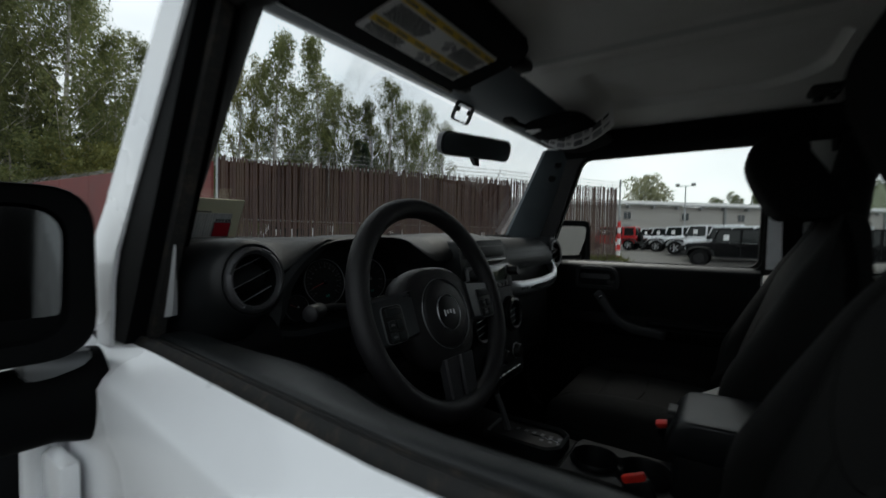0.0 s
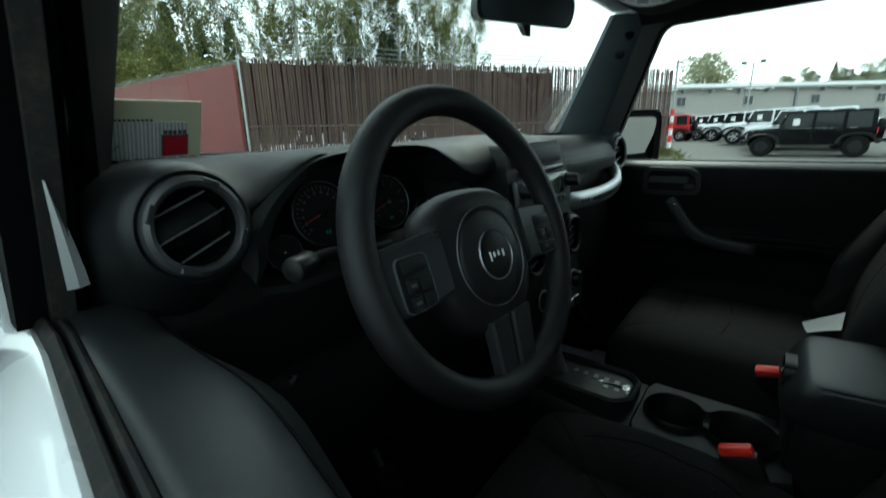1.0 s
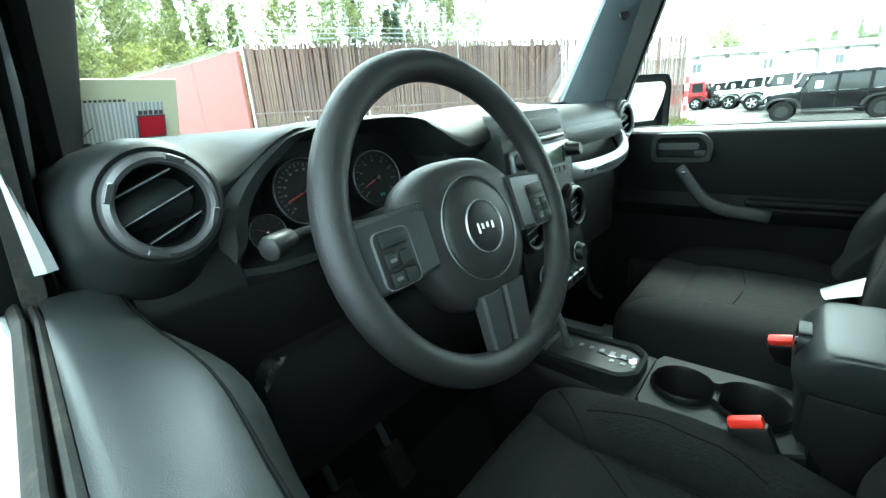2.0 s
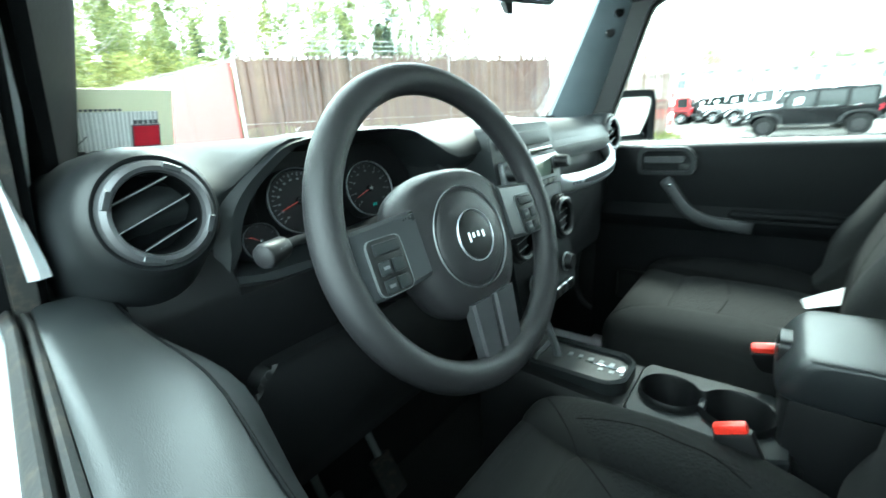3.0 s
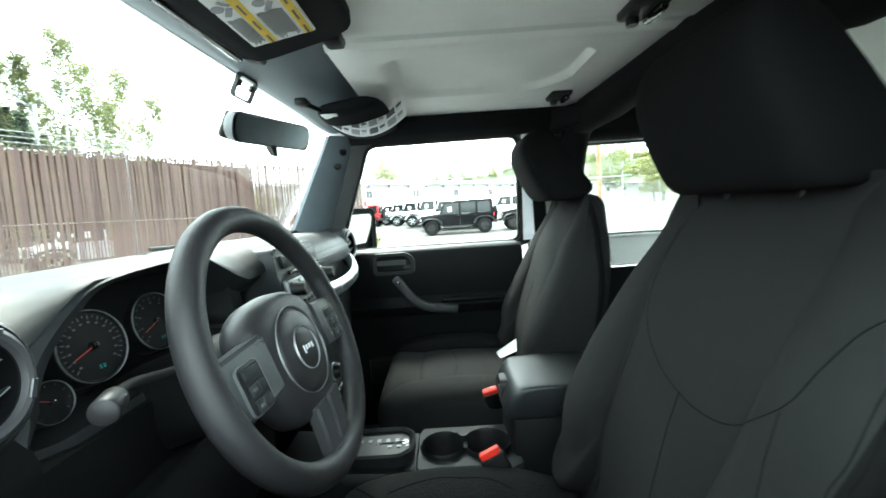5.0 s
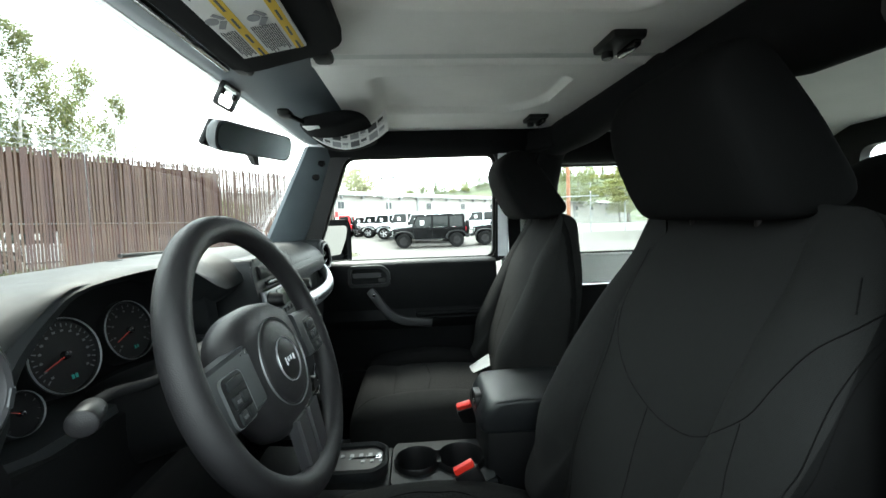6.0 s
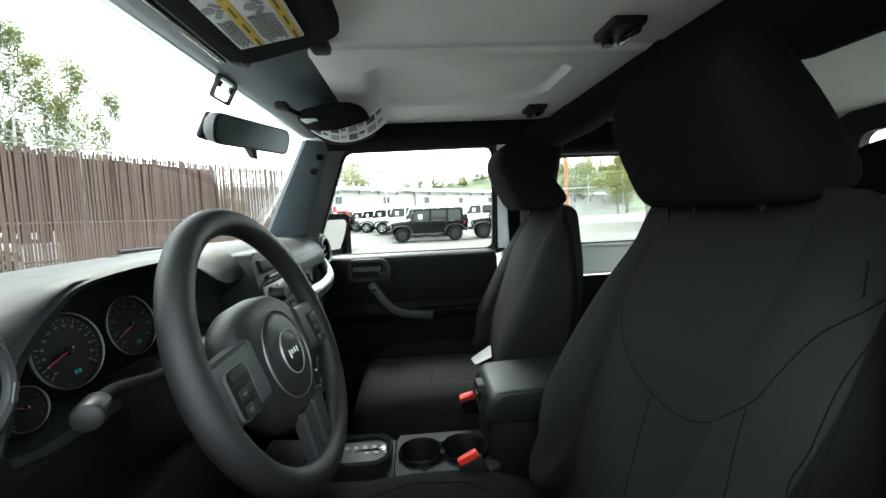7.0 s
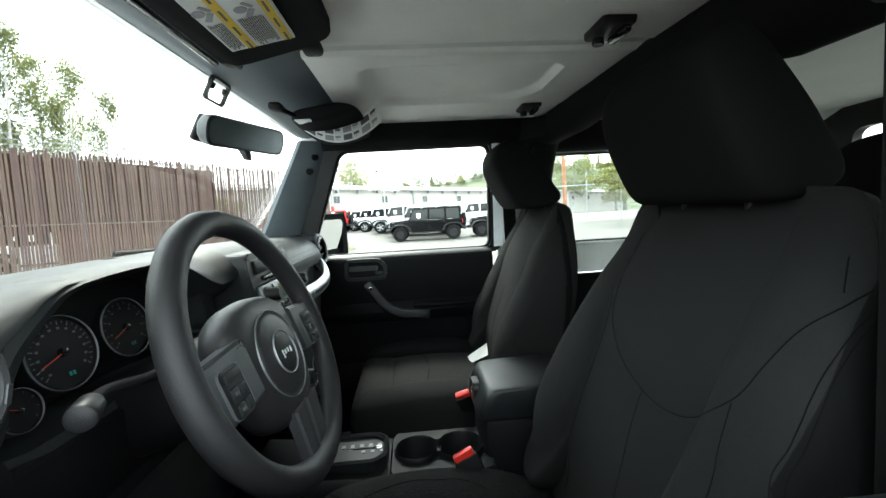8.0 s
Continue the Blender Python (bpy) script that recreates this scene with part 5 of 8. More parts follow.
    # lower twin spokes
    for x0, x1 in ((-0.036, -0.002), (0.004, 0.042)):
        bm = B()
        rings = []
        for f_ in (0, 0.3, 0.6, 1):
            yv = -0.088 - 0.078 * f_
            o = 0.012 - 0.010 * f_
            k = 1 - 0.12 * f_
            rings.append([P(x0 * k, yv, o - 0.014), P(x0 * k, yv, o - 0.002), P(x0 * k + 0.003, yv, o + 0.001), P(x1 * k - 0.003, yv, o + 0.001), P(x1 * k, yv, o - 0.002), P(x1 * k, yv, o - 0.014)])
        loft(bm, rings)
        part("lower_spoke", bm, M["vent_silver"], root, "satin grey spoke")
    return root, P, nn, u, v


wheel, WP, WN, WU, WV = steering_wheel()


def steering_column():
    root = thing("steering_column", tuple(WP(0, 0, -0.2)), "black steering column shroud with control stalks", "steering column")
    bm = B()
    rings = []
    for o, w, h, dy in ((-0.035, 0.048, 0.042, -0.012), (-0.06, 0.062, 0.055, -0.012), (-0.12, 0.064, 0.058, -0.014), (-0.20, 0.060, 0.058, -0.012), (-0.27, 0.05, 0.05, -0.01)):
        rings.append([WP(w * math.copysign(abs(math.cos(q)) ** 0.7, math.cos(q)), dy + h * math.copysign(abs(math.sin(q)) ** 0.7, math.sin(q)), o) for q in (2 * math.pi * j / 24 for j in range(24))])
    loft(bm, rings)
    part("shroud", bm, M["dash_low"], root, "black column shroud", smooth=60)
    bm = B()
    tube(bm, smooth_path([(-0.40, 0.134, 1.300), (-0.44, 0.130, 1.302), (-0.49, 0.142, 1.309), (-0.525, 0.132, 1.3100)], 4), 0.0056, 14)
    st = part("turn_lever", bm, M["cage_cloth"], root, "black turn signal lever")
    tip, inw = Vector((-0.553, 0.120, 1.309)), Vector((-0.503, 0.140, 1.311))
    ax = (tip - inw).normalized()
    bm = B()
    lathe(bm, [(0.0001, -0.032), (0.0100, -0.032), (0.0114, -0.029), (0.0128, -0.004), (0.0120, -0.001), (0.0001, -0.001)], tip, ax, 28)
    part("lever_sleeve", bm, M["black"], st)
    bm = B()
    lathe(bm, [(0.0001, 0.0022), (0.009, 0.0018), (0.0116, 0.0), (0.0118, -0.003), (0.0001, -0.003)], tip, ax, 28)
    part("lever_cap", bm, M["leather"], st, "grey end cap")
    bm = B()
    for k in range(2):
        box(bm, inw + ax * (0.028 + 0.009 * k) + WN * 0.0118, (0.004, 0.003, 0.001), 0, 1)
    part("lever_marks", bm, M["mark"], st, smooth=0)
    bm = B()
    tube(bm, smooth_path([WP(0.04, 0.02, -0.07), WP(0.10, 0.028, -0.075), WP(0.165, 0.032, -0.08)], 4), [0.009] * 8 + [0.009], 14)
    wl_ = part("wiper_lever", bm, M["black"], root, "black wiper lever")
    bm = B()
    a2 = (WP(0.165, 0.032, -0.08) - WP(0.10, 0.028, -0.075)).normalized()
    lathe(bm, [(0.0001, 0.012), (0.010, 0.012), (0.0125, 0.009), (0.013, -0.014), (0.0001, -0.014)], WP(0.17, 0.032, -0.08), a2, 20)
    part("wiper_tip", bm, M["black"], wl_)
    bm = B()
    lathe(bm, [(0.0128, -0.002), (0.0142, -0.002), (0.0142, 0.001), (0.0128, 0.001)], WP(0.17, 0.032, -0.08), a2, 24, caps=False)
    part("wiper_ring", bm, M["chrome"], wl_)
    return root


steering_column()


# ---- centre console ----
def console():
    root = thing("centre_console", (0, -0.1, 0.56), "black centre console with shifter and two cup holders", "console")
    bm = B()
    rings = []
    for y, z, w in ((0.22, 0.97, 0.085), (0.13, 0.958, 0.09), (-0.04, 0.945, 0.088), (-0.062, 0.945, 0.087), (-0.063, 0.852, 0.084), (-0.283, 0.852, 0.083), (-0.284, 0.942, 0.084), (-0.30, 0.92, 0.08)):
        rings.append([(x - 0.025, y - 0.03, q) for x, q in ((-w, 0.56), (-w, z - 0.03), (-w + 0.012, z - 0.012), (-w + 0.03, z - 0.008), (w - 0.03, z - 0.008), (w - 0.012, z - 0.012), (w, z - 0.03), (w, 0.56))])
    loft(bm, rings)
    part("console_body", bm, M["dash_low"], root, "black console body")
    # shifter bezel
    CX, CY = -0.025, -0.042
    bm = B()
    o = rounded([(-0.060, 0.135), (0.060, 0.135), (0.060, -0.02), (0.035, -0.045), (-0.035, -0.045), (-0.060, -0.02)], 0.012)
    i_ = rounded([(-0.048, 0.123), (0.048, 0.123), (0.048, -0.014), (0.028, -0.034), (-0.028, -0.034), (-0.048, -0.014)], 0.010)
    f = lambda t, a, b: (a + CX, b + CY, t)
    loft(bm, [[f(0.935, *p) for p in o], [f(0.960, *p) for p in o], [f(0.964, (p[0] + q[0]) / 2, (p[1] + q[1]) / 2) for p, q in zip(o, i_)], [f(0.958, *p) for p in i_], [f(0.940, *p) for p in i_]], close=True)
    bz = part("shifter_bezel", bm, M["dash"], root, "raised shifter bezel")
    bm = B()
    prism(bm, [(a + CX, b + CY) for a, b in i_], "z", 0.945, 0.953)
    part("shifter_plate", bm, M["black"], bz)
    bm = B()
    random.seed(4)
    for k in range(6):
        y = 0.075 - 0.020 * k
        box(bm, (0.016 + CX, y + CY, 0.954), (0.012, 0.008, 0.0012), 0, 1)
        if k > 2:
            box(bm, (-0.008 + CX, y - 0.006 + CY, 0.954), (0.008, 0.008, 0.0012), 0, 1)
    part("gear_marks", bm, M["satin"], bz, "pale gear marks", smooth=0)
    bm = B()
    tube(bm, [(0.006 + CX, 0.052 + CY, 0.950), (0.006 + CX, 0.028 + CY, 0.953), (0.006 + CX, -0.022 + CY, 0.954)], 0.002, 8)
    lathe(bm, [(0.0045, 0.0), (0.0045, 0.002), (0.006, 0.002), (0.006, 0.0)], (0.006 + CX, -0.024 + CY, 0.953), (0, 0, 1), 20, caps=False)
    part("gate_trim", bm, M["chrome"], bz, "bright gate trim")
    bm = B()
    tube(bm, smooth_path([(CX, 0.092 + CY, 0.945), (CX, 0.112 + CY, 1.0), (CX, 0.136 + CY, 1.05)], 4), [0.008, 0.0075, 0.007, 0.007, 0.007, 0.007, 0.007, 0.007, 0.007], 12)
    sh = part("shift_lever", bm, M["satin"], root, "shift lever")
    bm = B()
    lathe(bm, [(0.0001, -0.035), (0.012, -0.035), (0.017, -0.02), (0.021, 0.005), (0.022, 0.03), (0.018, 0.042), (0.0001, 0.046)], (CX, 0.142 + CY, 1.065), (0, 0.3, 1), 24)
    part("shift_knob", bm, M["leather"], sh, "black grip", smooth=60)
    bm = B()
    lathe(bm, [(0.0001, 0.006), (0.006, 0.005), (0.007, 0.0), (0.0001, 0.0)], (-0.019 + CX, 0.136 + CY, 1.073), (-1, -0.25, 0.1), 16)
    part("shift_button", bm, M["chrome"], sh, "chrome button")
    # cup holders: raised lip, two wells and a bridge
    def eight(k):
        pts = []
        for cy, r, a0, a1 in ((-0.108, 0.046, -62, 242), (-0.204, 0.050, 118, 422)):
            for j in range(15):
                a = radians(a0 + (a1 - a0) * j / 14)
                pts.append((r * k * math.cos(a), cy + r * k * math.sin(a)))
        return pts
    bm = B()
    oo, ii = eight(1.10), eight(0.96)
    loft(bm, [[f(0.935, *p) for p in oo], [f(0.945, *p) for p in oo], [f(0.950, *p) for p in eight(1.03)], [f(0.944, *p) for p in ii], [f(0.845, *p) for p in eight(0.90)]], caps=False)
    cup = part("cup_holder", bm, M["dash_low"], root, "pair of round cup wells", smooth=60)
    # flat top round the wells
    edge = []
    for a, b in ii:
        d = Vector((a, b + 0.158)).normalized()
        k = min(0.0855 / max(1e-6, abs(d.x)), 0.110 / max(1e-6, abs(d.y)))
        edge.append((d.x * k, -0.161 + d.y * k))
    bm = B()
    loft(bm, [[f(0.845, *p) for p in edge], [f(0.934, *p) for p in edge], [f(0.9385, p[0] * 0.97, -0.161 + (p[1] + 0.161) * 0.98) for p in edge], [f(0.9385, *p) for p in eight(1.0)], [f(0.845, *p) for p in eight(1.0)]], close=True)
    part("cup_surround", bm, M["dash"], root, "flat console top round the cup wells", smooth=30)
    bm = B()
    prism(bm, [(a + CX, b + CY) for a, b in eight(0.93)], "z", 0.843, 0.847)
    part("well_floor", bm, M["black"], cup)
    bm = B()
    box(bm, (CX, -0.156 + CY, 0.912), (0.06, 0.010, 0.05), 0.003)
    part("well_bridge", bm, M["dash"], cup)
    # armrest box with padded lid
    bm = B()
    box(bm, (0.012, -0.475, 0.83), (0.175, 0.36, 0.40), 0.02)
    part("armrest_box", bm, M["dash_low"], root, "black storage box")
    prof = [(-0.282, 1.028), (-0.286, 1.050), (-0.304, 1.080), (-0.335, 1.089), (-0.48, 1.091), (-0.63, 1.085), (-0.65, 1.055), (-0.63, 1.025), (-0.43, 1.020), (-0.305, 1.020)]
    bm = B()
    puff(bm, prof, -0.082, 0.106, 16, 5, 0.82, 4)
    lid = part("armrest_lid", bm, M["vinyl"], root, "padded vinyl armrest lid", smooth=60)
    bm = B()
    o2 = rounded(rect((0.012, 1.052), 0.062, 0.050), 0.016)
    i2 = rounded(rect((0.012, 1.052), 0.050, 0.038), 0.012)
    ring_prism(bm, o2, i2, "y", -0.298, -0.283)
    part("lid_latch", bm, M["black"], lid, "black latch surround")
    bm = B()
    box(bm, (0.012, -0.289, 1.052), (0.044, 0.010, 0.032), 0.006)
    part("latch_button", bm, M["dash"], lid)
    bm = B()
    lathe(bm, [(0.0001, 0.003), (0.006, 0.003), (0.007, 0.0), (0.0001, 0.0)], (0.012, -0.2845, 1.052), (0, 1, 0), 16)
    part("lock_barrel", bm, M["gloss_black"], lid)
    return root


console()


# ---- seats ----
def seat(x0, dy, label, hy=0.0, hz=0.0, cf=0.0, deep=1.0):
    """A bucket seat: cushion with bolsters, back with bolsters, seams, headrest on two posts."""
    root = thing("car_seat", (x0, -0.2 + dy, 0.58), label, "car seat", "front seats")
    lean = 0.36
    def front(z):
        return -0.405 + dy - lean * (z - 1.12) - 0.25 * max(0.0, 1.10 - z) - 0.25 * max(0.0, z - 1.33)
    zs = [0.93, 1.00, 1.08, 1.16, 1.24, 1.32, 1.39, 1.44]
    zs_f = zs
    def width(z, outer=False):
        return 1.0 - (0.10 if outer else 0.24) * smoothstep(1.22, 1.50, z)
    def warp(v):
        return Vector((x0 + (v.x - x0) * width(v.z, (v.x - x0) * x0 > 0), v.y, v.z))
    # centre of the back
    prof = [(front(z), z) for z in zs_f] + [(front(1.44) - 0.010, 1.460), (-0.560 + dy, 1.474), (-0.596 + dy, 1.458), (-0.600 + dy, 1.40), (-0.600 + dy, 1.32), (-0.592 + dy, 1.24), (-0.575 + dy, 1.14), (-0.555 + dy, 1.04), (-0.54 + dy, 0.95)]
    bm = B()
    puff(bm, prof, x0 - 0.205, x0 + 0.205, 22, 7, 0.80, 3, warp)
    skins = [bvhtree.BVHTree.FromBMesh(bm)]
    part("backrest", bm, M["fabric"], root, "charcoal cloth backrest", smooth=70)
    for s in (-1, 1):
        def bend(v, s=s):
            k = smoothstep(1.18, 1.45, v.z)
            return Vector((x0 + s * (v.x - x0) * (1 - (0.10 if s * x0 > 0 else 0.24) * k), v.y, v.z))
        pb = [(front(z) + 0.036 * (1 - smoothstep(1.05, 1.38, z)) + 0.004, z) for z in (0.95, 1.02, 1.10, 1.18, 1.26, 1.34, 1.40)] + [(front(1.42) - 0.015, 1.456), (-0.555 + dy, 1.466), (-0.575 + dy, 1.40), (-0.575 + dy, 1.26), (-0.56 + dy, 1.14), (-0.54 + dy, 1.0), (-0.525 + dy, 0.94)]
        bm = B()
        puff(bm, pb, x0 + 0.128, x0 + 0.250, 36, 2.6, 0.42, 8, bend)
        skins.append(bvhtree.BVHTree.FromBMesh(bm))
        for no in ((0, 1, 0), (0, 1, 0.61)):
            bmesh.ops.bisect_plane(bm, geom=bm.verts[:] + bm.edges[:] + bm.faces[:], plane_co=(0, -0.430 + dy, 1.221), plane_no=no)
        bol = part("back_bolster", bm, [M["fabric"], M["fabric_side"]], root, "charcoal cloth side bolster with outer face darkened for shade", smooth=70)
        # outer and rear faces get the darker cloth as painted shade
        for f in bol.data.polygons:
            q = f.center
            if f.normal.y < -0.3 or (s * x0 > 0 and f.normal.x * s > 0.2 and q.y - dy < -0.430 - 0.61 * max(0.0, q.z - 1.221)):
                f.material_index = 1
    # seams over the back
    def seam(pts, r=0.0008):
        """A stitched line laid on the front of the back; pts give the side and the height."""
        q = []
        for a, _, z in smooth_path([(x0 + a * k, 0, z) for a, z in pts], 6):
            hits = [t.ray_cast(Vector((a, 0.1, z)), Vector((0, -1, 0)))[0] for t in skins]
            hits = [h.y for h in hits if h]
            if hits:
                q.append((a, max(hits) - 0.0002, z))
        bm = B()
        tube(bm, q, r, 6)
        return bm
    k = 1 if x0 < 0 else -1
    if x0 < 0:
        part("yoke_seam", seam([(0.126, 1.41), (0.120, 1.335), (0.101, 1.277), (0.047, 1.235), (-0.024, 1.215), (-0.076, 1.213), (-0.122, 1.226), (-0.173, 1.269), (-0.189, 1.309), (-0.202, 1.343), (-0.217, 1.366), (-0.228, 1.388)], 0.0008), M["seam"], root, "stitched yoke seam")
    part("side_seam", seam([(0.124, 1.31), (0.116, 1.267), (0.118, 1.182), (0.121, 1.088), (0.120, 0.98)], 0.0008), M["seam"], root)
    for e in (0.0, 0.007):
        q = []
        for _, y, z in smooth_path([(0, -0.545 - e + dy, 1.362), (0, -0.526 - e + dy, 1.342), (0, -0.500 - e + dy, 1.308), (0, -0.472 - e + dy, 1.257), (0, -0.452 - e + dy, 1.221), (0, -0.434 - e + dy, 1.150)], 6):
            hits = [t.ray_cast(Vector((x0 - k * 0.5, y + 0.022, z)), Vector((k, 0, 0)))[0] for t in skins]
            hits = [h.x for h in hits if h]
            if hits:
                q.append((min(hits, key=lambda v: abs(v - x0 + k * 0.5)) + k * 0.0003, y + 0.022, z))
        bm = B()
        tube(bm, q, 0.0007, 6)
        part("edge_stitching", bm, M["seam"], root, "double row of edge stitching")
    part("insert_seam", seam([(-0.024, 1.215), (-0.026, 1.163), (-0.031, 1.111), (-0.030, 1.030)], 0.0008), M["seam"], root)
    part("insert_seam", seam([(-0.174, 1.267), (-0.183, 1.230), (-0.195, 1.191), (-0.200, 1.100)], 0.0008), M["seam"], root)
    part("shoulder_seam", seam([(-0.204, 1.408), (-0.213, 1.378)], 0.0008), M["seam"], root)
    # cushion
    yf = 0.042 + dy + cf
    yz = -0.034 if x0 < 0 else 0.0
    pc = [(yf - 0.50, 0.93), (yf - 0.44, 0.962), (yf - 0.30, 0.962), (yf - 0.15, 0.968), (yf - 0.05, 0.972), (yf - 0.012, 0.958), (yf, 0.925), (yf - 0.012, 0.85), (yf - 0.06, 0.82), (yf - 0.30, 0.82), (yf - 0.50, 0.83)]
    pc = [(a, b + yz) for a, b in pc]
    tops = []
    def two_tone(name, bm, label):
        """Plain cloth in the front wedge of the driver's cushion, quilted cloth behind its two slanting seams."""
        tops.append(bvhtree.BVHTree.FromBMesh(bm))
        if x0 > 0:
            return part(name, bm, M["fabric_mesh"] if name == "cushion_insert" else M["fabric"], root, label, smooth=70)
        cuts = [((x0 + s * 0.161, -0.069, 0), (s * 0.726, -0.687, 0)) for s in (-1, 1)] + [((x0 + s * 0.192, 0, 0), (1, 0, 0)) for s in (-1, 1)]
        for co, no in cuts:
            bmesh.ops.bisect_plane(bm, geom=bm.verts[:] + bm.edges[:] + bm.faces[:], plane_co=co, plane_no=no)
        ob = part(name, bm, [M["fabric"], M["fabric_mesh"]], root, label, smooth=70)
        for f in ob.data.polygons:
            if f.normal.z > 0.15 and abs(f.center.x - x0) < 0.192 and any((f.center - Vector(co)).dot(Vector(no)) > 0 for co, no in cuts[:2]):
                f.material_index = 1
        return ob
    bm = B()
    puff(bm, pc, x0 - 0.21, x0 + 0.21, 20, 6, 0.80, 4)
    two_tone("cushion", bm, "charcoal cloth seat cushion")
    bm = B()
    pi = [(yf - 0.46, 0.955), (yf - 0.34, 0.974), (yf - 0.22, 0.978), (yf - 0.13, 0.975), (yf - 0.115, 0.96), (yf - 0.2, 0.93), (yf - 0.4, 0.93)]
    pi = [(a, b + yz) for a, b in pi]
    puff(bm, pi, x0 - 0.13, x0 + 0.13, 12, 6, 0.75, 4)
    two_tone("cushion_insert", bm, "quilted cloth insert")
    for s in (-1, 1):
        pbs = [(yf - 0.47, 0.94), (yf - 0.36, 0.992), (yf - 0.24, 1.004), (yf - 0.12, 0.998), (yf - 0.035, 0.980), (yf - 0.006, 0.945), (yf - 0.012, 0.86), (yf - 0.08, 0.83), (yf - 0.30, 0.83), (yf - 0.46, 0.84)]
        pbs = [(a, b + yz) for a, b in pbs]
        bm = B()
        puff(bm, pbs, x0 + s * 0.128, x0 + s * 0.258, 14, 2.8, 0.45, 4)
        if s * x0 > 0:
            tops.append(bvhtree.BVHTree.FromBMesh(bm))
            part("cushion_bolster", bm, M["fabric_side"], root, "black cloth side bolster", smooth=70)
        else:
            two_tone("cushion_bolster", bm, "charcoal cloth side bolster")
    def rest(a, b):
        """The highest point of the cushion at a place."""
        hits = [t.ray_cast(Vector((a, b, 1.2)), Vector((0, 0, -1)))[0] for t in tops]
        return (a, b, max(h.z for h in hits if h) + 0.0002)
    # panel seams: a spread pair on the driver's cushion, a welt along the front edge of the other
    for s in (-1, 1):
        bm = B()
        if x0 < 0:
            line = [(x0 + s * 0.214, 0.016, 0.9815), (x0 + s * 0.144, -0.053, 0.9885), (x0 + s * 0.108, -0.096, 0.9785), (x0 + s * 0.078, -0.132, 0.9800), (x0 + s * 0.030, -0.185, 0.9810)]
            edge = [(x0 + s * 0.174, -0.050, 0.9960), (x0 + s * 0.190, -0.096, 1.0020), (x0 + s * 0.198, -0.142, 1.0040), (x0 + s * 0.193, -0.187, 1.0050), (x0 + s * 0.190, -0.228, 1.0040), (x0 + s * 0.165, -0.273, 0.9980)]
            tube(bm, [rest(a, b) for a, b, _ in smooth_path(edge, 6)], 0.0010, 6)
        else:
            line = [(x0 + s * 0.20, yf - 0.020, 0.980), (x0 + s * 0.150, yf - 0.075, 0.992), (x0 + s * 0.132, yf - 0.17, 0.992), (x0 + s * 0.110, yf - 0.21, 0.984), (x0 + s * 0.02, yf - 0.225, 0.979)]
        tube(bm, [rest(a, b) for a, b, _ in smooth_path(line, 6)], 0.0010, 6)
        part("panel_seam", bm, M["seam"], root)
    bm = B()
    box(bm, (x0, yf - 0.27, 0.74), (0.44, 0.40, 0.16), 0.03)
    part("seat_base", bm, M["black"], root)
    for s in (-1, 1):
        bm = B()
        box(bm, (x0 + s * 0.18, yf - 0.27, 0.61), (0.04, 0.46, 0.10), 0.01)
        part("seat_rail", bm, M["satin"], root)
    # headrest
    hp = [(-0.470, 1.462), (-0.432, 1.520), (-0.406, 1.585), (-0.412, 1.628), (-0.438, 1.652), (-0.470, 1.655), (-0.500, 1.638), (-0.532, 1.588), (-0.564, 1.534), (-0.592, 1.490), (-0.576, 1.466), (-0.525, 1.455)]
    prof = [Vector((-0.5 + (p.x + 0.5) * deep + hy, p.y + hz, 0)) for p in smooth_path([(a, b, 0) for a, b in hp], 4, close=True)]
    bm, rings = B(), []
    for i in range(23):
        u = -math.cos(math.pi * i / 22)
        e = max(0.0, 1 - abs(u) ** 4.5) ** (1 / 4.5)
        ring = []
        for q in prof:
            back = -0.5 - 0.045 * deep + hy + 0.5 * (q.y - 1.53)
            y = back + (q.x - back) * ((0.60 + 0.40 * e) if q.x > back else (0.45 + 0.55 * e))
            z = 1.553 + hz + (q.y - 1.553 - hz) * (0.80 + 0.20 * e)
            z = max(z, 1.458 + hz)
            ring.append(Vector((x0 + 0.134 * u * (1.0 - 0.16 * smoothstep(1.53, 1.68, z)), y, z)))
        rings.append(ring)
    loft(bm, rings)
    tree = bvhtree.BVHTree.FromBMesh(bm)
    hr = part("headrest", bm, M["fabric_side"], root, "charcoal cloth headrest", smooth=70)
    pts = []
    for z in (1.50, 1.52, 1.54, 1.56):
        h = tree.ray_cast(Vector((x0 - 0.118 + 0.004 * (z - 1.5) / 0.1, 0, z)), Vector((0, -1, 0)))[0]
        if h:
            pts.append((h.x, h.y - 0.0004, h.z))
    bm = B()
    tube(bm, pts, 0.0007, 6)
    part("headrest_seam", bm, M["seam"], hr)
    for s in (-1, 1):
        bm = B()
        tube(bm, [(x0 + s * 0.06, -0.560 + dy, 1.42), (x0 + s * 0.06, -0.555 + dy, 1.50)], 0.006, 12)
        ps = part("headrest_post", bm, M["black"], root, "black steel post")
        bm = B()
        lathe(bm, [(0.0001, 0.0), (0.016, 0.0), (0.015, 0.006), (0.008, 0.009), (0.0001, 0.009)], (x0 + s * 0.06, -0.559 + dy, 1.462), (0, 0, 1), 18)
        part("post_collar", bm, M["black"], ps)
    return root


seat(-0.370, -0.022, "charcoal cloth driver's seat with stitched bolsters", -0.050, 0.0, 0.034, 0.84)
seat(0.370, -0.012, "charcoal cloth passenger seat beside the centre console")


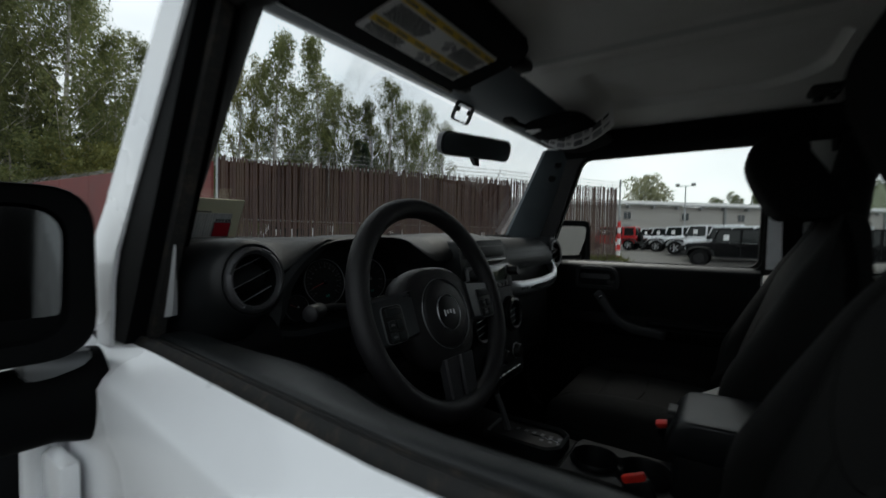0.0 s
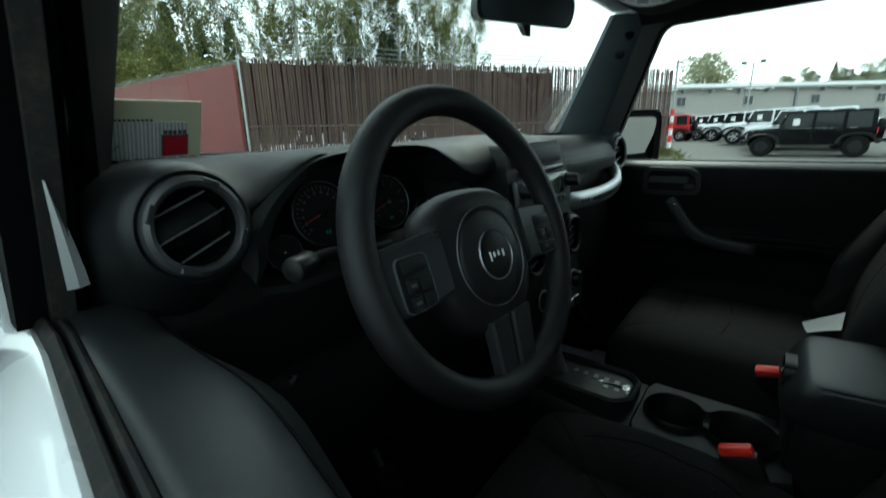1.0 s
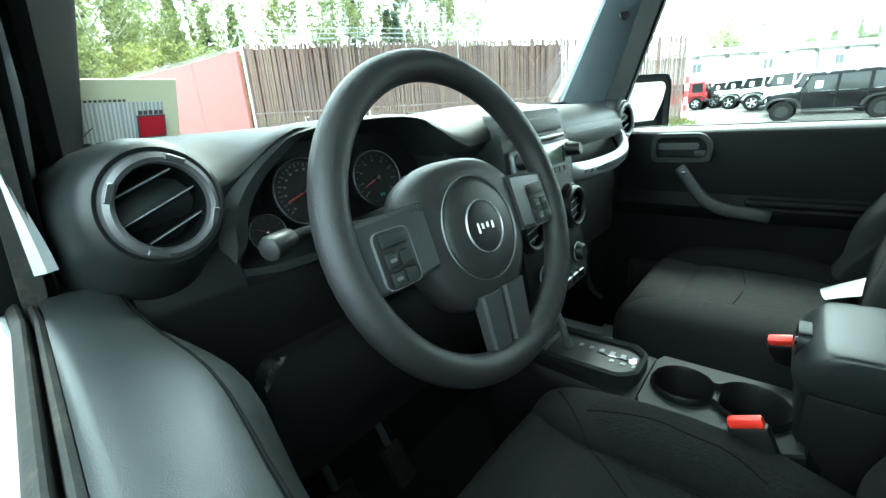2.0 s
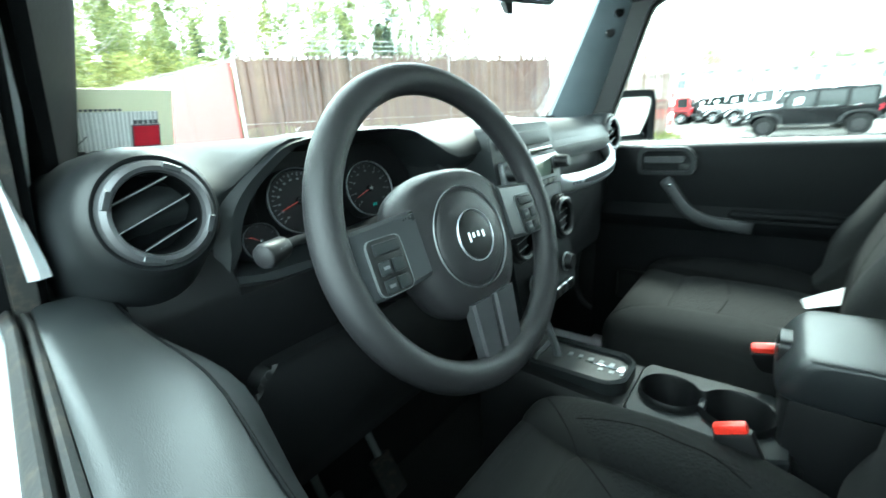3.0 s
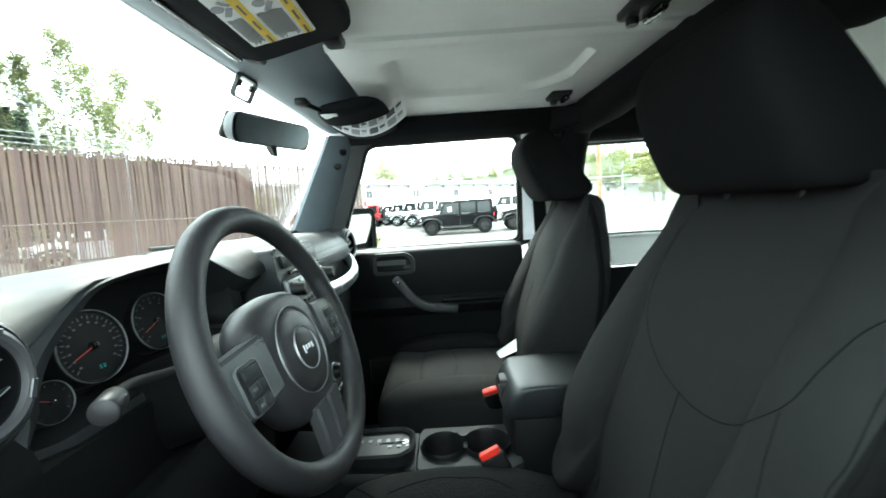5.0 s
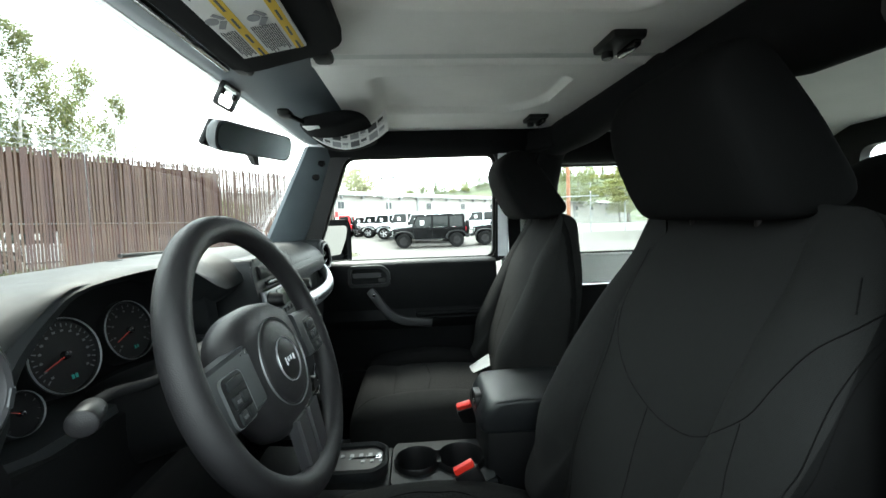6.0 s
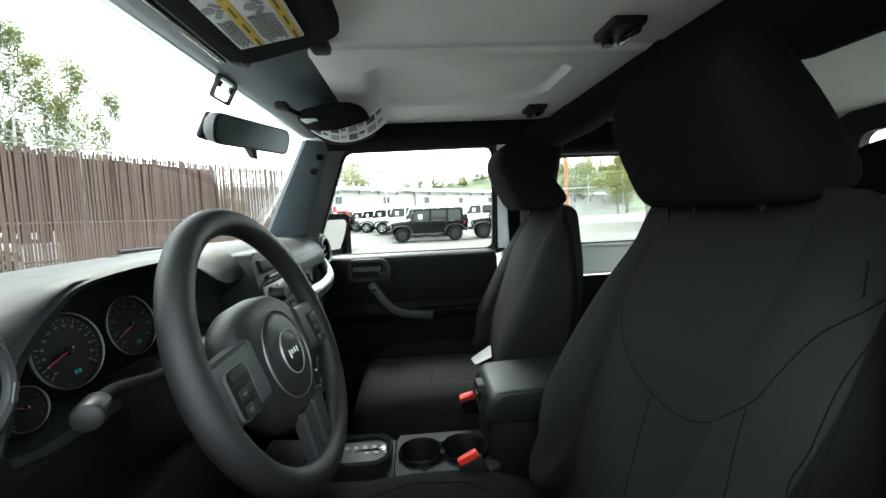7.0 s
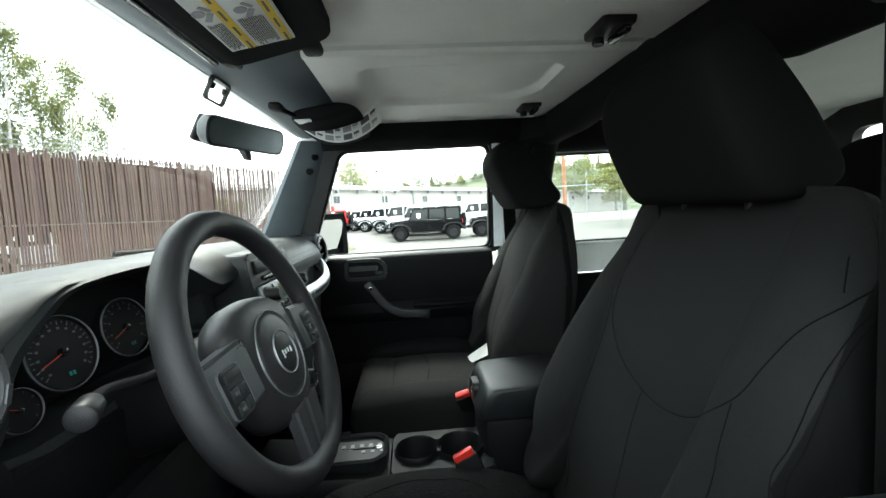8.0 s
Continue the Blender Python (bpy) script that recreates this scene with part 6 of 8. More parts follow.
def rear_bench():
    """Rear seat with two headrests behind the roll cage."""
    root = thing("rear_bench", (0, -1.15, 0.58), "black cloth rear bench with headrests", "car seat")
    bm = B()
    puff(bm, [(-0.98, 1.0), (-1.00, 1.2), (-1.03, 1.38), (-1.07, 1.43), (-1.13, 1.40), (-1.14, 1.2), (-1.13, 0.98)], -0.52, 0.52, 20, 7, 0.8, 4)
    part("backrest", bm, M["fabric_side"], root, smooth=70)
    bm = B()
    puff(bm, [(-0.55, 0.90), (-0.53, 0.95), (-0.60, 0.98), (-0.9, 0.97), (-1.05, 0.96), (-1.05, 0.86), (-0.60, 0.85)], -0.52, 0.52, 20, 7, 0.8, 4)
    part("cushion", bm, M["fabric_side"], root, smooth=70)
    bm = B()
    box(bm, (0, -0.82, 0.71), (0.9, 0.36, 0.30), 0.03)
    part("seat_base", bm, M["black"], root)
    for x in (-0.25, 0.25):
        bm = B()
        puff(bm, [(-1.035, 1.40), (-1.01, 1.47), (-1.02, 1.545), (-1.06, 1.57), (-1.11, 1.55), (-1.12, 1.46), (-1.10, 1.39)], x - 0.15, x + 0.15, 14, 3, 0.5, 4)
        part("headrest", bm, M["fabric_side"], root, "black cloth headrest", smooth=70)


rear_bench()


def buckle(c, d, label, w=0.038):
    root = thing("belt_buckle", c, label, "seat belt buckle", "seat belt buckles")
    c, d = Vector(c), Vector(d).normalized()
    sx = Vector((0, 1, 0)).cross(d).normalized()
    fy = d.cross(sx)
    rot = Matrix((sx, fy, d)).transposed()
    bm = B()
    box(bm, c - d * 0.047, (0.022, w + 0.008, 0.085), 0.006, 2, rot)
    part("buckle_body", bm, M["black"], root, "black buckle body")
    bm = B()
    box(bm, c + d * 0.0, (0.016, w, 0.015), 0.004, 2, rot)
    part("release_button", bm, M["red_button"], root, "bright red release button")
    bm = B()
    box(bm, c - d * 0.14, (0.008, 0.040, 0.14), 0.003, 2, rot)
    part("buckle_stalk", bm, M["fabric_side"], root)


buckle((-0.128, -0.242, 0.984), (0.06, 0.42, 0.90), "black seat belt buckle with red button beside the driver's seat", 0.042)
buckle((0.100, -0.270, 1.003), (-0.40, 0.34, 0.86), "black seat belt buckle with red button beside the passenger seat")


def seat_paper():
    bm = B()
    rows = []
    for i in range(7):
        f = i / 6
        rows.append([(0.395 + 0.115 * j / 6, -0.388 + 0.080 * f - 0.015 * (j / 6), 1.006 - 0.040 * f + 0.006 * math.sin(3 * j / 6 + f * 2) - 0.028 * abs(j / 6 - 0.5)) for j in range(7)])
    vr = [[bm.verts.new(p) for p in r] for r in rows]
    for a, b in zip(vr, vr[1:]):
        for i in range(6):
            bm.faces.new((a[i], a[i + 1], b[i + 1], b[i]))
    bmesh.ops.solidify(bm, geom=bm.faces[:], thickness=0.0004)
    single("paper_sheet", bm, M["paper"], "crumpled white paper leaning on the seat back", "paper")


seat_paper()


# ---- overhead things ----
def driver_visor():
    def tilt(bm):
        """The pad droops a little towards the glass."""
        for q in bm.verts:
            q.co.z += -0.0132 + 0.20 * (0.085 - q.co.y)
        return bm
    root = thing("sun_visor", (-0.38, 0.06, 1.72), "black sun visor with a yellow and white notice", "sun visor", "sun visors")
    bm = B()
    prism(bm, rounded([(-0.61, 0.118), (-0.185, 0.118), (-0.172, 0.09), (-0.190, -0.060), (-0.60, -0.060)], 0.03), "z", 1.738, 1.758, 0.007, 3)
    part("visor_pad", tilt(bm), M["cage_cloth"], root, "black visor pad", smooth=50)
    z = 1.7352
    bm = B()
    prism(bm, rect((-0.367, 0.038), 0.262, 0.094), "z", z - 0.0006, z + 0.004)
    lab = part("notice", tilt(bm), M["paper"], root, "white notice label", smooth=0)
    bm = B()
    for y in (0.000, 0.054):
        box(bm, (-0.367, y, z - 0.001), (0.260, 0.012, 0.0008))
    part("notice_band", tilt(bm), M["yellow"], lab, "yellow caution band", smooth=0)
    bm = B()
    for y in (0.000, 0.054):
        for k in range(6):
            box(bm, (-0.25 - 0.045 * k, y, z - 0.0018), (0.026, 0.0028, 0.0006))
    random.seed(15)
    for y0_, rows_ in ((0.011, 12), (0.063, 7)):
        for r in range(rows_):
            for x0_, x1_ in ((-0.325, -0.245), (-0.490, -0.405)):
                x = x0_ + 0.004 * random.random()
                while x < x1_ - 0.012 * random.random():
                    w = random.uniform(0.004, 0.011)
                    box(bm, (x + w / 2, y0_ + 0.0028 * r, z - 0.0018), (w, 0.0013, 0.0006))
                    x += w + 0.0022
    part("notice_print", tilt(bm), M["print"], lab, "small unreadable print", smooth=0, kind="stuff")
    bm = B()
    for x, y in ((-0.345, 0.030), (-0.355, 0.077)):
        lathe(bm, [(0.0001, 0), (0.008, 0), (0.008, 0.0008), (0.0001, 0.0008)], (x, y, z - 0.0022), (0, 0, 1), 14)
        box(bm, (x + 0.012, y - 0.008, z - 0.0018), (0.02, 0.008, 0.0008), 0, 1, Matrix.Rotation(0.5, 3, "Z"))
        box(bm, (x - 0.008, y - 0.011, z - 0.0018), (0.016, 0.005, 0.0008), 0, 1, Matrix.Rotation(-0.6, 3, "Z"))
    part("notice_drawings", tilt(bm), M["grey_print"], lab, smooth=0, kind="stuff")
    bm = B()
    tube(bm, smooth_path([(-0.60, 0.10, 1.752), (-0.185, 0.108, 1.75), (-0.150, 0.112, 1.752), (-0.130, 0.125, 1.772)], 3), 0.006, 10)
    part("visor_rod", tilt(bm), M["black"], root)
    bm = B()
    box(bm, (-0.130, 0.128, 1.745), (0.04, 0.03, 0.018), 0.007)
    part("visor_bracket", bm, M["black"], root)
    bm = B()
    box(bm, (-0.125, -0.01, 1.768), (0.05, 0.035, 0.022), 0.008)
    part("visor_clip", bm, M["black"], root)
    bm = B()
    box(bm, (-0.36, 0.150, 1.7385), (0.44, 0.010, 0.008), 0.002, 2)
    part("visor_groove", bm, M["gloss_black"], root)


def passenger_visor():
    root = thing("sun_visor", (0.40, 0.03, 1.72), "black sun visor with a curled white leaflet", "sun visor", "sun visors")
    bm = B()
    prof = [(0.13, 1.735), (0.07, 1.748), (0.0, 1.758), (-0.04, 1.752), (-0.05, 1.738), (-0.02, 1.724), (0.05, 1.708), (0.12, 1.712)]
    puff(bm, prof, 0.19, 0.61, 14, 4, 0.5, 4)
    part("visor_pad", bm, M["cage_cloth"], root, "black visor pad", smooth=60)
    bm = B()
    box(bm, (0.155, 0.14, 1.735), (0.05, 0.03, 0.018), 0.007)
    part("visor_clip", bm, M["black"], root)
    bm = B()
    tube(bm, [(0.15, 0.135, 1.732), (0.20, 0.11, 1.725)], 0.006, 10)
    part("visor_rod", bm, M["black"], root)
    # leaflet: a card bowed under the visor
    def leaf(a, b):
        """a: 0..1 from the glass backwards, b: 0..1 up the card."""
        y = 0.122 - 0.222 * a
        z = 1.664 + 0.050 * (y - 0.011) ** 2 / 0.11 ** 2 + 0.014 * a + 0.060 * b * (0.62 + 0.38 * a)
        x = 0.325 + 0.015 * b - 0.02 * math.sin(math.pi * a)
        return Vector((x, y + 0.012 * b * (a - 0.2), z))
    bm = B()
    g_ = [[bm.verts.new(leaf(i / 16, j / 4)) for j in range(5)] for i in range(17)]
    for a, b in zip(g_, g_[1:]):
        for j in range(4):
            bm.faces.new((a[j], a[j + 1], b[j + 1], b[j]))
    bmesh.ops.solidify(bm, geom=bm.faces[:], thickness=0.0004)
    lf = part("leaflet", bm, M["thin_paper"], root, "curled white printed leaflet", smooth=60)
    random.seed(8)
    off = Vector((-0.0022, 0, 0))
    def patch(bm, a0, b0, w, h):
        bm.faces.new([bm.verts.new(leaf(a, b) + off) for a, b in ((a0, b0), (a0 + w, b0), (a0 + w, b0 + h), (a0, b0 + h))])
    for k in range(4):
        for j in range(2):
            bm = B()
            a0, b0 = 0.05 + 0.235 * k, 0.10 + 0.44 * j
            patch(bm, a0, b0, 0.11, 0.32)
            patch(bm, a0 + 0.13, b0 + 0.16, 0.07, 0.14)
            part("printed_block", bm, M["grey_print"] if (k + j) % 2 else M["print"], lf, smooth=0)
            bm = B()
            for r in range(4):
                patch(bm, a0 + 0.125, b0 + 0.02 + 0.035 * r, random.uniform(0.05, 0.09), 0.014)
            part("printed_lines", bm, M["pale_print"], lf, smooth=0, kind="stuff")
    bm = B()
    box(bm, (0.212, 0.09, 1.712), (0.045, 0.040, 0.003), 0.001, 1)
    part("small_label", bm, M["paper"], root, "small white label")


driver_visor()
passenger_visor()


def rear_mirror():
    root = thing("rear_view_mirror", (-0.01, 0.165, 1.60), "dark grey rear-view mirror hung from the windshield", "mirror")
    c = Vector((-0.006, 0.165, 1.640))
    rot = (Matrix.Rotation(radians(-14), 3, "Z") @ Matrix.Rotation(radians(14), 3, "X") @ Matrix.Rotation(radians(-2), 3, "Y"))
    shp = rounded(rect((0, 0), 0.250, 0.056), 0.025, 6)
    def T(p):
        return c + rot @ Vector(p)
    bm = B()
    loft(bm, [[T((a * 0.95, -0.012, b * 0.88)) for a, b in shp], [T((a, -0.015, b)) for a, b in shp], [T((a, -0.008, b)) for a, b in shp], [T((a * 0.99, 0.002, b * 0.97)) for a, b in shp], [T((a * 0.9, 0.014, b * 0.75)) for a, b in shp], [T((a * 0.6, 0.020, b * 0.4)) for a, b in shp]])
    part("mirror_shell", bm, M["mirror_shell"], root, "grey shell", smooth=60)
    bm = B()
    loft(bm, [[T((a * 0.945, -0.0135, b * 0.87)) for a, b in shp], [T((a * 0.945, -0.0160, b * 0.87)) for a, b in shp]])
    part("mirror_glass", bm, M["dim_mirror"], root, "dark reflecting glass")
    bm = B()
    loft(bm, [[T((0.004 + a, b, -0.028)) for a, b in ((-0.010, -0.010), (0.010, -0.010), (0.010, 0.006), (-0.010, 0.006))], [T((0.006 + a, b - 0.010, -0.046)) for a, b in ((-0.006, -0.006), (0.006, -0.006), (0.006, 0.004), (-0.006, 0.004))]])
    part("dimming_tab", bm, M["black"], root, "small black tab")
    bm = B()
    tube(bm, smooth_path([(-0.006, 0.19, 1.642), (-0.018, 0.208, 1.648), (-0.028, 0.230, 1.654)], 4), 0.010, 10)
    part("mirror_arm", bm, M["black"], root)
    bm = B()
    box(bm, (-0.030, 0.236, 1.655), (0.044, 0.014, 0.056), 0.007, 2, Matrix.Rotation(radians(27), 3, "X"))
    part("mirror_button", bm, M["black"], root)


rear_mirror()


def glass_clip():
    c = Vector((0.040, ws_y(0.04, 1.744) + 0.002, 1.744))
    root = thing("pass_holder", tuple(c), "small dark clip frame stuck to the windshield", "holder")
    rot = Matrix.Rotation(radians(27), 3, "X")
    o, i_ = rounded(rect((0, 0), 0.084, 0.052), 0.012), rounded(rect((0, 0), 0.074, 0.042), 0.010)
    bm = B()
    loft(bm, [[c + rot @ Vector((a, -0.004, b)) for a, b in o], [c + rot @ Vector((a, 0.004, b)) for a, b in o], [c + rot @ Vector((a, 0.004, b)) for a, b in i_], [c + rot @ Vector((a, -0.004, b)) for a, b in i_]], close=True)
    part("clip_frame", bm, M["black"], root)
    for s in (-1, 1):
        bm = B()
        box(bm, c + rot @ Vector((s * 0.027, 0, 0.006)), (0.012, 0.008, 0.014), 0.003, 2, rot)
        part("clip_foot", bm, M["black"], root)


glass_clip()


def permit_card():
    """A card standing on the dashboard against the glass, seen from behind."""
    root = thing("permit_card", (-0.58, 0.33, 1.39), "cream permit card with a red square on the dashboard", "card")
    c, rot = Vector((-0.575, 0.366, 1.440)), Matrix.Rotation(radians(27), 3, "X")
    def at(x, z, off):
        return c + rot @ Vector((x, -off, z))
    bm = B()
    box(bm, c, (0.130, 0.0014, 0.088), 0, 1, rot)
    card = part("card", bm, M["cream"], root, "cream card", smooth=0)
    bm = B()
    box(bm, at(-0.008, -0.012, 0.0012), (0.112, 0.001, 0.060), 0, 1, rot)
    fld = part("pale_field", bm, M["paper"], card, smooth=0)
    bm = B()
    for k in range(26):
        w = 0.0016 if k % 3 else 0.0026
        box(bm, at(-0.058 + 0.0042 * k, -0.012, 0.0020), (w, 0.0006, 0.060), 0, 1, rot)
    part("bar_field", bm, M["pale_print"], card, "grey vertical bars", smooth=0, kind="stuff")
    bm = B()
    box(bm, at(0.034, -0.012, 0.0026), (0.030, 0.0008, 0.028), 0, 1, rot)
    part("square_border", bm, M["print"], card, "dark border of the square", smooth=0)
    bm = B()
    box(bm, at(0.034, -0.012, 0.0032), (0.027, 0.0008, 0.025), 0, 1, rot)
    part("red_square", bm, M["red_print"], card, "red square", smooth=0)
    bm = B()
    for k in range(5):
        box(bm, at(0.023 + 0.0055 * k, 0.0055, 0.0028), (0.004, 0.0006, 0.005), 0, 1, rot)
    for k in range(11):
        box(bm, at(-0.036 + 0.0045 * k, 0.0205, 0.0020), (0.003, 0.0006, 0.0026), 0, 1, rot)
    for k in range(5):
        box(bm, at(-0.054 + 0.004 * k, -0.022, 0.0030), (0.036, 0.0006, 0.0009), 0, 1, rot @ Matrix.Rotation(radians(35 + 25 * k), 3, "Y"))
    part("card_print", bm, M["print"], card, "unreadable print", smooth=0, kind="stuff")


permit_card()


def wipers():
    for x0, x1 in ((-0.52, -0.02), (0.06, 0.52)):
        root = thing("wiper", (x1, ws_y(x1, 1.38) + 0.02, 1.38), "black windshield wiper resting on the glass", "wiper", "wipers")
        bm = B()
        tube(bm, [(x, ws_y(x, z) + 0.018, z) for x, z in ((x0, 1.408), ((x0 + x1) / 2, 1.398), (x1, 1.385))], 0.006, 8)
        part("wiper_arm", bm, M["satin"], root, "grey arm")
        bm = B()
        tube(bm, [(x, ws_y(x, z) + 0.007, z) for x, z in ((x0 - 0.08, 1.415), (x0 + 0.1, 1.408), (x0 + 0.32, 1.40))], 0.0045, 8)
        part("wiper_blade", bm, M["rubber"], root)


wipers()


def pedals():
    for x, w in ((-0.41, 0.07), (-0.27, 0.05)):
        root = thing("pedal", (x, 0.34, 0.62), "black rubber foot pedal", "pedal", "pedals")
        bm = B()
        box(bm, (x, 0.33, 0.70), (w, 0.02, 0.09), 0.006, 2, Matrix.Rotation(radians(-35), 3, "X"))
        part("pad", bm, M["rubber"], root)
        bm = B()
        tube(bm, [(x, 0.34, 0.71), (x, 0.42, 0.85), (x, 0.48, 1.0)], 0.008, 8)
        part("lever", bm, M["satin"], root)


pedals()

# ---- the yard outside ----
SLOPE = 0.012
ID = Matrix.Identity(4)


def gz(x):
    """The yard rises gently away from the car, with a low bank before the parked row."""
    x = max(-60.0, min(60.0, x))
    return SLOPE * x + 0.32 * smoothstep(23.8, 28.5, x)


def ground():
    bm = B()
    n = 120
    def e(i):
        t = (i / n * 2 - 1)
        return math.copysign(abs(t) ** 3.0, t) * 900
    vs = [[bm.verts.new((e(i), e(j), gz(e(i)) + 0.012 * noise.noise(Vector((e(i) * 0.2, e(j) * 0.2, 0))))) for j in range(n + 1)] for i in range(n + 1)]
    for a, b in zip(vs, vs[1:]):
        for j in range(n):
            bm.faces.new((a[j], a[j + 1], b[j + 1], b[j]))
    single("ground", bm, M["asphalt"], "worn grey asphalt of a parking yard", "ground", kind="structure", m=ID)


ground()

F0, F1 = Vector((4.45, 12.35, 0)), Vector((18.75, 5.45, 0))
FD = (F1 - F0).normalized()
FN = Vector((-FD.y, FD.x, 0))  # away from the car
FL = (F1 - F0).length
FTOP = 3.66


def fence_post(root, p, h, r=0.04, arm=True):
    bm = B()
    lathe(bm, [(0.0001, 0), (r, 0), (r, h), (r * 0.6, h + 0.03), (0.0001, h + 0.04)], p, (0, 0, 1), 14)
    po = part("post", bm, M["galv"], root, "galvanised post")
    if arm:
        bm = B()
        tube(bm, [p + Vector((0, 0, h)), p + Vector((0, 0, h + 0.32)) - FN * 0.30], 0.014, 6)
        part("wire_arm", bm, M["galv"], po)


def slat_fence():
    root = thing("slat_fence", tuple(F0), "tall chain-link fence with brown privacy slats and barbed wire", "fence", kind="structure", m=ID)
    k = 0
    s = 0.0
    while s < FL + 0.2:
        p = F0 + FD * min(s, FL)
        p.z = gz(p.x) - 0.02
        fence_post(root, p + FN * 0.09, FTOP - p.z + 0.05, 0.045 if k in (0, 5) else 0.032)
        s += FL / 5
        k += 1
    for z in (FTOP - 0.03, 1.85, 0.5):
        bm = B()
        tube(bm, [F0 + FN * 0.06 + Vector((0, 0, z)), F1 + FN * 0.06 + Vector((0, 0, z))], 0.02, 8)
        part("rail", bm, M["galv"], root)
    for i in range(3):
        bm = B()
        pts = []
        for j in range(61):
            q = F0 + FD * (FL * j / 60) - FN * (0.03 + 0.11 * i)
            sag = 0.03 * math.sin(math.pi * ((j / 12) % 1))
            pts.append(q + Vector((0, 0, FTOP + 0.14 + 0.11 * i - sag)))
        tube(bm, pts, 0.009, 5)
        for j in range(110):
            q = F0 + FD * (FL * (j + 0.5) / 110) - FN * (0.03 + 0.11 * i) + Vector((0, 0, FTOP + 0.14 + 0.11 * i - 0.02))
            box(bm, q, (0.008, 0.008, 0.06))
        part("barbed_wire", bm, M["wire"], root, "barbed wire strand", smooth=0)
    # windbreak cloth behind the first part of the slats, clear of the ground
    bm = B()
    rows = []
    for i in range(25):
        q = F0 + FD * (FL * 0.64 * i / 24) + FN * (0.060 + 0.01 * math.sin(i * 1.7))
        rows.append([(q.x, q.y, 1.70 + 0.10 * math.sin(i * 0.9)), (q.x, q.y, FTOP - 0.08 - 0.05 * abs(math.sin(i * 1.3)))])
    vr = [[bm.verts.new(p) for p in r] for r in rows]
    for a, b in zip(vr, vr[1:]):
        bm.faces.new((a[0], a[1], b[1], b[0]))
    bmesh.ops.solidify(bm, geom=bm.faces[:], thickness=0.004)
    part("windbreak_cloth", bm, M["cloth"], root, "dark brown windbreak cloth")
    return root


fence = slat_fence()


def red_wall():
    d = Vector((-3.15, 17.0, 0)).normalized()
    nrm = Vector((d.y, -d.x, 0))
    root = thing("red_wall", tuple(F0), "tall dull red painted board wall with barbed wire", "wall", kind="structure", m=ID)
    yaw = math.atan2(d.y, d.x)
    rot = Matrix.Rotation(yaw, 3, "Z")
    for k in range(8):
        p = F0 + d * (0.12 + 2.45 * (k + 0.5)) - Vector((0.06, 0, 0))
        h = 3.50 - 0.012 * k
        bm = B()
        box(bm, (p.x, p.y, h / 2 - 0.05), (2.435, 0.10, h + 0.1), 0.006, 1, rot)
        part("board", bm, M["red_wall"], root, smooth=20)
        bm = B()
        q = F0 + d * (0.12 + 2.45 * k) - nrm * 0.02
        tube(bm, [q + Vector((0, 0, 3.4)), q + Vector((0, 0, 3.72)) + nrm * 0.35], 0.016, 6)
        part("wire_arm", bm, M["galv"], root)
    for i in range(4):
        bm = B()
        tube(bm, [F0 + d * (19.6 * j / 40) + nrm * (0.05 + 0.09 * i) + Vector((0, 0, 3.52 + 0.07 * i - 0.03 * math.sin(math.pi * ((j / 5) % 1)))) for j in range(41)], 0.010, 5)
        part("barbed_wire", bm, M["wire"], root)
    bm = B()
    q = F0 + d * 0.55 + nrm * 0.075 - Vector((0.06, 0, 0))
    box(bm, (q.x, q.y, 3.18), (0.24, 0.02, 0.30), 0.004, 1, rot)
    part("notice_plate", bm, M["paper"], root, "small blank white plate")


red_wall()


def container(x, y, turn):
    """A ribbed steel container behind the fence, with a pale roof edge."""
    root = thing("container", (0, 0, 0), "rust red steel container behind the fence", "container", m=pose(x, y, gz(x), 0, 0, turn))
    bm = B()
    box(bm, (0, 0, 1.62), (2.4, 3.0, 3.24), 0.03, 1)
    part("body", bm, M["container"], root, smooth=20)
    bm = B()
    for k in range(11):
        for e in (-1, 1):
            box(bm, (-1.05 + 0.21 * k, e * 1.51, 1.62), (0.09, 0.04, 2.9), 0.012, 1)
    part("ribs", bm, M["container"], root, smooth=20)
    bm = B()
    box(bm, (0, 0, 3.28), (2.5, 3.1, 0.08), 0.02, 1)
    part("roof_edge", bm, M["band_white"], root, "pale roof edge")


container(13.47, 11.70, -51.7)


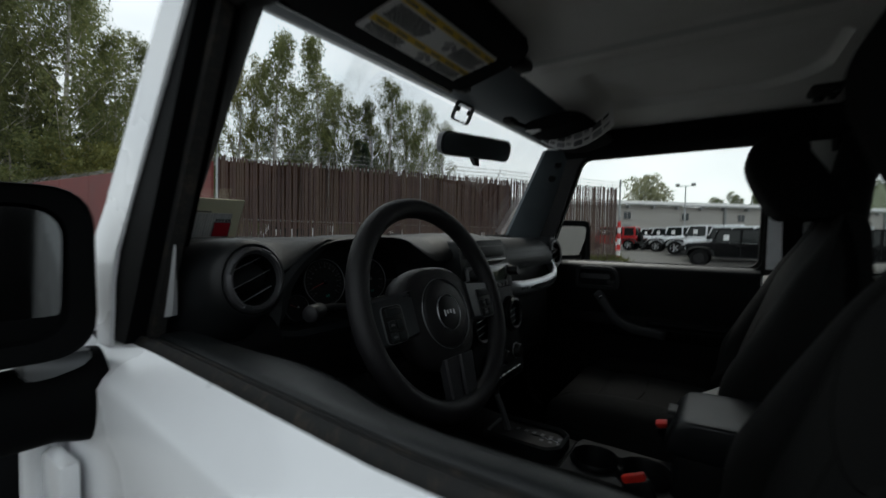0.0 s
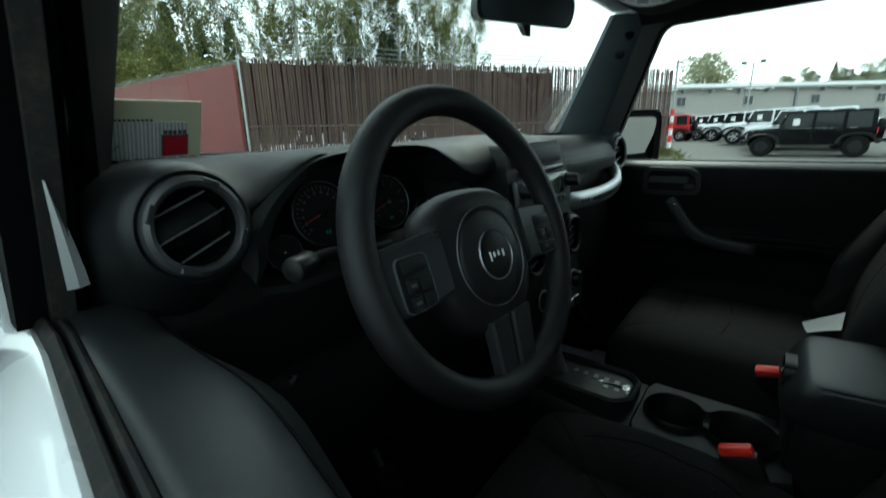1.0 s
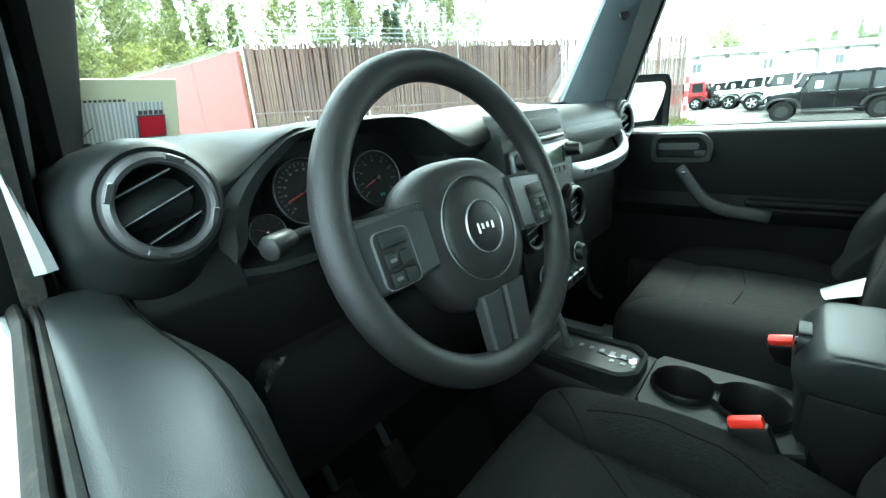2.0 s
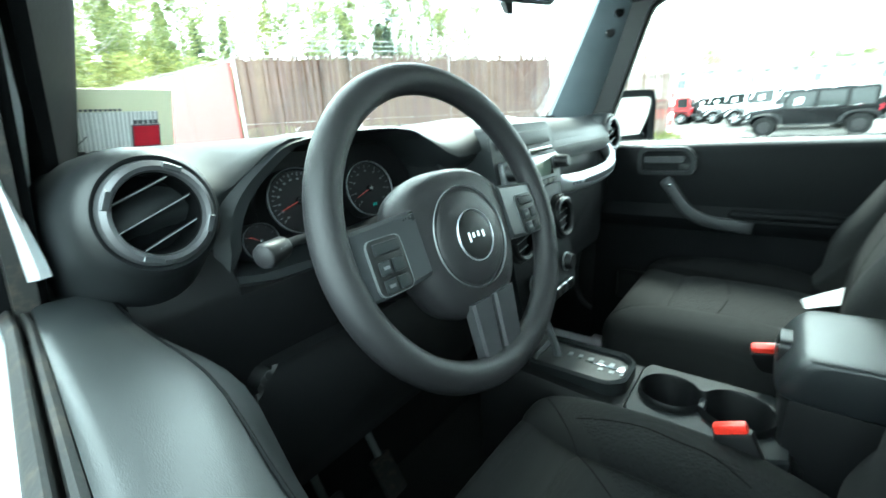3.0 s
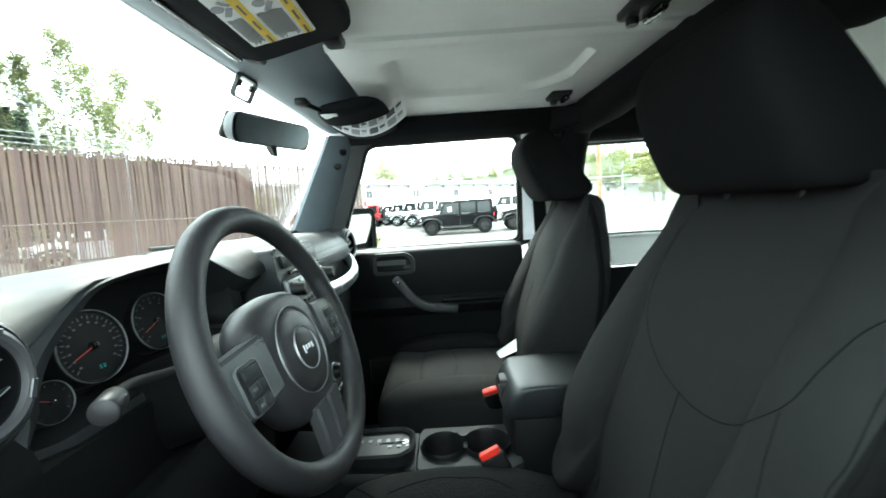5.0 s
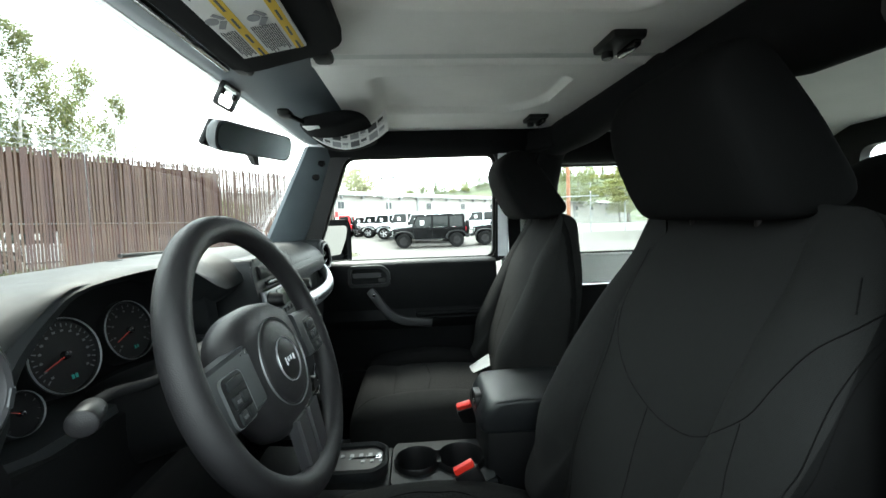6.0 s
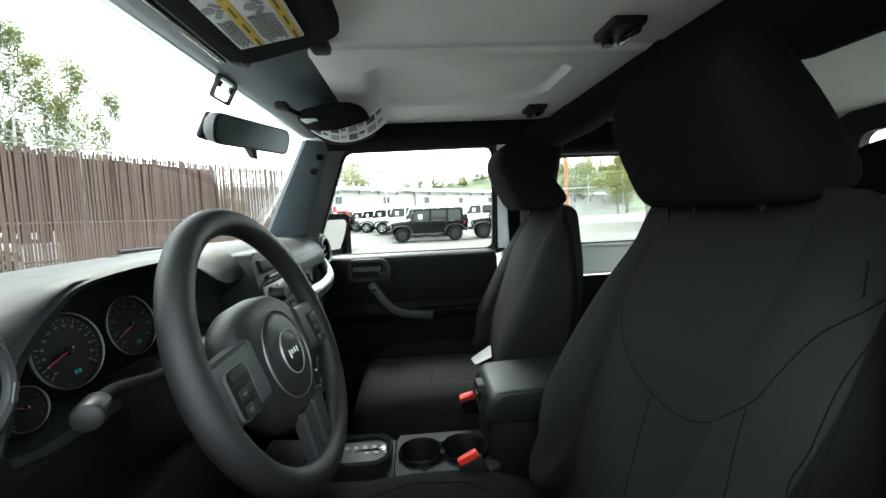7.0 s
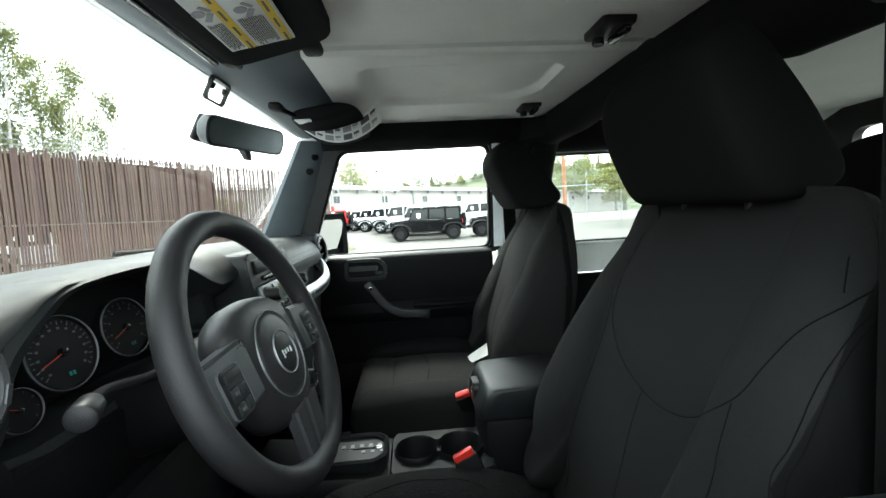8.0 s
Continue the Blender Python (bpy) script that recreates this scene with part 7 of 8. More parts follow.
def verge():
    bm, rows = B(), []
    for i in range(41):
        q = F0 + FD * (FL * 1.02 * i / 40)
        row = []
        for j, (off, h) in enumerate(((-1.1, -0.02), (-0.8, 0.12), (-0.4, 0.32), (0.0, 0.42), (0.5, 0.36), (1.2, 0.0))):
            p = q + FN * off
            row.append((p.x, p.y, gz(p.x) + h + (0.05 * noise.noise(p * 1.3) if 0 < j < 5 else 0)))
        rows.append(row)
    vr = [[bm.verts.new(p) for p in r] for r in rows]
    for a, b in zip(vr, vr[1:]):
        for j in range(5):
            bm.faces.new((a[j], a[j + 1], b[j + 1], b[j]))
    single("verge", bm, M["soil"], "low grassy bank at the fence foot", "verge", kind="structure", m=ID)
    random.seed(21)
    verts, faces = [], []
    for k in range(5200):
        s_ = random.uniform(0, FL * 1.02)
        off = random.gauss(-0.35, 0.33)
        p = F0 + FD * s_ + FN * off
        h0 = 0.42 * math.exp(-((off) / 0.62) ** 2)
        h = random.uniform(0.10, 0.34)
        a = random.uniform(0, 6.28)
        dx, dy = math.cos(a) * 0.012, math.sin(a) * 0.012
        lx, ly = random.gauss(0, 0.07), random.gauss(0, 0.07)
        z = gz(p.x) + h0 - 0.04
        b = len(verts)
        verts += [(p.x - dx, p.y - dy, z), (p.x + dx, p.y + dy, z), (p.x + lx + dx, p.y + ly + dy, z + h * 0.7), (p.x + lx * 1.7, p.y + ly * 1.7, z + h)]
        faces += [(b, b + 1, b + 2), (b, b + 2, b + 3)]
    me = bpy.data.meshes.new("grass")
    me.from_pydata(verts, [], faces)
    me.materials.append(M["grass"])
    tagged(new("grass", me), "pale green grass tufts along the fence", "grass", kind="stuff")


verge()


# ---- the long white building and what stands beyond ----
W0, WD = Vector((36.0, 23.2, 0)), Vector((0.718, -0.696, 0))
WN_ = Vector((-0.696, -0.718, 0))  # towards the car


def long_building():
    root = thing("long_building", tuple(W0), "long low white metal-sided industrial building", "building", m=ID)
    L, top, dep = 96.0, 5.30, 14.0
    rot = Matrix((WD, -WN_, Vector((0, 0, 1)))).transposed()
    mid = W0 + WD * L / 2
    def at(s, off, z):
        return W0 + WD * s + WN_ * off + Vector((0, 0, z))
    bm = B()
    box(bm, at(L / 2, -dep / 2, top / 2), (L, dep, top), 0, 1, rot)
    part("wall", bm, M["bldg"], root, "white metal siding", smooth=0)
    bm = B()
    for k in range(int(L / 0.6)):
        box(bm, at(0.3 + 0.6 * k, 0.004, top / 2 + 0.6), (0.02, 0.008, top - 1.3), 0, 1, rot)
    part("siding_ribs", bm, M["bldg"], root, smooth=0)
    bm = B()
    vs = [at(-0.4, 0.5, top), at(L + 0.4, 0.5, top), at(L + 0.4, -dep / 2, top + 1.1), at(-0.4, -dep / 2, top + 1.1), at(-0.4, 0.5, top + 0.16), at(L + 0.4, 0.5, top + 0.16), at(L + 0.4, -dep / 2, top + 1.26), at(-0.4, -dep / 2, top + 1.26)]
    v = [bm.verts.new(p) for p in vs]
    for f_ in ((0, 1, 2, 3), (4, 5, 6, 7), (0, 1, 5, 4), (1, 2, 6, 5), (2, 3, 7, 6), (3, 0, 4, 7)):
        bm.faces.new([v[i] for i in f_])
    part("roof", bm, M["bldg_roof"], root, "grey metal roof with bracketed eave", smooth=0)
    for k in range(34):
        bm = B()
        box(bm, at(1.0 + 2.8 * k, 0.26, top - 0.16), (0.16, 0.5, 0.32), 0, 1, rot)
        part("eave_bracket", bm, M["bldg_roof"], root, smooth=0)
    for k in range(12):
        s_ = 15.0 + 6.75 * k
        bm = B()
        box(bm, at(s_, 0.03, 4.22), (0.95, 0.10, 0.95), 0.03, 1, rot)
        w = part("window", bm, M["bldg"], root, "small square window", smooth=20)
        bm = B()
        for q in (-0.21, 0.21):
            box(bm, at(s_ + q, 0.09, 4.22), (0.37, 0.02, 0.76), 0, 1, rot)
        part("pane", bm, M["win_dark"], w, smooth=0)
        bm = B()
        box(bm, at(s_, 0.06, 2.9), (0.9, 0.08, 0.7), 0.02, 1, rot)
        part("vent_panel", bm, M["bldg_roof"], root, smooth=20)
    for s_ in (26.5, 47.0, 68.0):
        bm = B()
        box(bm, at(s_, 0.10, top / 2), (0.22, 0.2, top), 0, 1, rot)
        part("downpipe", bm, M["bldg_roof"], root, smooth=0)


long_building()


def lamp_pole(p, h, name_label, heads=2):
    root = thing("street_lamp", tuple(p), name_label, "street lamp", "yard lamps", m=ID)
    bm = B()
    p = Vector(p)
    lathe(bm, [(0.0001, 0), (0.12, 0), (0.10, 0.2), (0.06, h), (0.0001, h)], p, (0, 0, 1), 12)
    part("pole", bm, M["galv"], root, "grey steel pole")
    bm = B()
    box(bm, p + Vector((0, 0, h)), (0.08, 1.5, 0.08), 0.01, 1)
    part("cross_arm", bm, M["galv"], root)
    for k in range(heads):
        bm = B()
        y = (k - (heads - 1) / 2) * 1.4
        box(bm, p + Vector((-0.1, y, h + 0.12)), (0.40, 0.40, 0.20), 0.06, 2, Matrix.Rotation(radians(25), 3, "Y"))
        part("lamp_head", bm, M["galv"], root, "grey floodlight head")


lamp_pole((24.5, 28.5, 0.1), 10.2, "tall floodlight pole with two heads among the trees")
lamp_pole((47.5, 7.4, 0.3), 6.8, "grey yard lamp pole with two heads")


def striped_post():
    x, y = 18.95, 5.39
    root = thing("striped_post", (x, y, gz(x)), "red and white striped marker post at the fence end", "post", m=ID)
    for k in range(8):
        bm = B()
        lathe(bm, [(0.0001, 0), (0.075, 0), (0.075, 0.26), (0.0001, 0.26)], (x, y, gz(x) + 0.26 * k), (0, 0, 1), 14)
        part("band", bm, M["band_red"] if k % 2 else M["band_white"], root)
    bm = B()
    lathe(bm, [(0.0001, 0), (0.04, 0), (0.04, 1.9), (0.0001, 1.9)], (x, y, gz(x) + 2.08), (0, 0, 1), 12)
    part("upper_pole", bm, M["galv"], root, "grey upper pole")


striped_post()


def small_post(x, y):
    root = thing("marker_post", (x, y, gz(x)), "short red and white marker post", "post", m=ID)
    for k in range(3):
        bm = B()
        lathe(bm, [(0.0001, 0), (0.09, 0), (0.09, 0.35), (0.0001, 0.35)], (x, y, gz(x) + 0.35 * k), (0, 0, 1), 14)
        part("band", bm, M["band_white"] if k == 1 else M["band_red"], root)


small_post(31.5, 9.3)


def utility_pole():
    root = thing("utility_pole", (38.0, -10.6, gz(38)), "weathered reddish wooden utility pole", "pole", m=ID)
    bm = B()
    lathe(bm, [(0.0001, 0), (0.19, 0), (0.17, 3), (0.13, 11), (0.0001, 11)], (38.0, -10.6, gz(38)), (0, 0, 1), 14)
    part("shaft", bm, M["pole"], root)
    bm = B()
    box(bm, (38.0, -10.6, 10.4), (0.12, 2.4, 0.14), 0.02, 1)
    part("cross_arm", bm, M["pole"], root)


utility_pole()


def link_fence():
    root = thing("chain_link_fence", (30, -7, gz(30)), "galvanised chain-link fence with barbed wire", "fence", kind="structure", m=ID)
    ys = [-7.6 - 2.45 * k for k in range(9)]
    for y in ys:
        bm = B()
        lathe(bm, [(0.0001, 0), (0.04, 0), (0.04, 3.55), (0.0001, 3.58)], (30, y, gz(30)), (0, 0, 1), 12)
        part("post", bm, M["galv"], root)
    for z, r in ((2.62, 0.035), (1.05, 0.025), (3.5, 0.008), (3.2, 0.008), (2.95, 0.008)):
        bm = B()
        tube(bm, [(30, ys[0], gz(30) + z), (30, ys[-1], gz(30) + z)], r, 8)
        part("rail" if r > 0.02 else "wire", bm, M["galv"], root)
    bm = B()
    for k in range(110):
        y = ys[0] - 0.18 * k
        tube(bm, [(30.0, y, gz(30)), (30.0, y - 2.6, gz(30) + 2.6)], 0.006, 3)
        tube(bm, [(30.0, y - 2.6, gz(30)), (30.0, y, gz(30) + 2.6)], 0.006, 3)
    part("wire_mesh", bm, M["galv"], root, "thin diamond mesh", kind="stuff", smooth=0)


link_fence()


def hill():
    bm, rows = B(), []
    for i in range(61):
        y = 60 - 330 * i / 60
        h = 2.5 + 16.5 * smoothstep(48, 12, y) + 6 * smoothstep(12, -40, y) + 2.5 * noise.noise(Vector((y * 0.03, 2, 0))) + 1.2 * noise.noise(Vector((y * 0.11, 5, 0)))
        rows.append([(185, y, 0), (205, y, h * 0.75), (222, y, h), (260, y, h * 0.9), (330, y, 0)])
    vr = [[bm.verts.new(p) for p in r] for r in rows]
    for a, b in zip(vr, vr[1:]):
        for j in range(4):
            bm.faces.new((a[j], a[j + 1], b[j + 1], b[j]))
    single("hill", bm, M["hill"], "distant green hillside", "hill", kind="structure", m=ID)


hill()


# ---- trees ----
def leaf_cloud(spots, size, mat, seed, flat=0.6):
    """Small four-cornered leaves scattered in blobs: spots are (centre, radius, number)."""
    rnd = np.random.RandomState(seed)
    vs, fs = [], []
    for c, r, n in spots:
        d = rnd.normal(size=(n, 3))
        d /= np.linalg.norm(d, axis=1)[:, None]
        p = np.array(c)[None] + d * (rnd.uniform(0.25, 1, size=(n, 1)) ** 0.5) * np.array(r)[None]
        a = rnd.normal(size=(n, 3))
        a[:, 2] *= flat
        a /= np.linalg.norm(a, axis=1)[:, None]
        b = np.cross(a, rnd.normal(size=(n, 3)))
        b /= np.linalg.norm(b, axis=1)[:, None]
        s = size * rnd.uniform(0.6, 1.4, size=(n, 1))
        quad = np.stack([p - a * s, p + b * s * 0.55, p + a * s, p - b * s * 0.55], 1)
        base = len(vs) * 1
        vs.extend(quad.reshape(-1, 3).tolist())
        fs.extend([(base + 4 * i, base + 4 * i + 1, base + 4 * i + 2, base + 4 * i + 3) for i in range(n)])
    me = bpy.data.meshes.new("crown")
    me.from_pydata(vs, [], fs)
    me.materials.append(mat)
    return me


def limb_mesh(trunk_h, r, limbs, bend, seed):
    random.seed(seed)
    bm = B()
    pts = [(bend * math.sin(f * 3) * f, bend * 0.6 * math.sin(f * 4.1 + 1) * f, trunk_h * f) for f in (0, 0.15, 0.3, 0.45, 0.6, 0.75, 0.9, 1.0)]
    tube(bm, pts, [r, r * 0.85, r * 0.75, r * 0.62, r * 0.5, r * 0.36, r * 0.2, r * 0.06], 9)
    ends = []
    for k in range(limbs):
        f = 0.28 + 0.66 * (k + random.random()) / limbs
        i = f * 7
        p = Vector(pts[int(i)]).lerp(Vector(pts[min(7, int(i) + 1)]), i % 1)
        a = random.uniform(0, 6.28)
        ln = trunk_h * (0.05 + 0.17 * (1 - f)) * random.uniform(0.7, 1.2)
        e = p + Vector((math.cos(a) * ln * 0.8, math.sin(a) * ln * 0.8, ln * random.uniform(0.7, 1.4)))
        m_ = p.lerp(e, 0.5) - Vector((0, 0, ln * 0.08))
        tube(bm, [p, m_, e], [r * 0.26 * (1.1 - f), r * 0.17 * (1.1 - f), r * 0.05], 5)
        ends += [m_, e, p.lerp(e, 0.75)]
    return bm, ends, pts


def tall_tree(h, seed, mat, density=1.0, spread=1.0, label="tall slender tree with sparse spring leaves"):
    root = thing("tree", (0, 0, 0), label, "tree", "yard trees", m=Matrix.Translation((0, 0, -60)))
    bm, ends, pts = limb_mesh(h, 0.15 * h / 14, 34, 0.35, seed)
    part("trunk", bm, M["birch"], root, "pale trunk with thin limbs")
    random.seed(seed + 1)
    spots = []
    for e in ends:
        rr = random.uniform(0.28, 0.72) * h / 14 * spread
        spots.append((tuple(e), (rr, rr, rr * 1.4), int(112 * density)))
    spots.append((pts[-1], (0.5, 0.5, 1.0), int(34 * density)))
    ob = new("crown", leaf_cloud(spots, 0.064 * h / 14, mat, seed))
    ob.parent = root
    return root


def conifer(h, seed, mat, wide=0.2):
    root = thing("conifer", (0, 0, 0), "dark green pointed conifer", "tree", "conifers", m=Matrix.Translation((0, 0, -60)))
    bm = B()
    lathe(bm, [(0.0001, 0), (0.02 * h, 0), (0.002 * h, h), (0.0001, h)], (0, 0, 0), (0, 0, 1), 8)
    part("trunk", bm, M["bark"], root)
    random.seed(seed)
    spots = []
    for k in range(46):
        f = 0.10 + 0.88 * k / 45
        rad = h * wide * (1 - f) ** 0.85 + 0.08
        for j in range(5):
            a = random.uniform(0, 6.28)
            q = rad * random.uniform(0.35, 1.0)
            spots.append(((math.cos(a) * q, math.sin(a) * q, h * f - q * 0.25), (0.16 * rad + 0.10, 0.16 * rad + 0.10, 0.10 + 0.05 * rad), 16))
    ob = new("crown", leaf_cloud(spots, 0.017 * h, mat, seed, 0.3))
    ob.parent = root
    return root


def broad_tree(h, w, seed, mat, number=4200, leaf=0.16, name="tree", label="broad leafy tree with uneven crown"):
    root = thing(name, (0, 0, 0), label, "tree", "yard trees", m=Matrix.Translation((0, 0, -60)))
    bm, ends, pts = limb_mesh(h * 0.85, 0.03 * h, 16, 0.3, seed)
    part("trunk", bm, M["bark"], root)
    random.seed(seed)
    spots = []
    for k in range(34):
        a, q = random.uniform(0, 6.28), w * math.sqrt(random.random())
        z = h * random.uniform(0.30, 0.97)
        q *= math.sqrt(max(0.05, 1 - ((z / h - 0.58) / 0.46) ** 2))
        r = random.uniform(0.10, 0.20) * h
        spots.append(((math.cos(a) * q, math.sin(a) * q, z), (r, r, r * 0.65), number // 34))
    ob = new("crown", leaf_cloud(spots, leaf, mat, seed))
    ob.parent = root
    return root


def put(src, x, y, scale, turn):
    ob = copy_thing(src, pose(x, y, gz(x) - 0.05, 0, 0, turn))
    ob.scale = (scale, scale, scale)
    return ob


tallA, tallB, tallC = tall_tree(15, 3, M["leaf"]), tall_tree(14, 11, M["leaf"], 1.25), tall_tree(15, 19, M["leaf_yellow"], 0.9, 0.9)
con = conifer(10, 5, M["needle_leaf"])
bushA = broad_tree(6, 2.4, 7, M["leaf_yellow"], 9000, 0.075, label="bushy young tree with yellow-green leaves")
bushB = broad_tree(8, 3.2, 9, M["leaf_dark"], 9000, 0.095)
bushC = broad_tree(9, 3.6, 13, M["leaf"], 9500, 0.105)

farT = broad_tree(11, 3.6, 23, M["far_leaf"], 5500, 0.20, label="broad tree beyond the building, leaves paled for haze")


def by_bearing(src, deg, dist, height, base_h, turn):
    x, y = -0.9 + dist * math.sin(radians(deg)), -0.4 + dist * math.cos(radians(deg))
    return put(src, x, y, height / base_h, turn)


random.seed(77)
for deg, dist, h in ((1, 34, 17), (3.5, 30, 16.5), (6.5, 33, 17.5), (9, 29, 16), (10.6, 34, 15.5), (13, 31, 12.6), (15, 35, 14), (18, 35, 14), (21, 33, 13.5), (25, 36, 13.2), (27.3, 38, 15), (29.3, 36, 17), (31.6, 41, 14.5), (34.3, 37, 17),
                     (36.6, 40, 14.6), (38.6, 42, 13.6), (41, 41, 13.4), (43.5, 38, 14.6), (45.6, 42, 13.8), (48.2, 39, 12.8), (51, 42, 11.8)):
    src, bh = random.choice(((tallA, 15), (tallB, 14), (tallC, 15), (tallA, 15)))
    by_bearing(src, deg, dist, h, bh, random.uniform(0, 360))
for deg, dist, h in ((35.4, 40, 11), (39.4, 42, 10.5), (43.6, 43, 9.6), (26, 44, 9), (31.5, 43, 9.5), (37, 46, 8.5), (40.3, 36, 9.0), (41.8, 44, 9), (45.5, 46, 8), (2.5, 36, 12), (5, 38, 14), (7.8, 37, 12), (11.5, 38, 11.5), (16, 38, 11), (19, 40, 10.5), (22, 41, 11)):
    by_bearing(con, deg, dist, h, 10, random.uniform(0, 360))
for deg, dist, h in ((2, 31, 6.5), (5, 29, 6.2), (8, 33, 6.5), (11, 29, 6), (14.5, 31, 6.5), (18, 32, 6), (22, 33, 6.0), (25.5, 33, 5.4), (29, 35, 5.6), (32, 35, 5.2), (35, 36, 5.2), (38.5, 37, 4.8), (41.5, 38, 5.0), (44.5, 39, 4.8), (47.5, 40, 4.8), (50.5, 41, 4.6), (53, 43, 4.4), (55.5, 45, 4.2), (58, 47, 4.0), (60, 40, 3.6), (62, 44, 3.6), (7, 44, 10), (13, 46, 10), (19, 46, 9.5), (25, 47, 8), (31, 48, 8), (37, 49, 7.5), (43, 50, 7)):
    src, bh = random.choice(((bushA, 6), (bushB, 8), (bushB, 8), (bushC, 9)))
    by_bearing(src, deg, dist, h, bh, random.uniform(0, 360))
# beyond the building
put(farT, 72.0, 17.2, 1.0, 40)
put(farT, 80.0, 14.0, 0.62, 100)
random.seed(5)
for k in range(60):
    y = 34 - 2.6 * k + random.uniform(-2, 2)
    hh = 2.5 + 16.5 * smoothstep(48, 12, y) + 6 * smoothstep(12, -40, y)
    src = random.choice((con, bushB, bushB, bushC, bushB))
    ob = put(src, 212 + random.uniform(-6, 14), y, random.uniform(0.5, 0.95), random.uniform(0, 360))
    ob.location.z = hh * 0.90 - 1.5
for k, (x, y, s_, src) in enumerate(((88, -26, 1.5, bushC), (84, -33, 1.35, bushA), (92, -38, 1.7, bushC), (96, -46, 1.6, bushB), (86, -42, 1.7, bushA), (100, -58, 1.9, bushC))):
    put(src, x, y, s_, 50 * k)


def pine():
    root = thing("pine", (0, 0, 0), "spreading pine with olive-green layered boughs", "tree", m=Matrix.Translation((0, 0, -60)))
    bm = B()
    tube(bm, [(0, 0, 0), (0.1, 0, 2.2), (0.0, 0.15, 4.5), (0.1, 0.1, 6.6)], [0.22, 0.18, 0.12, 0.04], 10)
    part("trunk", bm, M["bark"], root)
    random.seed(31)
    spots, bm = [], B()
    for k in range(34):
        f = k / 33
        a = random.uniform(0, 6.28)
        z = 1.9 + 4.5 * f
        ln = (3.4 * (1 - f) ** 0.7 + 0.5) * random.uniform(0.7, 1.1)
        e = Vector((math.cos(a) * ln, math.sin(a) * ln, z + 0.35 - 0.10 * ln))
        tube(bm, [Vector((0, 0, z)), e * 0.5 + Vector((0, 0, z * 0.5 + 0.1)), e], [0.05, 0.035, 0.012], 5)
        for q in (0.45, 0.62, 0.78, 0.9, 1.0):
            c = Vector((0, 0, z)).lerp(e, q)
            r = 0.28 + 0.22 * (1 - abs(q - 0.7))
            spots.append((tuple(c + Vector((random.gauss(0, 0.15), random.gauss(0, 0.15), 0.05))), (r, r, r * 0.38), 80))
    part("bough", bm, M["bark"], root)
    ob = new("crown", leaf_cloud(spots, 0.085, M["pine_leaf"], 31, 0.8))
    ob.parent = root
    return root


pn = pine()
pn.matrix_basis = pose(27.5, -13.2, gz(27.5) + 0.35, 0, 0, 20)


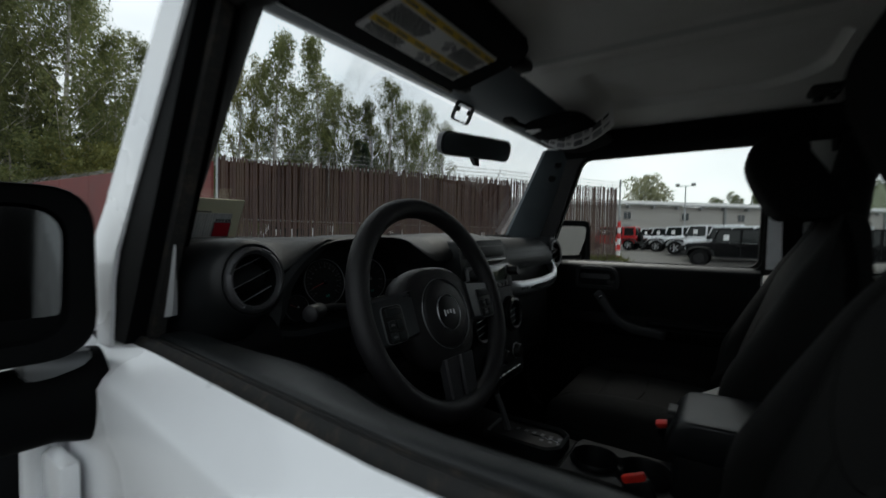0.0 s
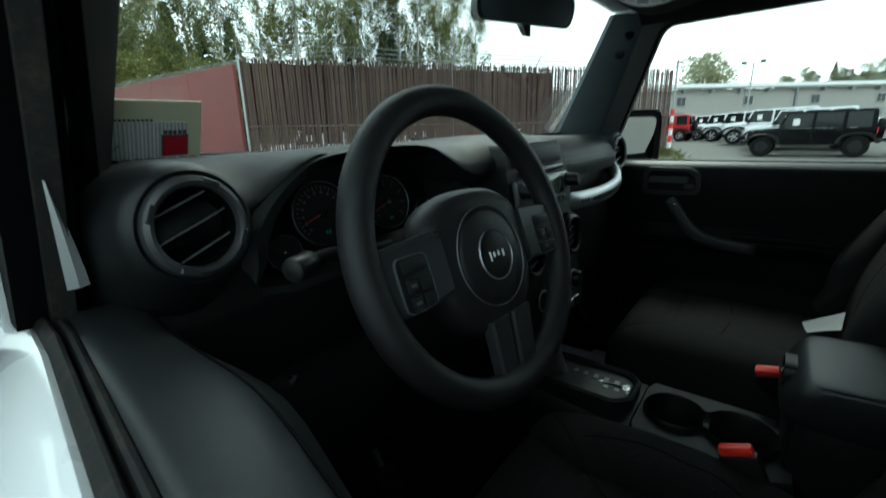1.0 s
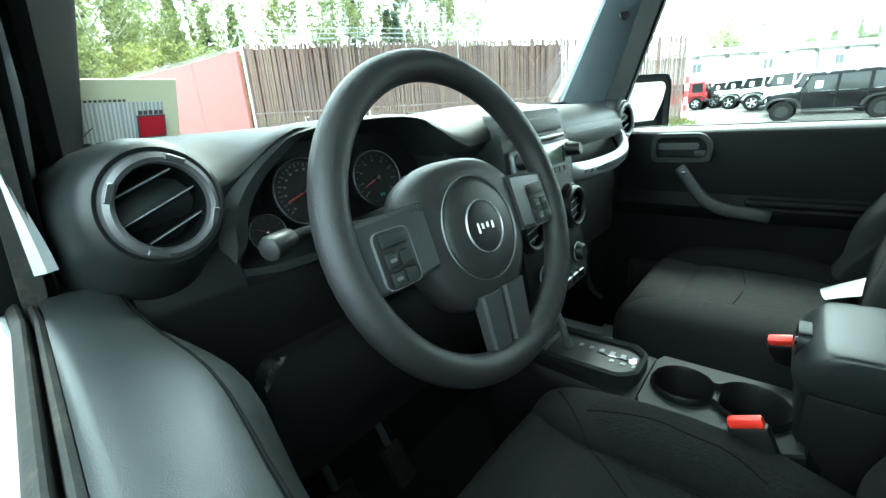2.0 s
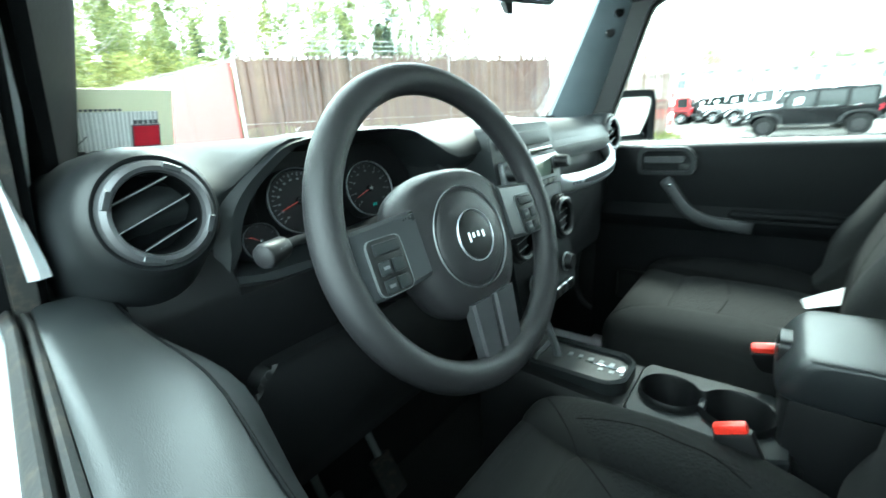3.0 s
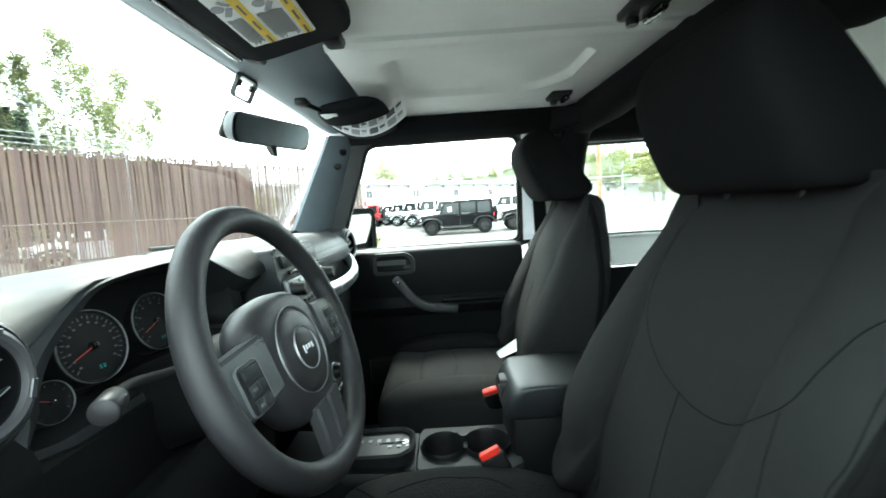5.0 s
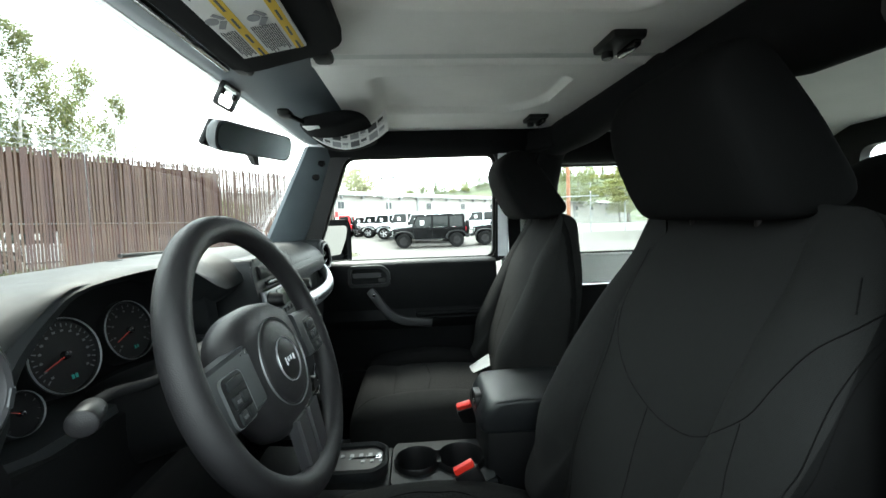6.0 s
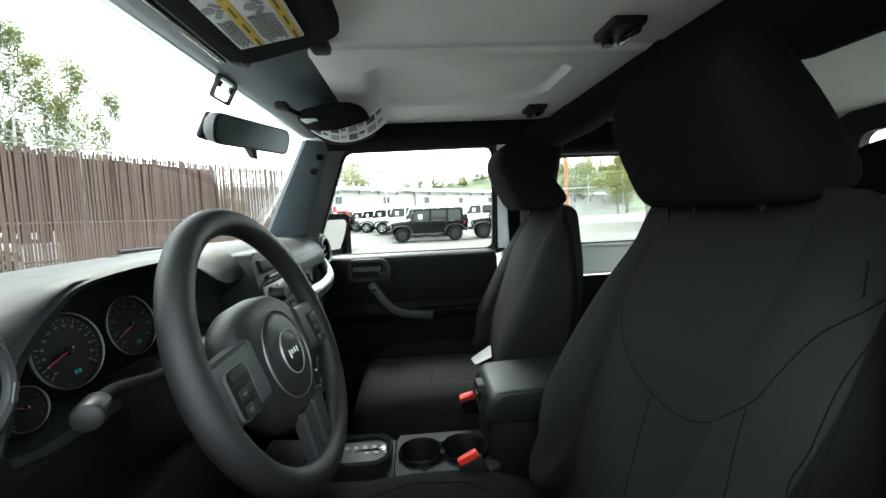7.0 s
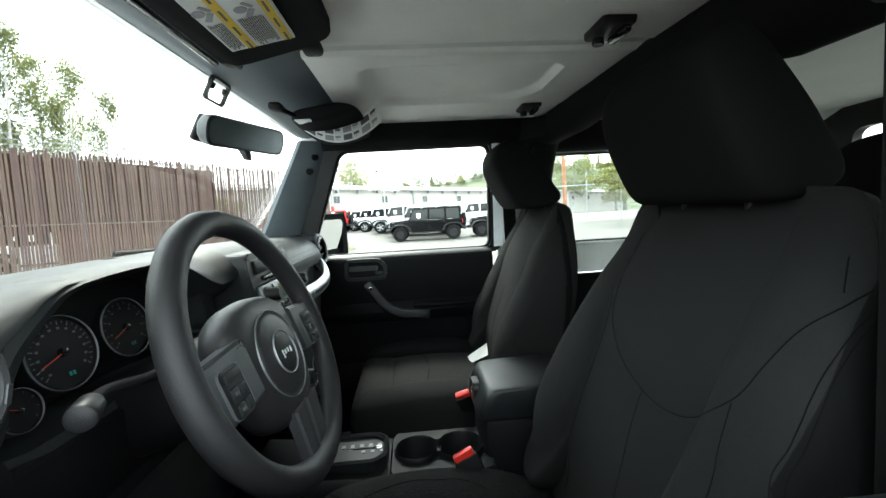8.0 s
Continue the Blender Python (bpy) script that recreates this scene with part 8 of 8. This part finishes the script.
# ---- parked off-road cars ----
def offroader(paint, label, m, spare=True, rim_mat="rim"):
    """Boxy long-wheelbase off-roader facing +y, its ground point at the origin of m."""
    root = thing("parked_car", (0, 0, 0), label, "car", "parked cars", m=m)
    P_ = M[paint]
    bm = B()
    prism(bm, rounded([(-2.02, 0.60), (-2.02, 1.12), (0.98, 1.14), (0.98, 0.50), (-1.0, 0.46), (-1.9, 0.52)], 0.05), "x", -0.77, 0.77, 0.03)
    body_ = part("body", bm, P_, root, "painted body tub")
    bm, rings = B(), []
    for y, z, w in ((0.93, 1.17, 0.74), (1.3, 1.16, 0.71), (1.75, 1.12, 0.65), (1.98, 1.06, 0.60)):
        rings.append([(-w, y, 0.55), (-w, y, z - 0.10), (-w * 0.9, y, z - 0.01), (0, y, z + 0.03), (w * 0.9, y, z - 0.01), (w, y, z - 0.10), (w, y, 0.55)])
    loft(bm, rings)
    part("bonnet", bm, P_, root)
    bm = B()
    prism(bm, rounded([(-0.62, 0.58), (-0.62, 1.02), (-0.56, 1.09), (0.56, 1.09), (0.62, 1.02), (0.62, 0.58)], 0.06), "y", 1.96, 2.06, 0.015)
    gr = part("grille", bm, P_, root)
    for k in range(7):
        bm = B()
        box(bm, (-0.27 + 0.09 * k, 2.06, 0.86), (0.05, 0.03, 0.30), 0.015, 2)
        part("grille_slot", bm, M["black"], gr)
    for s in (-1, 1):
        bm = B()
        lathe(bm, [(0.0001, 0.02), (0.08, 0.015), (0.095, 0.0), (0.095, -0.03), (0.0001, -0.03)], (s * 0.44, 2.06, 0.90), (0, 1, 0), 20)
        part("headlight", bm, M["lens"], root, "round headlight")
        # black flares over each wheel
        for y in (1.48, -1.50):
            bm, rings = B(), []
            for j in range(13):
                a = radians(8 + 164 * j / 12)
                r0, r1 = 0.46, 0.54
                c_, s_ = math.cos(a), math.sin(a)
                c_ = math.copysign(abs(c_) ** 0.8, c_)
                s_ = s_ ** 0.7
                rings.append([(s * 0.72, y + r0 * c_ * 1.15, 0.42 + r0 * s_), (s * 0.93, y + r0 * c_ * 1.15, 0.42 + r0 * s_), (s * 0.94, y + r1 * c_ * 1.15, 0.42 + r1 * s_ - 0.02), (s * 0.72, y + r1 * c_ * 1.15, 0.42 + r1 * s_)])
            loft(bm, rings)
            part("wheel_flare", bm, M["car_flare"], root, "black plastic flare")
            bm = B()
            lathe(bm, [(0.25, -0.12), (0.37, -0.125), (0.405, -0.09), (0.41, 0.0), (0.405, 0.09), (0.37, 0.125), (0.25, 0.12)], (s * 0.80, y, 0.41), (s, 0, 0), 30, caps=False)
            ty = part("wheel", bm, M["tyre"], root, "black tyre on alloy wheel")
            bm = B()
            lathe(bm, [(0.0001, 0.05), (0.05, 0.06), (0.07, 0.03), (0.22, 0.03), (0.235, 0.07), (0.25, 0.10), (0.255, -0.1), (0.0001, -0.1)], (s * 0.80, y, 0.41), (s, 0, 0), 30)
            part("rim_well", bm, M["gloss_black"], ty)
            bm = B()
            for k in range(5):
                a = 2 * math.pi * k / 5
                box(bm, (s * 0.875, y + 0.125 * math.cos(a), 0.41 + 0.125 * math.sin(a)), (0.03, 0.22, 0.07), 0.012, 1, Matrix.Rotation(a, 3, "X"))
            lathe(bm, [(0.225, 0.07), (0.24, 0.09), (0.255, 0.09), (0.255, 0.06)], (s * 0.80, y, 0.41), (s, 0, 0), 30, caps=False)
            part("rim", bm, M[rim_mat], ty)
    # cabin: pillars and roof as a frame, glass behind
    hw = 0.70
    bm, rings = B(), []
    loft(bm, [[(-hw, 0.72, 1.74), (hw, 0.72, 1.74), (hw + 0.02, -1.95, 1.76), (-hw - 0.02, -1.95, 1.76)], [(-hw + 0.02, 0.74, 1.79), (hw - 0.02, 0.74, 1.79), (hw - 0.02, -1.92, 1.845), (-hw + 0.02, -1.92, 1.845)]])
    part("roof", bm, P_, root, "hard top roof")
    for s in (-1, 1):
        for (y0, z0, y1, z1, w) in ((0.98, 1.13, 0.72, 1.76, 0.06), (-0.14, 1.13, -0.16, 1.76, 0.09), (-1.08, 1.13, -1.08, 1.76, 0.11), (-1.93, 1.13, -1.90, 1.76, 0.14)):
            bm = B()
            prism(bm, [(y0 - w / 2, z0), (y0 + w / 2, z0), (y1 + w / 2, z1), (y1 - w / 2, z1)], "x", s * (hw - 0.03), s * (hw + 0.02))
            part("pillar", bm, P_, root, smooth=20)
        for (a, b) in ((0.93, -0.10), (-0.19, -1.03), (-1.14, -1.86)):
            bm = B()
            top_a = a - 0.24 if a > 0.5 else a
            prism(bm, [(a, 1.14), (b, 1.14), (b, 1.74), (top_a, 1.74)], "x", s * (hw - 0.022), s * (hw - 0.012))
            part("window", bm, M["car_glass"], root, "dark side window", smooth=0)
        bm = B()
        prism(bm, rounded(rect((0.88, 1.22), 0.16, 0.20), 0.03), "x", s * 0.80, s * 0.98, 0.02)
        part("door_mirror", bm, M["car_flare"], root)
        for y in (-0.05, -0.95):
            bm = B()
            box(bm, (s * 0.785, y + 0.02, 1.03), (0.03, 0.14, 0.03), 0.008, 1)
            part("door_handle", bm, M["black"], root)
        for y in (0.90, -0.14, -1.04):
            bm = B()
            box(bm, (s * 0.771, y, 0.83), (0.006, 0.012, 0.60))
            part("door_gap", bm, M["black"], root, smooth=0)
        bm = B()
        box(bm, (s * 0.80, 0.0, 0.46), (0.12, 1.7, 0.06), 0.02, 1)
        part("side_step", bm, M["car_flare"], root)
    bm = B()
    loft(bm, [[(-0.66, 0.95, 1.15), (0.66, 0.95, 1.15), (0.62, 0.73, 1.73), (-0.62, 0.73, 1.73)], [(-0.66, 0.94, 1.145), (0.66, 0.94, 1.145), (0.62, 0.72, 1.725), (-0.62, 0.72, 1.725)]])
    part("windshield", bm, M["car_glass"], root, smooth=0)
    bm = B()
    box(bm, (0, -1.945, 1.45), (1.2, 0.02, 0.5))
    part("rear_window", bm, M["car_glass"], root, smooth=0)
    for y, w in ((2.20, 0.85), (-2.12, 0.80)):
        bm = B()
        box(bm, (0, y, 0.62), (w * 2, 0.18, 0.16), 0.05, 2)
        part("bumper", bm, M["car_flare"], root, "black bumper")
    if spare:
        bm = B()
        lathe(bm, [(0.0001, -0.1), (0.36, -0.1), (0.40, -0.06), (0.40, 0.06), (0.36, 0.1), (0.0001, 0.1)], (0.05, -2.17, 1.08), (0, -1, 0), 30)
        part("spare_wheel", bm, M["tyre"], root)
    for s in (-1, 1):
        bm = B()
        box(bm, (s * 0.68, -2.03, 1.0), (0.12, 0.06, 0.22), 0.015, 1)
        part("tail_light", bm, M["red_print"], root, "red tail light")
    bm = B()
    box(bm, (-0.702, 0.42, 1.40), (0.006, 0.22, 0.26))
    part("window_sheet", bm, M["paper"], root, "white sheet in the window", smooth=0)
    return root


def car_at(x, y, turn):
    return pose(x, y, gz(x), 0, 0, turn)


offroader("car_black", "black long-wheelbase off-road car parked in the yard", car_at(23.4, 1.27, 3), rim_mat="gloss_black")
offroader("white_paint", "white off-road car parked behind the black one", car_at(26.3, 1.85, 3))
offroader("white_paint", "white off-road car with dark flares in the parked row", car_at(28.9, 3.3, 3))
offroader("white_paint", "white off-road car in the parked row", car_at(32.8, 5.2, 3))
offroader("white_paint", "white off-road car further along the row", car_at(36.4, 6.9, 3))
offroader("white_paint", "white off-road car at the row's end", car_at(40.2, 8.7, 3))
offroader("car_red", "red off-road car beyond the fence end", car_at(34.2, 10.4, 0))
offroader("car_black", "black off-road car parked close behind another", car_at(24.3, -3.35, 3), rim_mat="gloss_black")
offroader("white_paint", "white off-road car parked behind a black one", car_at(31.8, -2.2, 0))
# pale cars behind the slats
for x, y, t_, paint in ((9.5, 17.2, 65, "white_paint"), (14.2, 15.0, 65, "white_paint"), (19.5, 13.2, 70, "car_grey"), (24.0, 12.0, 62, "white_paint")):
    offroader(paint, "pale off-road car glimpsed through the fence slats", car_at(x, y, t_))


# ---- fence slats, one by one ----
def slats():
    bm = B()
    box(bm, (0, 0, 1.755), (0.052, 0.012, 3.43), 0.003, 1)
    me = mesh_of("slat", bm, M["slat"], 20)
    random.seed(12)
    yaw = math.atan2(FD.y, FD.x)
    n = int(FL / 0.068)
    for k in range(n):
        p = F0 + FD * (0.06 + 0.068 * k + random.gauss(0, 0.004))
        ob = new("slat", me)
        ob.parent = fence
        ob.matrix_basis = Matrix.Translation(-BASE[fence.name]) @ Matrix.Translation((p.x, p.y, gz(p.x) + 0.10 + random.gauss(0, 0.035))) @ Matrix.Rotation(yaw, 4, "Z") @ Matrix.Rotation(random.gauss(0, 0.006), 4, "Y")


slats()
# the first of each kind of tree only served for copying
for src in (tallA, tallB, tallC, con, bushA, bushB, bushC, farT):
    for o in (*src.children_recursive, src):
        bpy.data.objects.remove(o)
